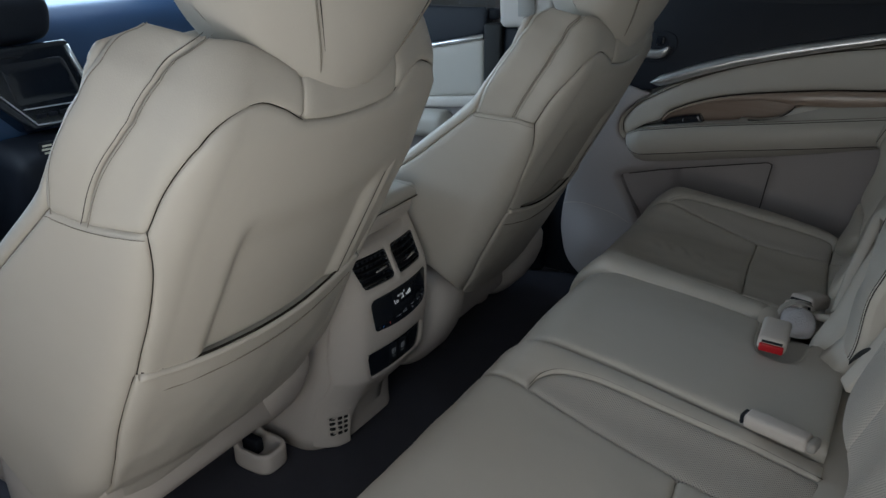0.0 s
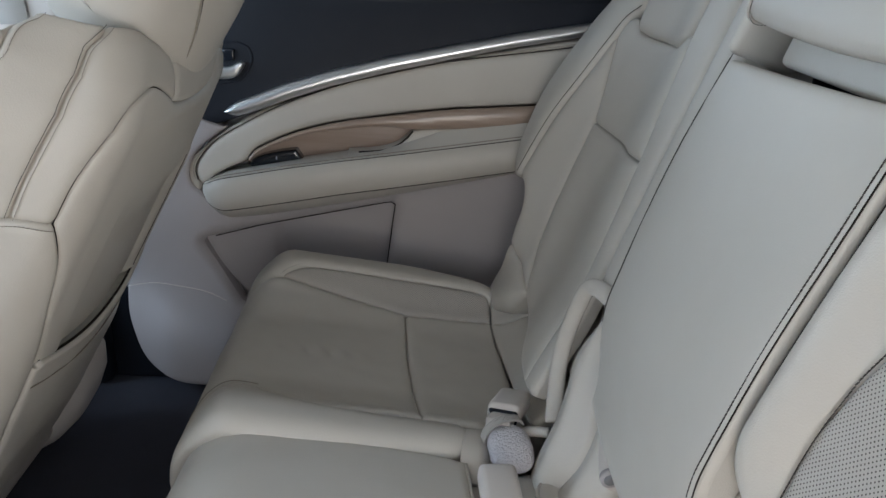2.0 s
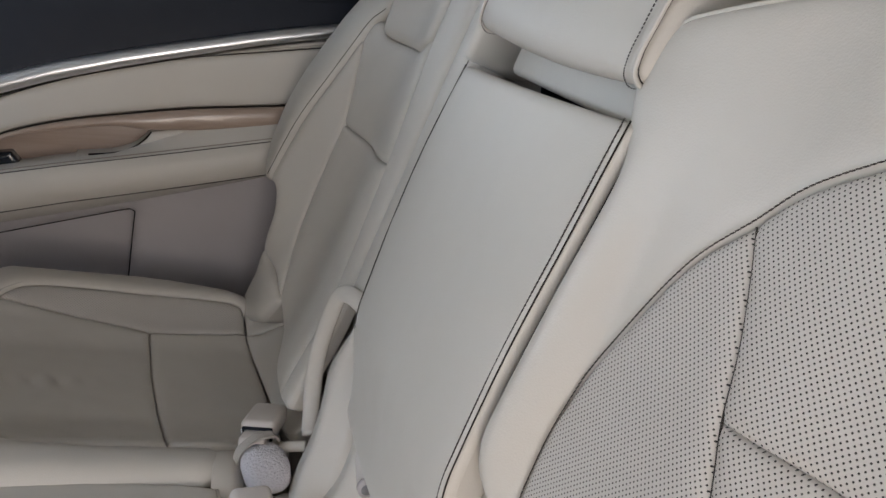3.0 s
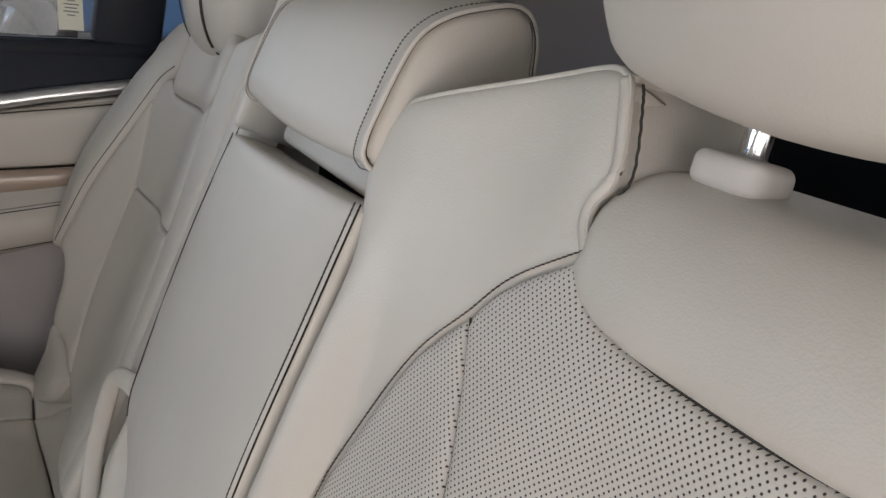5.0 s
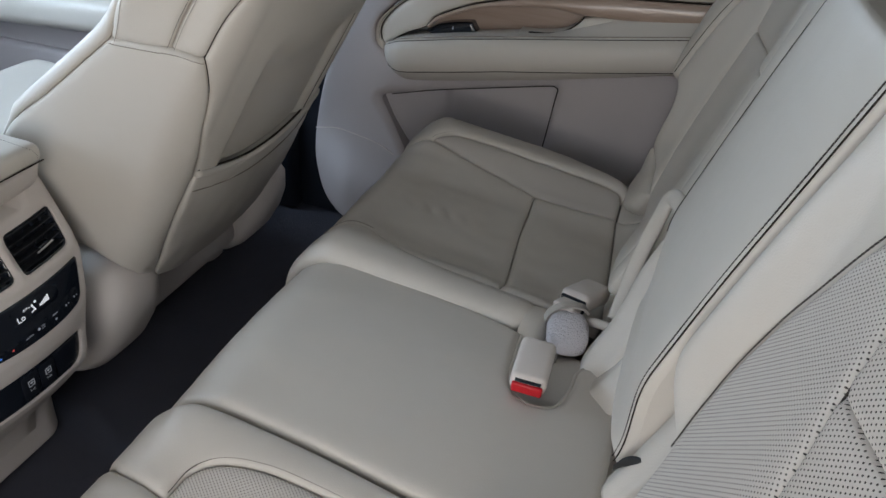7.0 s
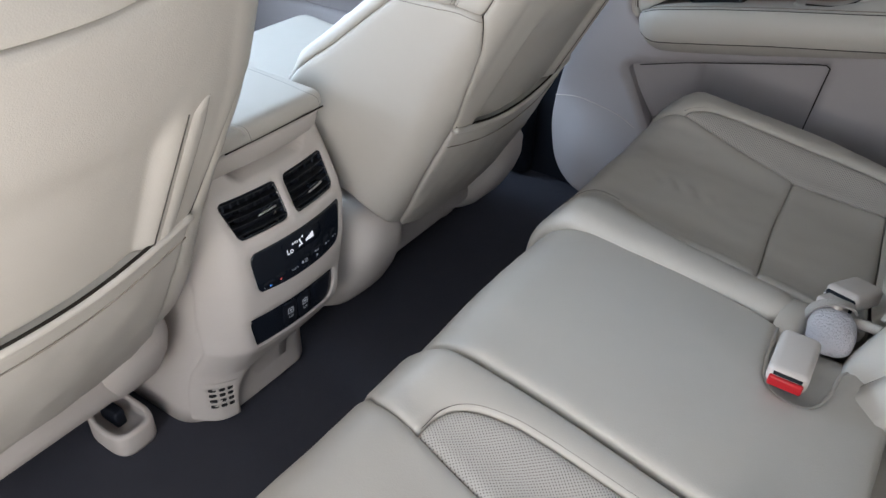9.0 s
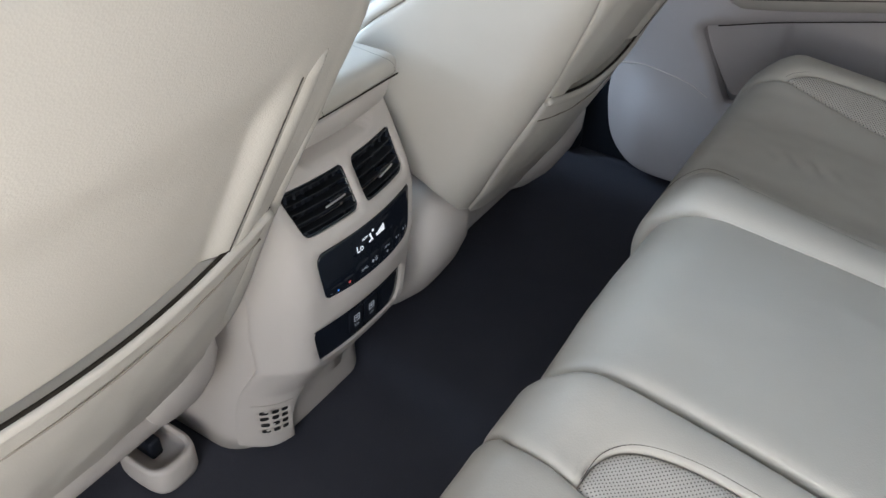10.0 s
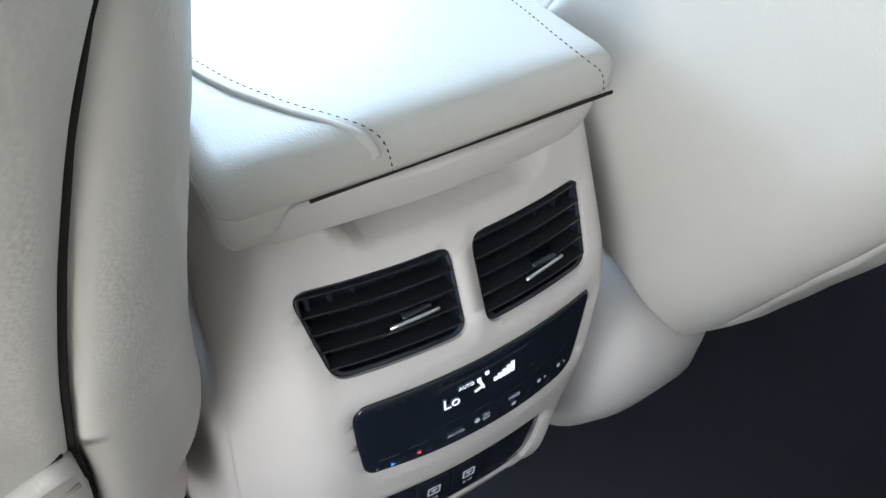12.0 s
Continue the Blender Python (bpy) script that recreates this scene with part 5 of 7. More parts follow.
    for dy, dz, w, h, tl in ((-0.004, 0.2965, 0.0028, 0.0032, 0.0), (-0.002, 0.2915, 0.0020, 0.007, 0.4), (-0.005, 0.2890, 0.0055, 0.0016, 0.3), (0.002, 0.2995, 0.0030, 0.0026, 0.2)):
        b = bmesh.new()
        rbox(b, (w, h, 0.0006), (0, 0, 0), 0)
        bmesh.ops.transform(b, matrix=con_pose(CON + dy, dz, 0.0029) @ Matrix.Rotation(tl, 4, "Z"), verts=b.verts)
        part("airflow_mark", b, LIT, clim)
    for a, b2, z0, z1 in ((-0.078, -0.058, 0.2505, 0.262), (-0.057, -0.0385, 0.2505, 0.2635), (-0.0365, -0.011, 0.251, 0.2715), (-0.010, 0.0105, 0.251, 0.2715), (0.0115, 0.038, 0.251, 0.2715), (0.040, 0.0575, 0.2525, 0.2755), (0.0585, 0.074, 0.256, 0.2775)):
        panel("button", rounded(CON + a, CON + b2, z0, z1, 0.0015), S_con, PIANO, clim, puff=0.0009, edge=0.0015, step=0.008, lift=0.0016, skirt=0.001)
    words("legend", "AUTO", 0.0044, con_pose(CON - 0.0225, 0.2595, 0.0032), LIT_DIM, clim, "", 0.0001)
    words("legend", "ON\nOFF", 0.0034, con_pose(CON + 0.0005, 0.261, 0.0032), LIT_DIM, clim, "", 0.0001)
    words("legend", "MODE", 0.0034, con_pose(CON + 0.0235, 0.2645, 0.0032), LIT_DIM, clim, "", 0.0001)

    def mark(y, z, w, h, mat, rot=0.0, n=4, name="mark"):
        b = bmesh.new()
        bmesh.ops.create_circle(b, cap_ends=True, segments=n, radius=0.5)
        bmesh.ops.transform(b, matrix=con_pose(y, z, 0.0031) @ Matrix.Rotation(rot, 4, "Z") @ Matrix.Diagonal((w, h, 1, 1)), verts=b.verts)
        return part(name, b, mat, clim)

    mark(CON - 0.0665, 0.2545, 0.0042, 0.0042, LIT_BLUE, -math.pi / 2, 3)
    mark(CON - 0.0485, 0.256, 0.0042, 0.0042, LIT_RED, math.pi / 2, 3)
    mark(CON - 0.0765, 0.2545, 0.0014, 0.0014, LIT_DIM, 0, 8)
    mark(CON - 0.0065, 0.261, 0.0045, 0.0045, LIT_DIM, 0, 6)
    mark(CON + 0.0235, 0.2575, 0.0045, 0.0040, LIT_DIM, 0.4, 5)
    for y, z in ((CON + 0.0455, 0.264), (CON + 0.0640, 0.2655)):
        mark(y, z, 0.0036, 0.0036, LIT_DIM, 0.3, 5)
        mark(y + 0.0055, z, 0.003, 0.003, LIT_DIM, -math.pi / 2, 3)
    # socket panel
    sock = panel("socket_panel", us, S_con, PIANO, th, puff=0.0012, edge=0.004, step=0.01, lift=-0.004, skirt=0.015, label="gloss black panel with two charging sockets")
    for a in (-0.033, -0.004):
        panel("socket_flap", rounded(CON + a - 0.0135, CON + a + 0.0135, 0.160, 0.200, 0.003), S_con, BLACK, sock, puff=0.0015, edge=0.002, step=0.01, lift=-0.0030, skirt=0.002)
        ic = bmesh.new()
        for sx, sy, px, py in ((0.009, 0.0011, 0, 0.0045), (0.009, 0.0011, 0, -0.0045), (0.0011, 0.009, 0.0045, 0), (0.0011, 0.009, -0.0045, 0), (0.005, 0.0014, 0, 0.0008), (0.0014, 0.004, 0, 0.0)):
            rbox(ic, (sx, sy, 0.0004), (px, py, 0), 0)
        bmesh.ops.transform(ic, matrix=con_pose(CON + a, 0.185, -0.0009), verts=ic.verts)
        part("socket_mark", ic, LIT_DIM, sock)
        words("legend", "2.1A", 0.0046, con_pose(CON + a, 0.1735, -0.0009), LIT_DIM, sock, "", 0.0001)
    panel("storage_door", rounded(CON + 0.014, CON + 0.060, 0.163, 0.203, 0.006, None, CON + 0.050), S_con, PIANO, sock, puff=0.0015, edge=0.003, step=0.01, lift=-0.003, skirt=0.003)
    # body behind the face
    rings = []
    for z in (0.0, 0.03, 0.075, 0.15, 0.22, 0.30, 0.37, 0.42, 0.435):
        hr = float(np.interp(z, [0, 0.12, 0.2, 0.3, 0.44], [0.058, 0.060, 0.078, 0.108, 0.118]))
        hw = float(np.interp(z, [0, 0.075, 0.15, 0.3, 0.44], [0.180, 0.170, 0.156, 0.146, 0.136]))
        xf = float(con_x(z)) - (0.014 if z < 0.12 else 0.026)
        ring = []
        for k in range(9):
            w = -math.pi / 2 + math.pi / 2 * k / 8
            ring.append((xf - 0.055 + 0.055 * math.cos(w) - 0.012, CON - hw + 0.055 + 0.055 * math.sin(w), z))
        ring += [(xf, CON - (hw - 0.055) * 0.5, z), (xf, CON - 0.02, z), (xf, CON + (hr - 0.055) * 0.5, z)]
        for k in range(9):
            w = math.pi / 2 * k / 8
            ring.append((xf - 0.055 + 0.055 * math.cos(w) - 0.012, CON + hr - 0.055 + 0.055 * math.sin(w), z))
        ring += [(xf - 0.2, CON + hr, z), (-0.75, CON + hr, z), (-0.75, CON - hw, z), (xf - 0.2, CON - hw, z)]
        rings.append(ring)
    loft("body", rings, TRIM, th)
    # recessed kick panel, and a dark sheet as shade in the square-holed outlet
    S_kick = lambda y, z: stack(con_x(z) - np.interp(z, [0, 0.12], [0.010, 0.026]) - 0.1 * (y - CON) ** 2 - np.where(y > CON, 16, 7) * np.maximum(np.abs(y - CON) - np.where(y > CON, 0.02, 0.10), 0) ** 2, y, z)
    panel("kick_panel", outline([(CON - 0.120, 0.004), (CON + 0.050, 0.004)], [(CON + 0.050, 0.004), (CON + 0.062, 0.06), (CON + 0.066, 0.130)], [(CON + 0.066, 0.130), (CON - 0.02, 0.118), (CON - 0.09, 0.110), (CON - 0.118, 0.09)], [(CON - 0.118, 0.09), (CON - 0.120, 0.004)]), S_kick, TRIM, th, puff=0.002, edge=0.006, step=0.008, skirt=0.012)
    out_grille = panel("outlet_grille", rounded(CON - 0.154, CON - 0.1135, 0.026, 0.085, 0.004), S_con, TRIM, th, puff=0.0002, edge=0.002, step=0.004, lift=0.0037, skirt=0.0015, holes=grille, label="square-holed floor air outlet")
    panel("outlet_duct", rounded(CON - 0.152, CON - 0.1155, 0.028, 0.083, 0.002), S_con, RUBBER, out_grille, puff=0.0, edge=0.002, step=0.01, lift=0.0033, skirt=0.0005, label="dark sheet that gives the outlet holes their shade")
    # lip below the lid, above the finger scoop
    lip = spline([(-0.040, 0.418), (-0.024, 0.4185), (-0.012, 0.426), (-0.004, 0.440), (0.000, 0.453), (-0.004, 0.4590), (-0.06, 0.460), (-0.06, 0.420)], 5, True)
    bolster("lid_lip", [np.array(q) for q in lip], CON - 0.112, CON + 0.094, 0.014, TRIM, th, "", 0.0, 5, lambda x, y, z: (x - 1.0 * (y - CON) ** 2, y, z + 0.10 * min(0.0, y - CON + 0.075)))
    # the lid's rear corner reaches down beside the lip
    rings = []
    for y, drop, back in ((-0.1285, 0.012, 0.016), (-0.1275, 0.004, 0.006), (-0.123, 0.0, 0.001), (-0.113, 0.0, 0.0), (-0.106, 0.002, 0.0), (-0.101, 0.010, 0.0), (-0.096, 0.021, 0.0), (-0.088, 0.029, 0.0)):
        zl, xf = 0.4500 + 0.6 * drop, 0.0040 - back
        rings.append([(xf - 0.014, y, zl), (xf - 0.006, y, zl - 0.0015), (xf - 0.001, y, zl + 0.001), (xf + 0.001, y, min(zl + 0.007, 0.4685)), (xf + 0.0022, y, 0.470), (xf - 0.002, y, 0.478), (xf - 0.10, y, 0.478), (xf - 0.10, y, zl)])
    loft("lid_corner", rings, LEATHER, th, "lower rear corner of the lid")
    # padded lid
    lid = [(0.003, 0.466), (0.0065, 0.470), (0.0068, 0.4765), (0.0062, 0.483), (0.002, 0.4885), (-0.006, 0.4908), (-0.10, 0.4930), (-0.20, 0.4940), (-0.32, 0.488), (-0.338, 0.478), (-0.33, 0.466)]
    top = bolster("padded_lid", [np.array(q) for q in lid], CON - 0.134, CON + 0.085, 0.010, LEATHER, th, "padded beige leather console lid", 0.0015, 6)
    left_seam = spline([(0.008, -0.046, 0.4665), (0.0080, -0.049, 0.482), (0.003, -0.053, 0.4898), (-0.010, -0.062, 0.4925), (-0.035, -0.079, 0.4935), (-0.072, -0.096, 0.4945), (-0.14, -0.112, 0.4950)], 8)
    right_seam = spline([(0.008, 0.081, 0.4665), (0.0080, 0.077, 0.482), (0.003, 0.069, 0.4898), (-0.021, 0.068, 0.4928), (-0.061, 0.071, 0.4940), (-0.14, 0.074, 0.4950), (-0.25, 0.076, 0.4945)], 8)
    for seam in (left_seam, right_seam):
        run = resample([np.array(q) for q in seam], 0.0042, False)
        verts, faces = [], []
        for a, b in zip(run[:-1], run[1:]):
            d, m2, side, up = (b - a) * 0.36, (a + b) / 2, np.array((0, 0.0005, 0)), np.array((0.0003, 0, 0.0005))
            k = len(verts)
            verts += [m2 - d, m2 + side, m2 + d, m2 - side, m2 + up]
            faces += [(k, k + 1, k + 4), (k + 1, k + 2, k + 4), (k + 2, k + 3, k + 4), (k + 3, k, k + 4)]
        link_mesh("stitching", verts, faces, SEAM_SHADE, top)
    cord("lid_welt", [np.array(q) + np.array((0, -0.005, -0.0022 - 0.0016 * max(0.0, 1 - i / 8))) for i, q in enumerate(left_seam[9:])], 0.0028, LEATHER, top, 8)
    cord("lid_gap", [(0.0030, y, 0.4640) for y in np.linspace(CON - 0.092, CON + 0.086, 14)], 0.0011, SEAM_SHADE, top, 6)
    rest = bmesh.new()
    rbox(rest, (0.42, 0.25, 0.40), (-0.56, CON, 0.20), 0.02, 3)
    part("front_body", rest, TRIM, th, "", True)
    return settle(th)

# ---- right-hand rear door ----
DOOR = 0.832


def on_door(y):
    return lambda x, z: stack(x, np.full_like(x, y), z)


def S_upper(x, z):
    """Black upper part of the door, leaning out to the window."""
    t = np.clip((z - 0.56) / 0.25, 0, 1)
    return stack(x, DOOR - 0.012 + 0.030 * t - 0.010 * np.sin(t * math.pi), z)


def chrome_low(x):
    return np.interp(x, [0.20, 0.245, 0.33, 0.416, 0.52, 0.625, 0.73, 0.834, 1.0], [0.552, 0.567, 0.602, 0.631, 0.659, 0.683, 0.706, 0.725, 0.752])


def ribbon(x0, x1, low, height, n=14):
    xs = np.linspace(x0, x1, n)
    return [(x, float(low(x)) + height) for x in xs]


def rear_door():
    th = thing("rear_door", (0.45, DOOR, 0.0), "closed rear door with beige armrest, wood trim and chrome strip", "car door")
    sill = lambda x: 0.778 + 0.045 * (x - 0.2)
    up = [(x, sill(x)) for x in np.linspace(1.02, 0.06, 12)]
    panel("upper_trim", outline(ribbon(0.06, 1.02, chrome_low, 0.0), [(1.02, float(chrome_low(1.0))), (1.02, sill(1.02))], up, [(0.06, sill(0.06)), (0.05, 0.68), (0.06, 0.552)]), S_upper, BLACK, th, puff=0.004, edge=0.02, step=0.02, skirt=0.03, label="soft black upper door trim")
    # chrome blade, coming to a point at the front
    xs = np.r_[np.linspace(0.224, 0.262, 10), np.linspace(0.27, 1.02, 52)]
    verts, faces = [], []
    for i, x in enumerate(xs):
        z0 = float(chrome_low(x)) + float(np.interp(x, [0.224, 0.234, 0.245, 0.29], [0.018, 0.010, 0.004, 0.0]))
        w = float(np.interp(x, [0.224, 0.232, 0.245, 0.30, 0.45, 0.7, 1.02], [0.003, 0.014, 0.026, 0.0295, 0.0265, 0.0225, 0.020]))
        y = DOOR - 0.018
        sec = [(0.004, -0.001), (-0.006, 0.0005), (-0.012, 0.30 * w), (-0.0125, 0.55 * w), (-0.007, 0.92 * w), (0.004, w)]
        verts += [(x, y + a, z0 + b) for a, b in sec]
    n = 6
    faces = [(i * n + k, i * n + k + 1, (i + 1) * n + k + 1, (i + 1) * n + k) for i in range(len(xs) - 1) for k in range(n - 1)]
    faces.append(tuple(range(n))[::-1])
    link_mesh("chrome_strip", verts, faces, CHROME, th, "satin chrome blade along the door")
    # padded band below the chrome, and the stitched insert inside it
    ins_top = [(1.02, 0.737), (0.90, 0.719), (0.771, 0.700), (0.624, 0.679), (0.525, 0.657), (0.426, 0.631), (0.326, 0.594), (0.254, 0.557), (0.201, 0.524), (0.171, 0.491), (0.162, 0.470), (0.164, 0.450), (0.172, 0.439)]
    wood_top = [(0.258, 0.490), (0.265, 0.500), (0.281, 0.514), (0.344, 0.543), (0.425, 0.565), (0.526, 0.581), (0.627, 0.594), (0.779, 0.606), (1.02, 0.631)]
    nose = [(0.258, 0.490), (0.244, 0.482), (0.217, 0.470), (0.190, 0.452), (0.172, 0.439)]
    band_out = [(0.172, 0.439), (0.162, 0.421), (0.153, 0.437), (0.148, 0.464), (0.157, 0.489), (0.185, 0.517), (0.222, 0.543), (0.256, 0.561)]
    band = outline(ins_top, band_out[:2], band_out[1:], [(x, float(chrome_low(x)) - 0.005) for x in np.linspace(0.262, 1.02, 14)], [(1.02, 0.752), (1.02, 0.737)])
    panel("padded_band", band, on_door(DOOR - 0.015), VINYL, th, puff=0.0045, edge=0.008, step=0.009, skirt=0.03, groove=0.0015)
    ins = outline(ins_top[::-1], [(1.02, 0.737), (1.02, 0.633)], [(a, b + 0.002) for a, b in wood_top[::-1]], nose)
    panel("door_insert", ins, on_door(DOOR - 0.013), LEATHER, th, puff=0.007, edge=0.014, step=0.010, skirt=0.03, wave=0.0008, groove=0.0015)
    for d, fat, mat in ((0.0, 0.0009, SEAM_SHADE), (0.0045, 0.0007, PALE_THREAD)):
        line = spline([(a - d * 0.6, b + d) if a > 0.21 else (a - d, b + 0.1 * d) for a, b in ins_top[:-1]], 8)
        cord("stitching" if d else "seam", [(a, DOOR - 0.0185, b) for a, b in line], fat, mat, th, 5)
    cord("seam", [(a, DOOR - 0.0175, b + 0.001) for a, b in spline([*nose[::-1], *wood_top[1:]], 8)], 0.0011, SEAM_SHADE, th, 5)
    # wood trim above the pull pocket
    wl = [(0.785, 0.571), (0.66, 0.560), (0.560, 0.556), (0.50, 0.560), (0.42, 0.551), (0.363, 0.540), (0.31, 0.520), (0.281, 0.506), (0.262, 0.488)]
    wood_poly = outline(wood_top, [(1.02, 0.632), (1.02, 0.600)], [(1.02, 0.600), *wl], [(0.262, 0.486), (0.258, 0.488)])
    panel("wood_trim", wood_poly, on_door(DOOR - 0.020), WOOD, th, puff=0.010, edge=0.014, step=0.008, skirt=0.03, label="matt brown wood trim")
    pocket = outline([(0.245, 0.482), (0.30, 0.525), (0.36, 0.546), (0.45, 0.558), (0.58, 0.566)], [(0.58, 0.566), (0.57, 0.50), (0.50, 0.47), (0.40, 0.46), (0.30, 0.45), (0.245, 0.482)])
    panel("pull_pocket", pocket, on_door(DOOR + 0.016), WOOD, th, puff=0.0, edge=0.01, step=0.014, skirt=0.002)
    pad = outline([(0.44, 0.509), (0.49, 0.513), (0.525, 0.523), (0.545, 0.537), (0.558, 0.552)], [(0.558, 0.552), (0.60, 0.560), (0.66, 0.564), (0.785, 0.576), (1.02, 0.610)], [(1.02, 0.610), (1.02, 0.57)], [(1.02, 0.57), (0.754, 0.535), (0.60, 0.515), (0.53, 0.502), (0.44, 0.492)], [(0.44, 0.492), (0.44, 0.509)])
    panel("arm_pad", pad, on_door(DOOR - 0.016), LEATHER, th, puff=0.006, edge=0.01, step=0.008, skirt=0.04)
    cord("pad_gap", [(x, DOOR - 0.0185, z) for x, z in spline([(0.46, 0.511), (0.50, 0.515), (0.527, 0.524), (0.546, 0.538), (0.558, 0.552)], 8)], 0.0016, SEAM_SHADE, th, 6)
    sw = outline([(0.255, 0.478), (0.276, 0.493), (0.312, 0.503), (0.344, 0.508)], [(0.344, 0.508), (0.352, 0.496), (0.362, 0.480)], [(0.362, 0.480), (0.31, 0.470), (0.272, 0.468), (0.255, 0.478)])
    switch = panel("window_switch", sw, on_door(DOOR - 0.004), PIANO, th, puff=0.004, edge=0.008, step=0.006, skirt=0.02, label="black window switch")
    box_part("switch_mark", (0.0015, 0.001, 0.006), (0.308, DOOR - 0.0085, 0.492), LIT_DIM, switch, 0)
    # armrest: a section of nine points swept along the door, closing to a rounded nose
    ax = [0.171, 0.175, 0.182, 0.190, 0.203, 0.222, 0.273, 0.33, 0.427, 0.528, 0.631, 0.752, 1.02]
    a_low = [0.437, 0.428, 0.418, 0.411, 0.405, 0.404, 0.413, 0.423, 0.441, 0.457, 0.474, 0.495, 0.541]
    a_top = [0.437, 0.443, 0.448, 0.452, 0.459, 0.465, 0.475, 0.486, 0.502, 0.517, 0.533, 0.552, 0.594]
    a_und = [0.435, 0.420, 0.405, 0.395, 0.384, 0.378, 0.384, 0.394, 0.412, 0.432, 0.454, 0.482, 0.545]
    arm_low = lambda x: np.interp(x, ax, a_und)
    out_by = lambda x: float(np.interp(x, [0.171, 0.175, 0.182, 0.195, 0.215, 0.25], [0.12, 0.40, 0.62, 0.82, 0.95, 1.0]))

    def arm_section(x):
        lo, hi, un, k = float(np.interp(x, ax, a_low)), float(np.interp(x, ax, a_top)), float(np.interp(x, ax, a_und)), out_by(x)
        g = float(np.interp(x, [0.50, 0.62], [0, 1]))
        knots = [(0.010, un + 0.010 * k), (-0.022, un + 0.001), (-0.040, un + 0.35 * (lo - un)), (-0.058, lo), (-0.066, lo * 0.65 + hi * 0.35), (-0.064, lo * 0.25 + hi * 0.75), (-0.054, hi), (-0.038, hi + (0.003 + 0.011 * g) * k), (-0.018, hi + (0.002 + 0.027 * g) * k), (0.03, hi + 0.031 * g * k)]
        return [(x, DOOR - 0.010 + (a + 0.010 if a < 0 else a) * k, b) for a, b in knots]

    xs = 0.171 + (1.02 - 0.171) * np.linspace(0, 1, 64) ** 1.7
    rings = [spline(arm_section(x), 4) for x in xs]
    rows = len(rings[0])
    faces = [(i * rows + k, i * rows + k + 1, (i + 1) * rows + k + 1, (i + 1) * rows + k) for i in range(len(xs) - 1) for k in range(rows - 1)]
    link_mesh("armrest", [tuple(q) for r in rings for q in r], faces, LEATHER, th, "padded beige armrest")
    for k, dz, fat, mat in ((6, 0.0, 0.0008, THREAD), (6, 0.0042, 0.0008, PALE_THREAD), (3, 0.0, 0.0009, THREAD)):
        line = [np.array(arm_section(x)[k]) + np.array((0, -0.0005 + (0.004 if dz else 0.0), dz)) for x in np.linspace(0.178, 1.0, 60)]
        cord("arm_seam", line, fat, mat, th, 5)
    # lower door
    outer = [(0.098, 0.552), (0.085, 0.50), (0.055, 0.41), (0.020, 0.30), (0.002, 0.20), (0.004, 0.13), (0.030, 0.06), (0.10, 0.022), (0.2, 0.015)]
    pock = outline([(0.178, 0.336), (0.297, 0.364), (0.42, 0.391), (0.518, 0.412)], [(0.518, 0.412), (0.527, 0.408), (0.525, 0.39)], [(0.525, 0.39), (0.510, 0.262), (0.50, 0.20)], [(0.50, 0.20), (0.23, 0.20)], [(0.23, 0.20), (0.205, 0.240), (0.165, 0.315), (0.166, 0.330), (0.178, 0.336)])
    low_poly = outline(outer, [(0.2, 0.015), (1.02, 0.015)], [(1.02, 0.015), (1.02, 0.538)], [(x, float(arm_low(x)) + 0.012) for x in np.linspace(1.02, 0.22, 12)], [(0.217, 0.392), (0.182, 0.415), (0.165, 0.432), (0.153, 0.445), (0.153, 0.475), (0.165, 0.500), (0.19, 0.525), (0.225, 0.549)], [(0.225, 0.549), (0.16, 0.566), (0.098, 0.552)])

    def S_low(x, z):
        bulge = 0.030 * smooth_step(0.30, 0.10, z) * smooth_step(0.0, 0.1, x) * smooth_step(0.5, 0.25, x)
        swell = 0.016 * smooth_step(0.16, 0.05, np.abs(x - 0.12)) * smooth_step(0.2, 0.42, z)
        return stack(x, DOOR - 0.002 - bulge - swell, z)

    panel("lower_trim", low_poly, S_low, TRIM_DULL, th, puff=0.008, edge=0.007, step=0.013, skirt=0.04, holes=[pock], label="moulded beige lower door trim")

    def S_pock(x, z):
        return stack(x, DOOR + 0.012 + 0.030 * smooth_step(0.17, 0.28, x) - 0.016 * smooth_step(0.296, 0.304, x), z)

    panel("door_pocket", pock, S_pock, TRIM_DULL, th, puff=0.0, edge=0.006, step=0.014, skirt=0.004)
    # dark cord round the pocket edge stands in for its thin shadow line
    gap = resample([np.array(q, float) for q in pock], 0.01, False)
    gap = [q for q in gap if q[1] > 0.262 and (q[0] > 0.30 or q[1] > 0.3)]
    gap.sort(key=lambda q: (q[0] + max(0.0, 0.41 - q[1]) * (2.0 if q[0] > 0.50 else 0.0)))
    cord("pocket_gap", [tuple(S_low(q[:1], q[1:])[0] + np.array((0, -0.0035, 0))) for q in gap if q[0] > 0.18], 0.0011, SEAM_SHADE, th, 5)
    # pale cord imitates the highlight along the step in the lower trim
    ring = [tuple(S_low(np.array([x]), np.array([z]))[0] + np.array((0, -0.0085, 0))) for x, z in spline([(0.006, 0.225), (0.06, 0.236), (0.107, 0.232), (0.16, 0.222), (0.20, 0.205)], 8)]
    cord("trim_joint", ring, 0.0011, TRIM, th, 5)
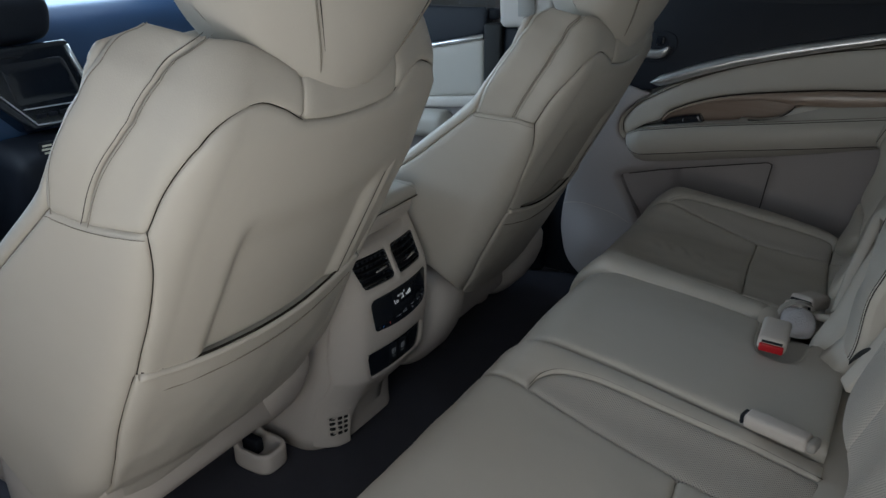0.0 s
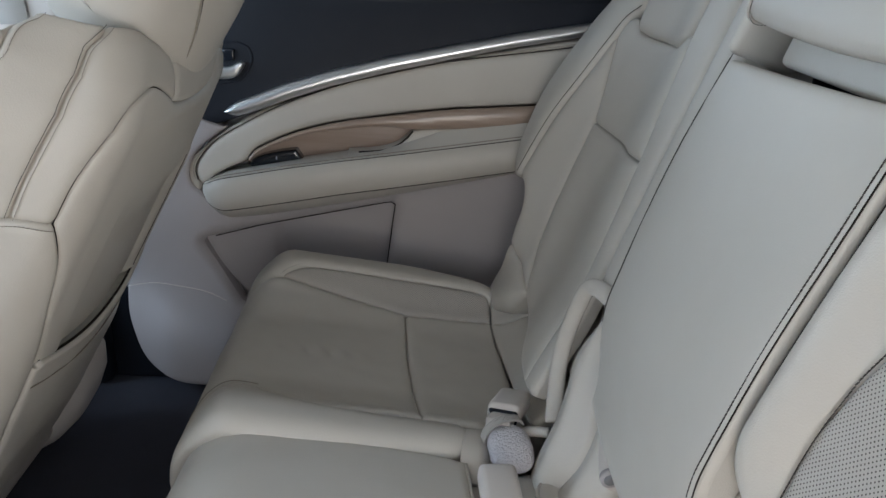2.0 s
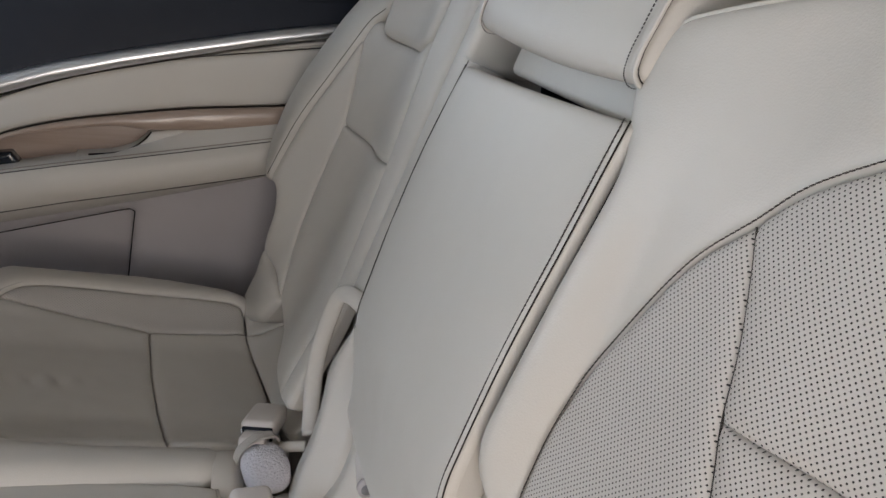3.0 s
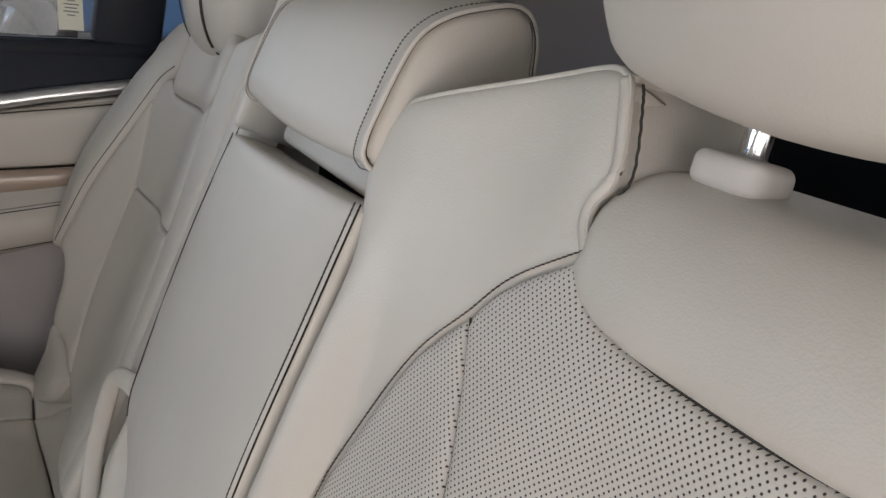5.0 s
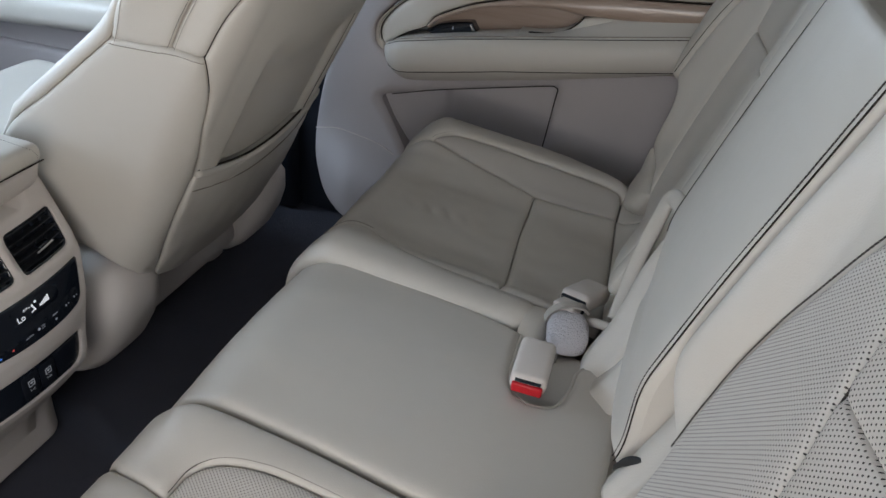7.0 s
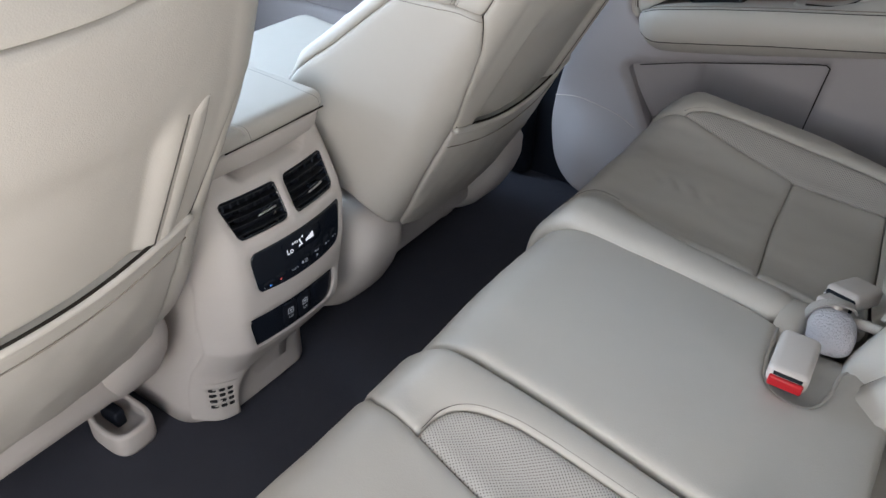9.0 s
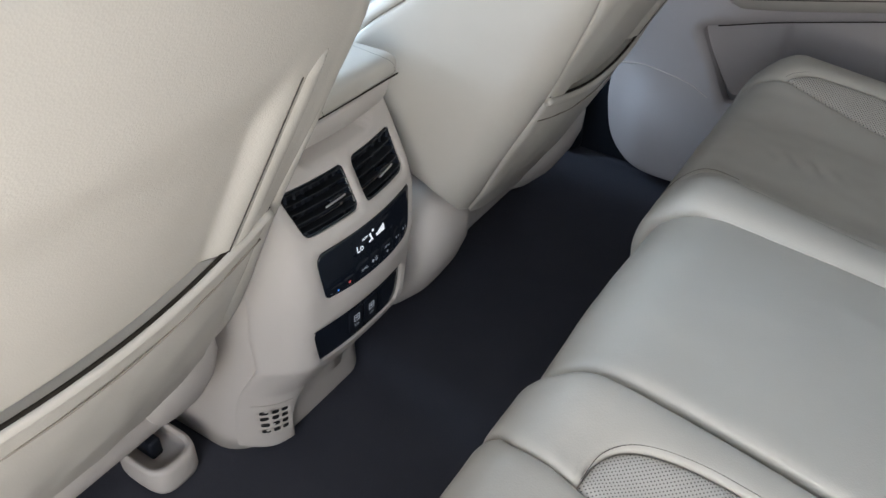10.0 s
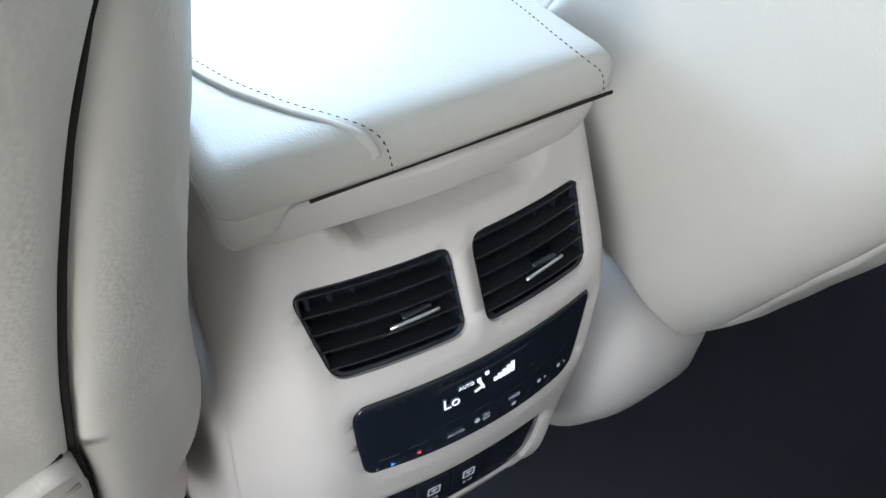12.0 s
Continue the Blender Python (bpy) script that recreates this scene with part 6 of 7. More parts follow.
    # inner handle in its bowl
    def bowl_line(g):
        return outline([(0.160 - g, 0.626 - g), (0.216, 0.626 - g)], [(0.216, 0.626 - g), (0.251 + 0.5 * g, 0.633 - 0.8 * g), (0.267 + g, 0.650 - 0.4 * g), (0.276 + g, 0.670), (0.270 + 0.8 * g, 0.690 + 0.6 * g), (0.251, 0.699 + g)], [(0.251, 0.699 + g), (0.160 - g, 0.700 + g)], [(0.160 - g, 0.700 + g), (0.160 - g, 0.626 - g)])

    panel("handle_bowl", bowl_line(0.002), lambda x, z: S_upper(x, z) + np.array((0, -0.002, 0)), BLACK, th, puff=0.004, edge=0.005, step=0.006, skirt=0.006, holes=[bowl_line(-0.007)], groove=0.0)
    panel("bowl_floor", bowl_line(-0.004), lambda x, z: S_upper(x, z) + np.array((0, 0.012, 0)) + 0 * x[:, None], PIANO, th, puff=0.0, edge=0.004, step=0.012, skirt=0.016)
    grip = outline([(0.165, 0.656), (0.210, 0.657), (0.236, 0.658), (0.257, 0.668)], [(0.257, 0.668), (0.263, 0.664)], [(0.263, 0.664), (0.258, 0.654), (0.249, 0.643), (0.229, 0.636), (0.165, 0.638)], [(0.165, 0.638), (0.165, 0.656)])
    panel("door_handle", grip, lambda x, z: S_upper(x, z) + np.array((0, -0.010, 0)), CHROME, th, puff=0.006, edge=0.008, step=0.004, skirt=0.012, label="satin chrome inner handle", groove=0.0)
    lk = bmesh.new()
    rbox(lk, (0.022, 0.014, 0.022), (0.235, DOOR - 0.010, 0.677), 0.004, 3)
    part("lock_lever", lk, PIANO, th, "", True)
    # window frame and pane
    fr = bmesh.new()
    rbox(fr, (0.105, 0.045, 0.34), (0.872, DOOR + 0.030, 0.965), 0.010, 2, Matrix.Rotation(radians(6), 4, "Y"))
    rbox(fr, (0.06, 0.045, 0.34), (0.055, DOOR + 0.030, 0.94), 0.010, 2, Matrix.Rotation(radians(-3), 4, "Y"))
    rbox(fr, (1.0, 0.045, 0.05), (0.45, DOOR + 0.030, 1.11), 0.010, 2)
    rbox(fr, (1.0, 0.050, 0.03), (0.5, DOOR + 0.030, 0.775), 0.010, 2, Matrix.Rotation(radians(-2.5), 4, "Y"))
    part("window_frame", fr, BLACK, th, "black window frame", True, 40)
    pane = bmesh.new()
    rbox(pane, (0.80, 0.004, 0.33), (0.45, DOOR + 0.034, 0.94), 0)
    part("pane", pane, PRIVACY, th, "lightly tinted window glass")
    out = bmesh.new()
    rbox(out, (1.06, 0.03, 0.86), (0.50, DOOR + 0.072, 0.35), 0.01, 2)
    part("outer_skin", out, BODY_PAINT, th, "white painted door skin", True)
    return settle(th)


def window_sticker():
    th = thing("window_sticker", (0.772, DOOR + 0.027, 0.87), "pale paper sticker with small print on the glass", "sticker")
    sh = bmesh.new()
    rbox(sh, (0.036, 0.0012, 0.13), (0.772, DOOR + 0.0285, 0.880), 0, 1, Matrix.Rotation(radians(-2), 4, "Y"))
    part("sheet", sh, PAPER, th)
    for i, w in enumerate((0.012, 0.022, 0.018, 0.022, 0.012)):
        ln = bmesh.new()
        rbox(ln, (w, 0.0006, 0.0018), (0.774, DOOR + 0.0274, 0.860 - i * 0.0055), 0)
        part("print_line", ln, INK, th)
    return settle(th)


# ---- right-hand front door and the pillar ----
def front_door():
    th = thing("front_door", (-0.7, DOOR, 0.0), "closed front door with beige trim and chrome strip", "car door")
    low = lambda x: np.interp(x, [-1.3, -0.65, -0.45, -0.25, -0.2], [0.52, 0.585, 0.618, 0.660, 0.668])
    panel("upper_trim", outline([(x, float(low(x))) for x in np.linspace(-1.25, -0.245, 8)], [(-0.245, 0.660), (-0.245, 0.735)], [(-0.245, 0.735), (-1.25, 0.715)], [(-1.25, 0.715), (-1.25, 0.53)]), S_upper, BLACK, th, puff=0.005, edge=0.02, step=0.03, skirt=0.03)
    cord("chrome_strip", [(x, DOOR - 0.022, float(low(x))) for x in np.linspace(-1.25, -0.245, 12)], 0.007, CHROME, th, 8)
    ins_low = [(-0.245, 0.500), (-0.45, 0.478), (-0.65, 0.470), (-1.25, 0.45)]
    panel("door_insert", outline([(x, float(low(x)) - 0.004) for x in np.linspace(-1.25, -0.245, 8)][::-1], [(-1.25, 0.526), (-1.25, 0.45)], ins_low[::-1], [(-0.245, 0.500), (-0.245, 0.656)]), on_door(DOOR - 0.012), LEATHER, th, puff=0.008, edge=0.014, step=0.025, skirt=0.03)
    panel("arm_ledge", outline(ins_low, [(-1.25, 0.45), (-1.25, 0.41)], [(-1.25, 0.41), (-0.65, 0.43), (-0.36, 0.455), (-0.245, 0.47)], [(-0.245, 0.47), (-0.245, 0.50)]), on_door(DOOR - 0.018), TRIM, th, puff=0.008, edge=0.012, step=0.025, skirt=0.03)
    am = bmesh.new()
    rbox(am, (0.70, 0.085, 0.075), (-0.69, DOOR - 0.045, 0.395), 0.028, 5, Matrix.Rotation(radians(-3), 4, "Y"))
    part("armrest", am, LEATHER, th, "padded beige armrest", True)
    panel("lower_trim", outline([(-1.25, 0.44), (-0.245, 0.47)], [(-0.245, 0.47), (-0.20, 0.2), (-0.22, 0.015)], [(-0.22, 0.015), (-1.25, 0.015)], [(-1.25, 0.015), (-1.25, 0.44)]), on_door(DOOR), TRIM_DULL, th, flip=False, puff=0.006, edge=0.02, step=0.03, skirt=0.04)
    pk = bmesh.new()
    rbox(pk, (0.50, 0.03, 0.16), (-0.72, DOOR - 0.012, 0.21), 0.014, 4)
    part("door_pocket", pk, TRIM_DULL, th, "", True)
    fr = bmesh.new()
    rbox(fr, (1.0, 0.045, 0.05), (-0.72, DOOR + 0.030, 1.09), 0.01, 2)
    rbox(fr, (1.0, 0.045, 0.03), (-0.72, DOOR + 0.030, 0.715), 0.01, 2)
    part("window_frame", fr, BLACK, th, "black window frame", True, 40)
    pane = bmesh.new()
    rbox(pane, (0.98, 0.004, 0.36), (-0.73, DOOR + 0.034, 0.90), 0)
    g = part("pane", pane, GLASS, th, "clear window glass")
    g.visible_shadow = False
    out = bmesh.new()
    rbox(out, (1.08, 0.03, 0.80), (-0.74, DOOR + 0.072, 0.32), 0.01, 2)
    part("outer_skin", out, BODY_PAINT, th, "white painted door skin", True)
    return settle(th)


def pillar():
    th = thing("door_pillar", (-0.1, DOOR, 0.0), "beige pillar trim with black lower cover between the doors", "pillar", kind="structure")
    a = bmesh.new()
    rbox(a, (0.16, 0.05, 0.48), (-0.125, DOOR - 0.010, 0.93), 0.018, 4, Matrix.Rotation(radians(-3), 4, "Y"))
    part("upper_cover", a, TRIM, th, "beige upper pillar cover", True)
    b = bmesh.new()
    rbox(b, (0.055, 0.05, 0.25), (-0.215, DOOR - 0.003, 0.57), 0.008, 3)
    part("seal", b, RUBBER, th, "black door seal", True)
    c = bmesh.new()
    rbox(c, (0.15, 0.05, 0.70), (-0.125, DOOR + 0.012, 0.345), 0.02, 4)
    rbox(c, (0.34, 0.026, 0.50), (-0.04, DOOR + 0.030, 0.25), 0.006, 2)
    part("lower_cover", c, BLACK, th, "black lower pillar cover", True)
    belt = bmesh.new()
    rbox(belt, (0.048, 0.003, 0.42), (-0.12, DOOR - 0.040, 0.93), 0.001, 1, Matrix.Rotation(radians(-3), 4, "Y"))
    part("belt", belt, WEB, th, "beige belt webbing", True)
    return settle(th)


# ---- belts and buckles ----
def buckle(m, red=True):
    th = thing("belt_buckle", m.translation, "beige seat-belt buckle with red release button" if red else "beige seat-belt buckle with its latch plate in", "seat belt")
    b = bmesh.new()
    rbox(b, (0.043, 0.072, 0.026), (0, 0.034, 0), 0.008, 4)
    body = part("housing", b, TRIM, th, "", True)
    if red:
        r = bmesh.new()
        rbox(r, (0.036, 0.006, 0.014), (0, -0.003, -0.003), 0.003, 3)
        part("release_button", r, RED, th, "red release button", True)
        s = bmesh.new()
        rbox(s, (0.030, 0.004, 0.0025), (0, -0.002, 0.0075), 0)
        part("slot", s, BLACK, th)
    else:
        s = bmesh.new()
        rbox(s, (0.037, 0.010, 0.019), (0, -0.0005, -0.0035), 0.003, 3)
        part("slot", s, BLACK, th, "", True)
        q = bmesh.new()
        rbox(q, (0.0022, 0.010, 0.013), (-0.0165, -0.004, -0.003), 0.0008, 2)
        part("latch_plate", q, STEEL, th, "bright steel latch plate", True)
        q = bmesh.new()
        rbox(q, (0.031, 0.034, 0.016), (0.0005, -0.014, -0.005), 0.004, 3)
        part("tongue_grip", q, TRIM, th, "moulded beige grip of the belt tongue", True)
    th.matrix_basis = m
    return th


def strap(name, line, width, up, material, parent, thick=0.0014, label=""):
    """A flat band along a line; up gives the side to which it is broad."""
    p = [np.array(q, float) for q in spline(line, 8)]
    w = [np.array(u, float) for u in spline(up, 8)] if isinstance(up[0], (tuple, list)) else [np.array(up, float)] * len(p)
    verts, uvs, run = [], [], 0.0
    for i, q in enumerate(p):
        u = w[i] / np.linalg.norm(w[i])
        t = p[min(i + 1, len(p) - 1)] - p[max(i - 1, 0)]
        n = np.cross(t, u)
        n /= np.linalg.norm(n) + 1e-12
        if i:
            run += np.linalg.norm(q - p[i - 1])
        for a, b in ((-1, -1), (1, -1), (1, 1), (-1, 1)):
            verts.append(q + u * a * width / 2 + n * b * thick / 2)
            uvs.append((a * width / 2, run))
    faces = [(i * 4 + k, i * 4 + (k + 1) % 4, (i + 1) * 4 + (k + 1) % 4, (i + 1) * 4 + k) for i in range(len(p) - 1) for k in range(4)]
    return link_mesh(name, verts, faces, material, parent, label, False, uvs)


def drape(name, left, right, bulge, parent, n=12):
    """A soft folded sheet between two edges, rounded between them."""
    a, b = spline(left, 8), spline(right, 8)
    m = min(len(a), len(b))
    a, b = resample_line(a, m), resample_line(b, m)
    rings = []
    for p, q in zip(a, b):
        side = (q - p) / np.linalg.norm(q - p)
        ring = []
        for i in range(n + 1):
            t = i / n
            ring.append(p + (q - p) * t + np.array((-0.92, 0, 0.38)) * bulge * (math.sin(math.pi * t) ** 0.7 - 0.18 * math.sin(3 * math.pi * t)))
        back = [v + np.array((0.02, 0, 0)) for v in (q, p)]
        rings.append([tuple(v) for v in ring + back])
    return loft(name, rings, VINYL, parent)


def resample_line(pts, m):
    p = np.array(pts)
    d = np.r_[0, np.cumsum(np.linalg.norm(np.diff(p, axis=0), axis=1))]
    s = np.linspace(0, d[-1], m)
    return np.stack([np.interp(s, d, p[:, k]) for k in range(3)], 1)


def belt_gear():
    buckle(pose(0.668, 0.070, 0.336, 4, 3, 3), True)
    buckle(pose(0.684, 0.258, 0.333, -14, -3, -20), False)
    k = thing("belt_sleeve", (0.69, 0.19, 0.32), "knitted grey belt end lying before the buckle", "seat belt")
    rings = []
    for t, w, h in ((0.0, 0.004, 0.003), (0.04, 0.016, 0.010), (0.14, 0.0235, 0.0155), (0.35, 0.0275, 0.019), (0.6, 0.0275, 0.0185), (0.82, 0.024, 0.015), (0.95, 0.017, 0.009), (1.0, 0.005, 0.003)):
        c = np.array((0.683, 0.233, 0.324)) + np.array((0.012, -0.058, -0.010)) * t
        rings.append([tuple(c + w * math.copysign(abs(math.cos(a)) ** 0.75, math.cos(a)) * np.array((0.97, 0.22, -0.04)) + h * math.copysign(abs(math.sin(a)) ** 0.8, math.sin(a)) * np.array((-0.02, 0.17, 0.98))) for a in np.linspace(0, 2 * math.pi, 24, endpoint=False)])
    loft("sleeve", rings, KNIT, k)
    strap("webbing", [(0.655, 0.214, 0.322), (0.662, 0.220, 0.337), (0.680, 0.230, 0.3445), (0.699, 0.240, 0.3395), (0.706, 0.245, 0.330)], 0.011, (-0.40, 0.90, 0.10), WEB, k, 0.003)
    settle(k)
    s = thing("pull_strap", (0.76, 0.22, 0.45), "beige moulded strap loop beside the centre armrest", "strap")
    run = spline([(0.795, 0.205, 0.512), (0.783, 0.228, 0.521), (0.773, 0.255, 0.512), (0.766, 0.274, 0.475), (0.757, 0.279, 0.430), (0.750, 0.268, 0.395), (0.745, 0.246, 0.362), (0.742, 0.225, 0.345)], 6)
    rings = []
    for k, q in enumerate(run):
        t = run[min(k + 1, len(run) - 1)] - run[max(k - 1, 0)]
        wide = np.cross(t / np.linalg.norm(t), (-0.35, -0.75, 0.56))
        wide /= np.linalg.norm(wide)
        thin = np.cross(wide, t / np.linalg.norm(t))
        rings.append([tuple(q + 0.0105 * math.cos(w) * wide + 0.0042 * math.sin(w) * thin) for w in np.linspace(0, 2 * math.pi, 14, endpoint=False)])
    loft("loop", rings, VINYL, s)
    settle(s)
    w = thing("seat_belt_cover", (0.74, 0.18, 0.31), "loose beige vinyl belt cover folded down beside the armrest", "seat belt")
    drape("fold", [(0.800, 0.222, 0.515), (0.783, 0.232, 0.475), (0.765, 0.247, 0.426), (0.755, 0.232, 0.390), (0.742, 0.216, 0.355), (0.728, 0.205, 0.328), (0.716, 0.192, 0.306), (0.711, 0.188, 0.272)],
          [(0.805, 0.200, 0.50), (0.795, 0.190, 0.465), (0.785, 0.180, 0.430), (0.775, 0.166, 0.395), (0.764, 0.150, 0.360), (0.754, 0.142, 0.332), (0.750, 0.134, 0.306), (0.748, 0.130, 0.272)], 0.013, w)
    drape("fold", [(0.800, 0.190, 0.440), (0.785, 0.172, 0.40), (0.772, 0.158, 0.365), (0.752, 0.148, 0.330), (0.732, 0.138, 0.307), (0.715, 0.13, 0.297)],
          [(0.800, 0.120, 0.430), (0.790, 0.110, 0.385), (0.780, 0.100, 0.345), (0.768, 0.092, 0.320), (0.752, 0.085, 0.302), (0.735, 0.08, 0.292)], 0.010, w)
    settle(w)
    c = thing("belt_sleeve", (0.655, 0.19, 0.30), "crumpled beige vinyl sleeve tucked beside the buckle", "seat belt")
    drape("fold", [(0.626, 0.170, 0.298), (0.628, 0.186, 0.318), (0.631, 0.206, 0.327), (0.636, 0.236, 0.324), (0.640, 0.252, 0.314)], [(0.642, 0.166, 0.294), (0.643, 0.186, 0.312), (0.644, 0.206, 0.319), (0.646, 0.230, 0.318), (0.648, 0.250, 0.310)], 0.006, c)
    drape("fold", [(0.642, 0.164, 0.290), (0.644, 0.190, 0.306), (0.648, 0.226, 0.312), (0.652, 0.252, 0.308)], [(0.664, 0.160, 0.288), (0.664, 0.190, 0.300), (0.666, 0.220, 0.306), (0.668, 0.250, 0.302)], 0.004, c)
    cord("fold", spline([(0.700, 0.235, 0.314), (0.712, 0.236, 0.322), (0.726, 0.230, 0.327), (0.738, 0.224, 0.330)], 6), 0.0065, VINYL, c, 10)
    settle(c)
    g = thing("belt_flap", (0.80, -0.115, 0.42), "beige strap end tucked in the gap beside the armrest", "seat belt")
    drape("flap", [(0.842, -0.096, 0.575), (0.825, -0.096, 0.535), (0.808, -0.096, 0.49), (0.792, -0.096, 0.45), (0.775, -0.097, 0.41)], [(0.848, -0.135, 0.575), (0.832, -0.150, 0.535), (0.812, -0.150, 0.49), (0.797, -0.142, 0.45), (0.780, -0.14, 0.41)], 0.006, g)
    arc = spline([(0.779, -0.107, 0.432), (0.787, -0.113, 0.449), (0.797, -0.123, 0.463), (0.806, -0.135, 0.470)], 6)
    rings = []
    for k, q in enumerate(arc):
        r = 0.0012 + 0.0042 * math.sin(math.pi * min(1.0, 0.15 + 0.8 * k / len(arc)))
        rings.append([tuple(q + np.array((-0.003, 0.6 * r * math.cos(w), r * math.sin(w)))) for w in np.linspace(0, 2 * math.pi, 8, endpoint=False)])
    loft("hook", rings, RUBBER, g, "black curved plastic hook")
    settle(g)
    h = thing("armrest_hinge", (0.775, 0.10, 0.37), "beige armrest hinge with a round grey cap", "hinge")
    hb = bmesh.new()
    rbox(hb, (0.034, 0.05, 0.06), (0.79, 0.118, 0.375), 0.014, 4)
    part("arm", hb, TRIM, h, "", True)
    cord("cap", [(0.777, 0.094, 0.372), (0.777, 0.087, 0.372)], 0.010, TRIM_DULL, h, 16)
    cord("cap_rim", [(0.777, 0.0875, 0.372), (0.777, 0.086, 0.372)], 0.0065, INK, h, 16)
    settle(h)
    lb = thing("belt_buckle", (0.71, -0.13, 0.30), "flat beige buckle lying in the gap of the rear seat", "seat belt")
    q = bmesh.new()
    rbox(q, (0.085, 0.026, 0.022), (0.712, -0.124, 0.318), 0.006, 4, Matrix.Rotation(radians(-14), 4, "Z"))
    part("housing", q, TRIM, lb, "", True)
    q = bmesh.new()
    rbox(q, (0.006, 0.020, 0.014), (0.668, -0.113, 0.318), 0.002, 2, Matrix.Rotation(radians(-14), 4, "Z"))
    part("slot", q, BLACK, lb)
    q = bmesh.new()
    rbox(q, (0.012, 0.026, 0.016), (0.758, -0.136, 0.319), 0.005, 3, Matrix.Rotation(radians(-14), 4, "Z"))
    part("latch_plate", q, WEB, lb, "", True)
    settle(lb)


# ---- body of the car round the seats ----
def structure(name, bm, mat, label, smooth=True):
    return tagged(part(name, bm, mat, None, "", smooth, 50), label, name.split("_")[0], "", "structure")


def car_shell():
    f = bmesh.new()
    bmesh.ops.create_grid(f, x_segments=150, y_segments=70, size=1, matrix=Matrix.Translation((0.35, 0, 0)) @ Matrix.Diagonal((1.75, 0.86, 1, 1)))
    for v in f.verts:
        x, y = v.co.x, v.co.y
        v.co.z = -0.004 + 0.003 * noise.noise((x * 6, y * 6, 0.4)) + 0.0012 * noise.noise((x * 60, y * 60, 2.2))
    structure("floor", f, CARPET, "black carpeted car floor")
    under = bmesh.new()
    rbox(under, (3.5, 1.72, 0.06), (0.35, 0, -0.05), 0.0)
    structure("floor_underside", under, RUBBER, "dark floor pan under the carpet")
    r = bmesh.new()
    rbox(r, (3.0, 1.56, 0.05), (0.75, 0.02, 1.185), 0.02, 3)
    structure("roof_lining", r, HEADLINER, "pale fabric roof lining")
    o = bmesh.new()
    rbox(o, (3.05, 1.66, 0.03), (0.75, 0.02, 1.235), 0.012, 3)
    structure("roof", o, BODY_PAINT, "white painted car roof")
    # left side: closed front door and quarter, an open doorway between
    for nm, x0, x1, z0, z1, mt in (("wall_left_front", -1.3, -0.22, 0.0, 0.72, TRIM_DULL), ("wall_left_rear", 1.12, 2.2, 0.0, 0.80, TRIM_DULL), ("wall_right_rear", 1.03, 2.2, 0.0, 1.13, TRIM_DULL)):
        s = -1 if "left" in nm else 1
        b = bmesh.new()
        rbox(b, (x1 - x0, 0.06, z1 - z0), ((x0 + x1) / 2, s * 0.855, (z0 + z1) / 2), 0.012, 3)
        structure(nm, b, mt, "beige moulded side trim of the car")
    for nm, x, s, lean in (("pillar_left", -0.14, -1, -3), ("pillar_left_rear", 1.14, -1, 8), ("pillar_right_rear", 1.06, 1, 8)):
        b = bmesh.new()
        rbox(b, (0.12, 0.06, 1.18), (x, s * 0.85, 0.59), 0.02, 3, Matrix.Rotation(radians(lean), 4, "Y"))
        structure(nm, b, TRIM, "beige pillar trim beside the door")
    b = bmesh.new()
    rbox(b, (0.96, 0.006, 0.36), (1.66, -0.85, 0.97), 0)
    structure("quarter_window", b, DARK_GLASS, "dark privacy glass of the rear quarter window", False)
    for s, nm in ((-1, "rail_left"), (1, "rail_right")):
        b = bmesh.new()
        rbox(b, (3.0, 0.08, 0.09), (0.75, s * 0.80, 1.155), 0.025, 4)
        structure(nm, b, HEADLINER, "pale roof rail above the doors")
    b = bmesh.new()
    rbox(b, (0.05, 1.66, 0.85), (2.22, 0, 0.425), 0.02, 3)
    structure("tailgate", b, BLACK, "dark inside of the tailgate")
    b = bmesh.new()
    rbox(b, (0.05, 1.66, 0.70), (-1.72, 0, 0.35), 0.02, 3)
    structure("bulkhead", b, BLACK, "dark front bulkhead")
    for s, nm in ((-1, "front_pillar_left"), (1, "front_pillar_right")):
        b = bmesh.new()
        rbox(b, (0.75, 0.06, 0.06), (-1.15, s * 0.80, 0.95), 0.02, 3, Matrix.Rotation(radians(-34), 4, "Y"))
        structure(nm, b, TRIM, "beige front pillar trim")


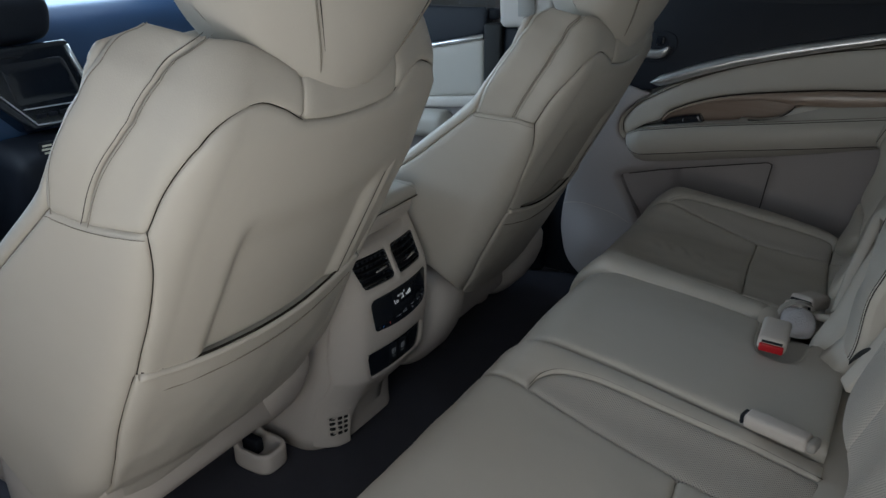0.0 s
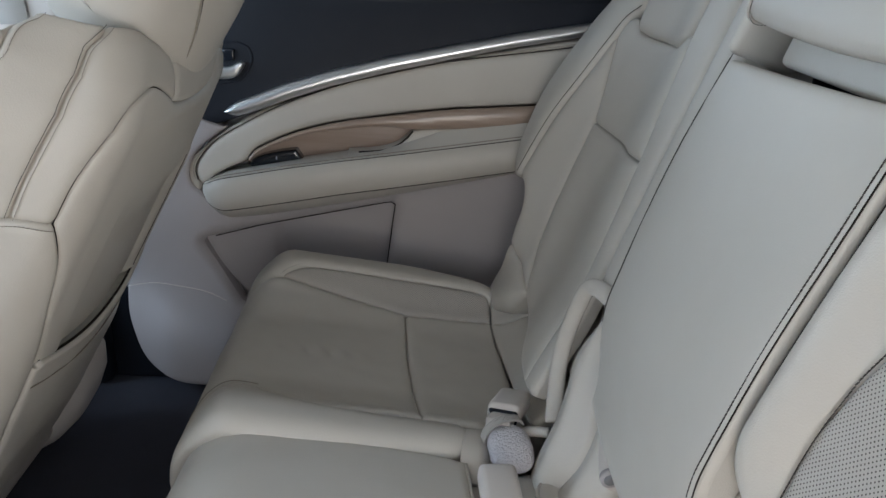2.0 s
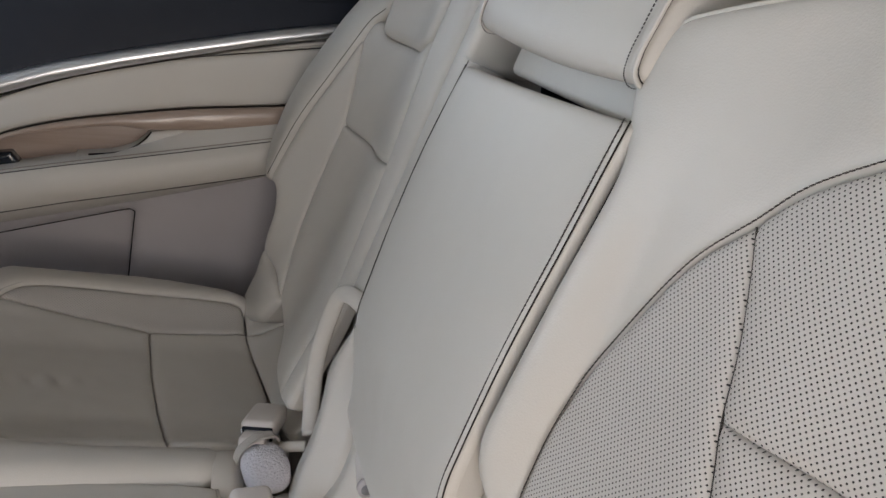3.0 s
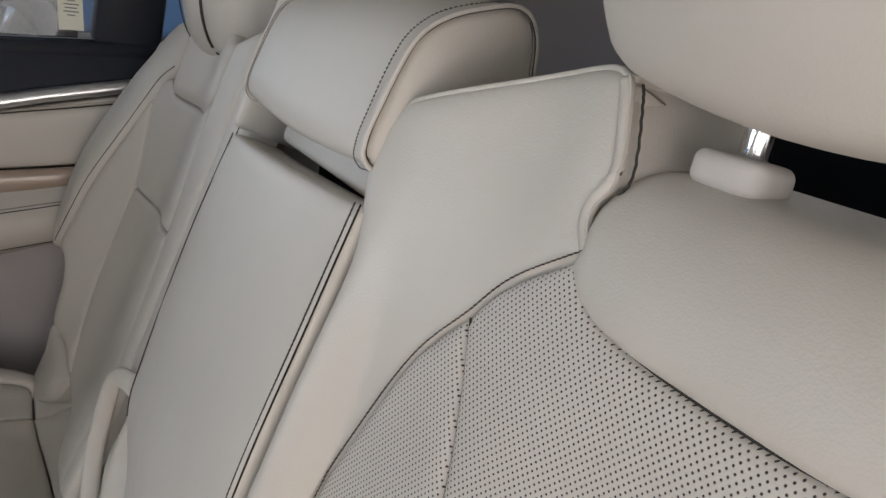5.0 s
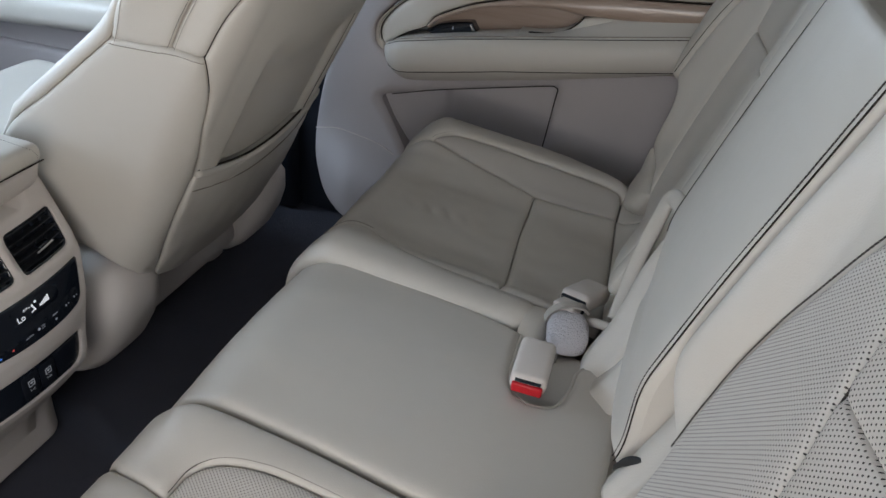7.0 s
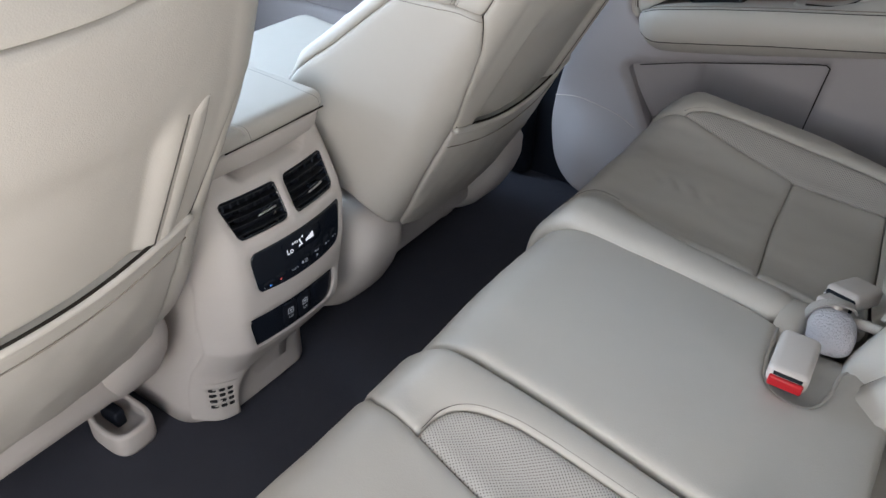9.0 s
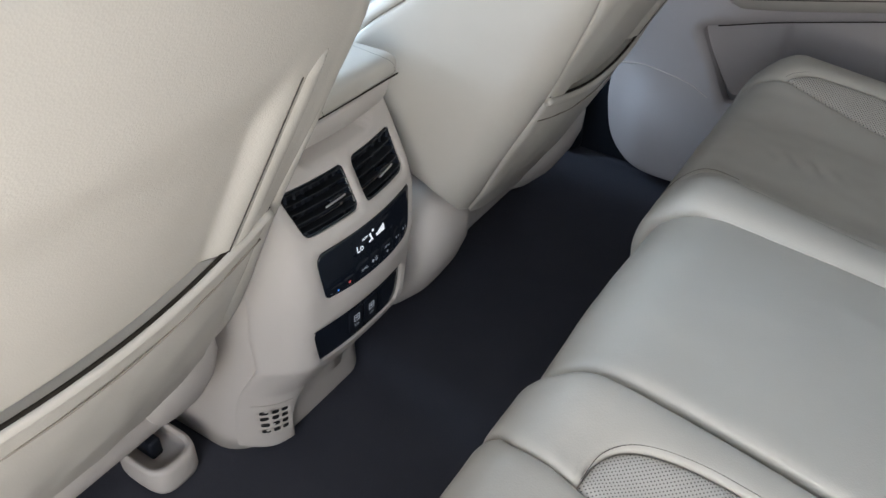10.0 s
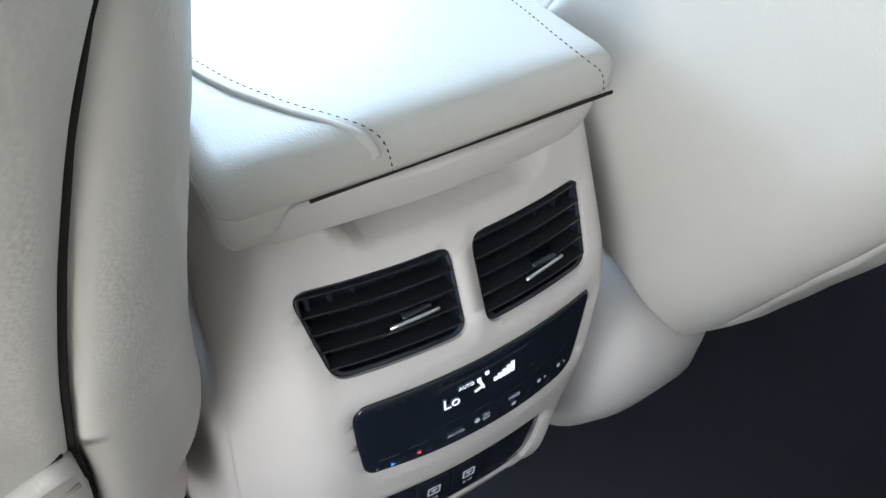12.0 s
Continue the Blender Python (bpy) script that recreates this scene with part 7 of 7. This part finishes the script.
def dashboard():
    th = thing("dashboard", (-1.2, 0.0, 0.0), "dark dashboard, coloured blue for its sky sheen, with a central screen", "dashboard")
    prof = spline([(-1.02, 0.40), (-0.99, 0.52), (-1.02, 0.66), (-1.06, 0.745), (-1.14, 0.775), (-1.45, 0.77), (-1.66, 0.74), (-1.66, 0.40), (-1.3, 0.36)], 6, True)
    bolster("pad", [np.array(q) for q in prof], -0.79, 0.79, 0.05, DASH, th, "soft dark dashboard pad with the blue sky sheen in its colour", 0.0, 4)
    S_dash = lambda y, z: stack(-0.955 - 0.22 * (z - 0.60), y, z)
    face = [(-0.16, 0.70), (0.066, 0.70), (0.098, 0.585), (0.06, 0.535), (0.01, 0.512), (-0.085, 0.514), (-0.165, 0.60)]
    stack_ob = panel("centre_panel", face[::-1], S_dash, PIANO, th, puff=0.006, edge=0.01, step=0.02, skirt=0.10, label="gloss black centre panel")
    panel("screen", rounded(-0.115, 0.040, 0.572, 0.664, 0.006, -0.105, 0.060), S_dash, PIANO, stack_ob, puff=0.001, edge=0.002, step=0.02, lift=0.007, skirt=0.004, label="dark glossy touch screen")
    on = lambda pts, d=0.009: [tuple(S_dash(np.array([a]), np.array([b]))[0] + np.array((d, 0, 0))) for a, b in pts]
    cord("bezel", on([(0.057, 0.688), (0.066, 0.65), (0.086, 0.580)]), 0.0055, CHROME, stack_ob, 8, "silver bezel strip")
    cord("bezel", on([(-0.17, 0.635), (-0.136, 0.600), (-0.074, 0.526), (-0.03, 0.523), (0.006, 0.523), (0.055, 0.541)]), 0.0022, CHROME, stack_ob, 6, "silver bezel strip")
    cord("bezel", on([(-0.095, 0.564), (-0.02, 0.561), (0.062, 0.558)]), 0.0014, CHROME, stack_ob, 6)
    cord("disc_slot", on([(-0.115, 0.677), (-0.06, 0.676)], 0.007), 0.0016, RUBBER, stack_ob, 6)
    for i in range(4):
        kb = bmesh.new()
        rbox(kb, (0.008, 0.022, 0.010), (-0.937, -0.058 + i * 0.029, 0.543), 0.002, 2)
        part("key", kb, BLACK, stack_ob, "", True)
    hood = spline([(-0.985, 0.705), (-0.95, 0.735), (-0.945, 0.79), (-0.99, 0.825), (-1.10, 0.835), (-1.25, 0.79), (-1.25, 0.70), (-1.1, 0.69)], 5, True)
    bolster("display_hood", [np.array(q) for q in hood], -0.21, 0.03, 0.03, BLACK, th, "black hood over the upper display", 0.0, 4)
    bd = bmesh.new()
    rbox(bd, (0.16, 0.30, 0.30), (-0.95, -0.03, 0.345), 0.04, 4, Matrix.Rotation(radians(14), 4, "Y"))
    part("lower_panel", bd, BLACK, th, "", True)
    return settle(th)


def tag_card():
    th = thing("paper_tag", (-0.862, -0.105, 0.44), "small dark tag with lines of pale print hanging from the dashboard", "tag")
    sh = bmesh.new()
    turn = Matrix.Rotation(radians(-12), 4, "Z")
    rbox(sh, (0.002, 0.036, 0.062), (-0.862, -0.105, 0.472), 0.0006, 1, turn)
    part("card", sh, BLACK, th)
    for i, w in enumerate((0.020, 0.026, 0.016, 0.024, 0.012, 0.022)):
        ln = bmesh.new()
        rbox(ln, (0.001, w, 0.0042), (-0.8602, -0.105, 0.494 - i * 0.0085), 0, 1, turn)
        part("print_line", ln, PAPER, th)
    return settle(th)


def cargo():
    """Folded third row, seen as black backs, and a beige trim bulge beside it."""
    th = thing("folded_third_row", (1.6, 0.0, 0.0), "black backs of the folded third-row seats", "car seat")
    for y in (-0.37, 0.37):
        b = bmesh.new()
        rbox(b, (0.88, 0.70, 0.12), (1.66, y, 0.55), 0.03, 4)
        part("seat_back", b, BLACK, th, "", True)
        s = bmesh.new()
        rbox(s, (0.80, 0.62, 0.48), (1.66, y, 0.25), 0.02, 2)
        part("seat_base", s, BLACK, th)
    return settle(th)


def bench_base():
    th = thing("bench_base", (0.84, 0.03, 0.02), "beige vinyl base behind the rear cushions", "car seat")
    b = bmesh.new()
    rbox(b, (0.12, 1.28, 0.42), (0.866, 0.03, 0.26), 0.02, 3, Matrix.Rotation(0.16, 4, "Y"))
    rbox(b, (0.13, 1.26, 0.22), (0.795, 0.03, 0.165), 0.02, 3)
    part("base_cover", b, VINYL, th, "", True)
    return settle(th)


# ---- outside ----
def outside():
    far = bmesh.new()
    bmesh.ops.create_grid(far, x_segments=2, y_segments=2, size=1, matrix=Matrix.Translation((0, 120, 20)) @ Matrix.Rotation(radians(90), 4, "X") @ Matrix.Diagonal((200, 24, 1, 1)))
    tagged(part("backdrop", far, HAZE, None), "bright hazy sky and pale distance beyond the car park", "backdrop", "", "structure")
    g = bmesh.new()
    bmesh.ops.create_grid(g, x_segments=60, y_segments=60, size=400)
    for v in g.verts:
        v.co.z = -0.46
    tagged(part("ground", g, ASPHALT, None), "grey asphalt of the parking lot", "ground", "", "structure")
    th = thing("parked_truck", (0.6, 8.0, -0.46), "blue truck parked beyond the window", "truck")
    b = bmesh.new()
    rbox(b, (6.5, 1.9, 1.5), (1.6, 9.0, 0.95), 0.12, 4)
    part("body", b, PAINT_BLUE, th, "", True)
    w = bmesh.new()
    bmesh.ops.create_circle(w, cap_ends=True, segments=40, radius=0.66, matrix=Matrix.Translation((0.62, 8.03, 0.12)) @ Matrix.Rotation(radians(90), 4, "X"))
    part("wheel_arch", w, RUBBER, th, "dark wheel arch")
    tyre = cord("tyre", [(0.62 + 0.42 * math.cos(t / 36 * 2 * math.pi), 7.98, 0.10 + 0.42 * math.sin(t / 36 * 2 * math.pi)) for t in range(36)], 0.13, RUBBER, th, 10, "black tyre", True)
    rim = bmesh.new()
    for k in range(5):
        rbox(rim, (0.30, 0.05, 0.07), (0.62 + 0.16 * math.cos(k * 1.2566), 7.92, 0.10 + 0.16 * math.sin(k * 1.2566)), 0.01, 2, Matrix.Rotation(-k * 1.2566, 4, "Y"))
    part("rim", rim, STEEL, tyre, "bright spoked rim", True)
    settle(th)


car_shell()
dashboard()
tag_card()
cargo()
front_door()
pillar()
rear_door()
window_sticker()
bench_base()
console()
front_seat(-1)
for rail in ((-0.125, -0.238), (-0.125, 0.235), (-0.125, 0.572)):
    seat_rail(*rail)
front_seat(1).location = (-0.05, -0.395, 0.055)
left_backrest()
middle_backrest()
right_backrest()
headrest((0.977, LEFT + 0.012, 0.872), 0.275)
headrest((0.962, RIGHT + 0.040, 0.796), 0.26, True)
middle_headrest()
left_cushion()
middle_cushion()
right_cushion()
belt_gear()
outside()
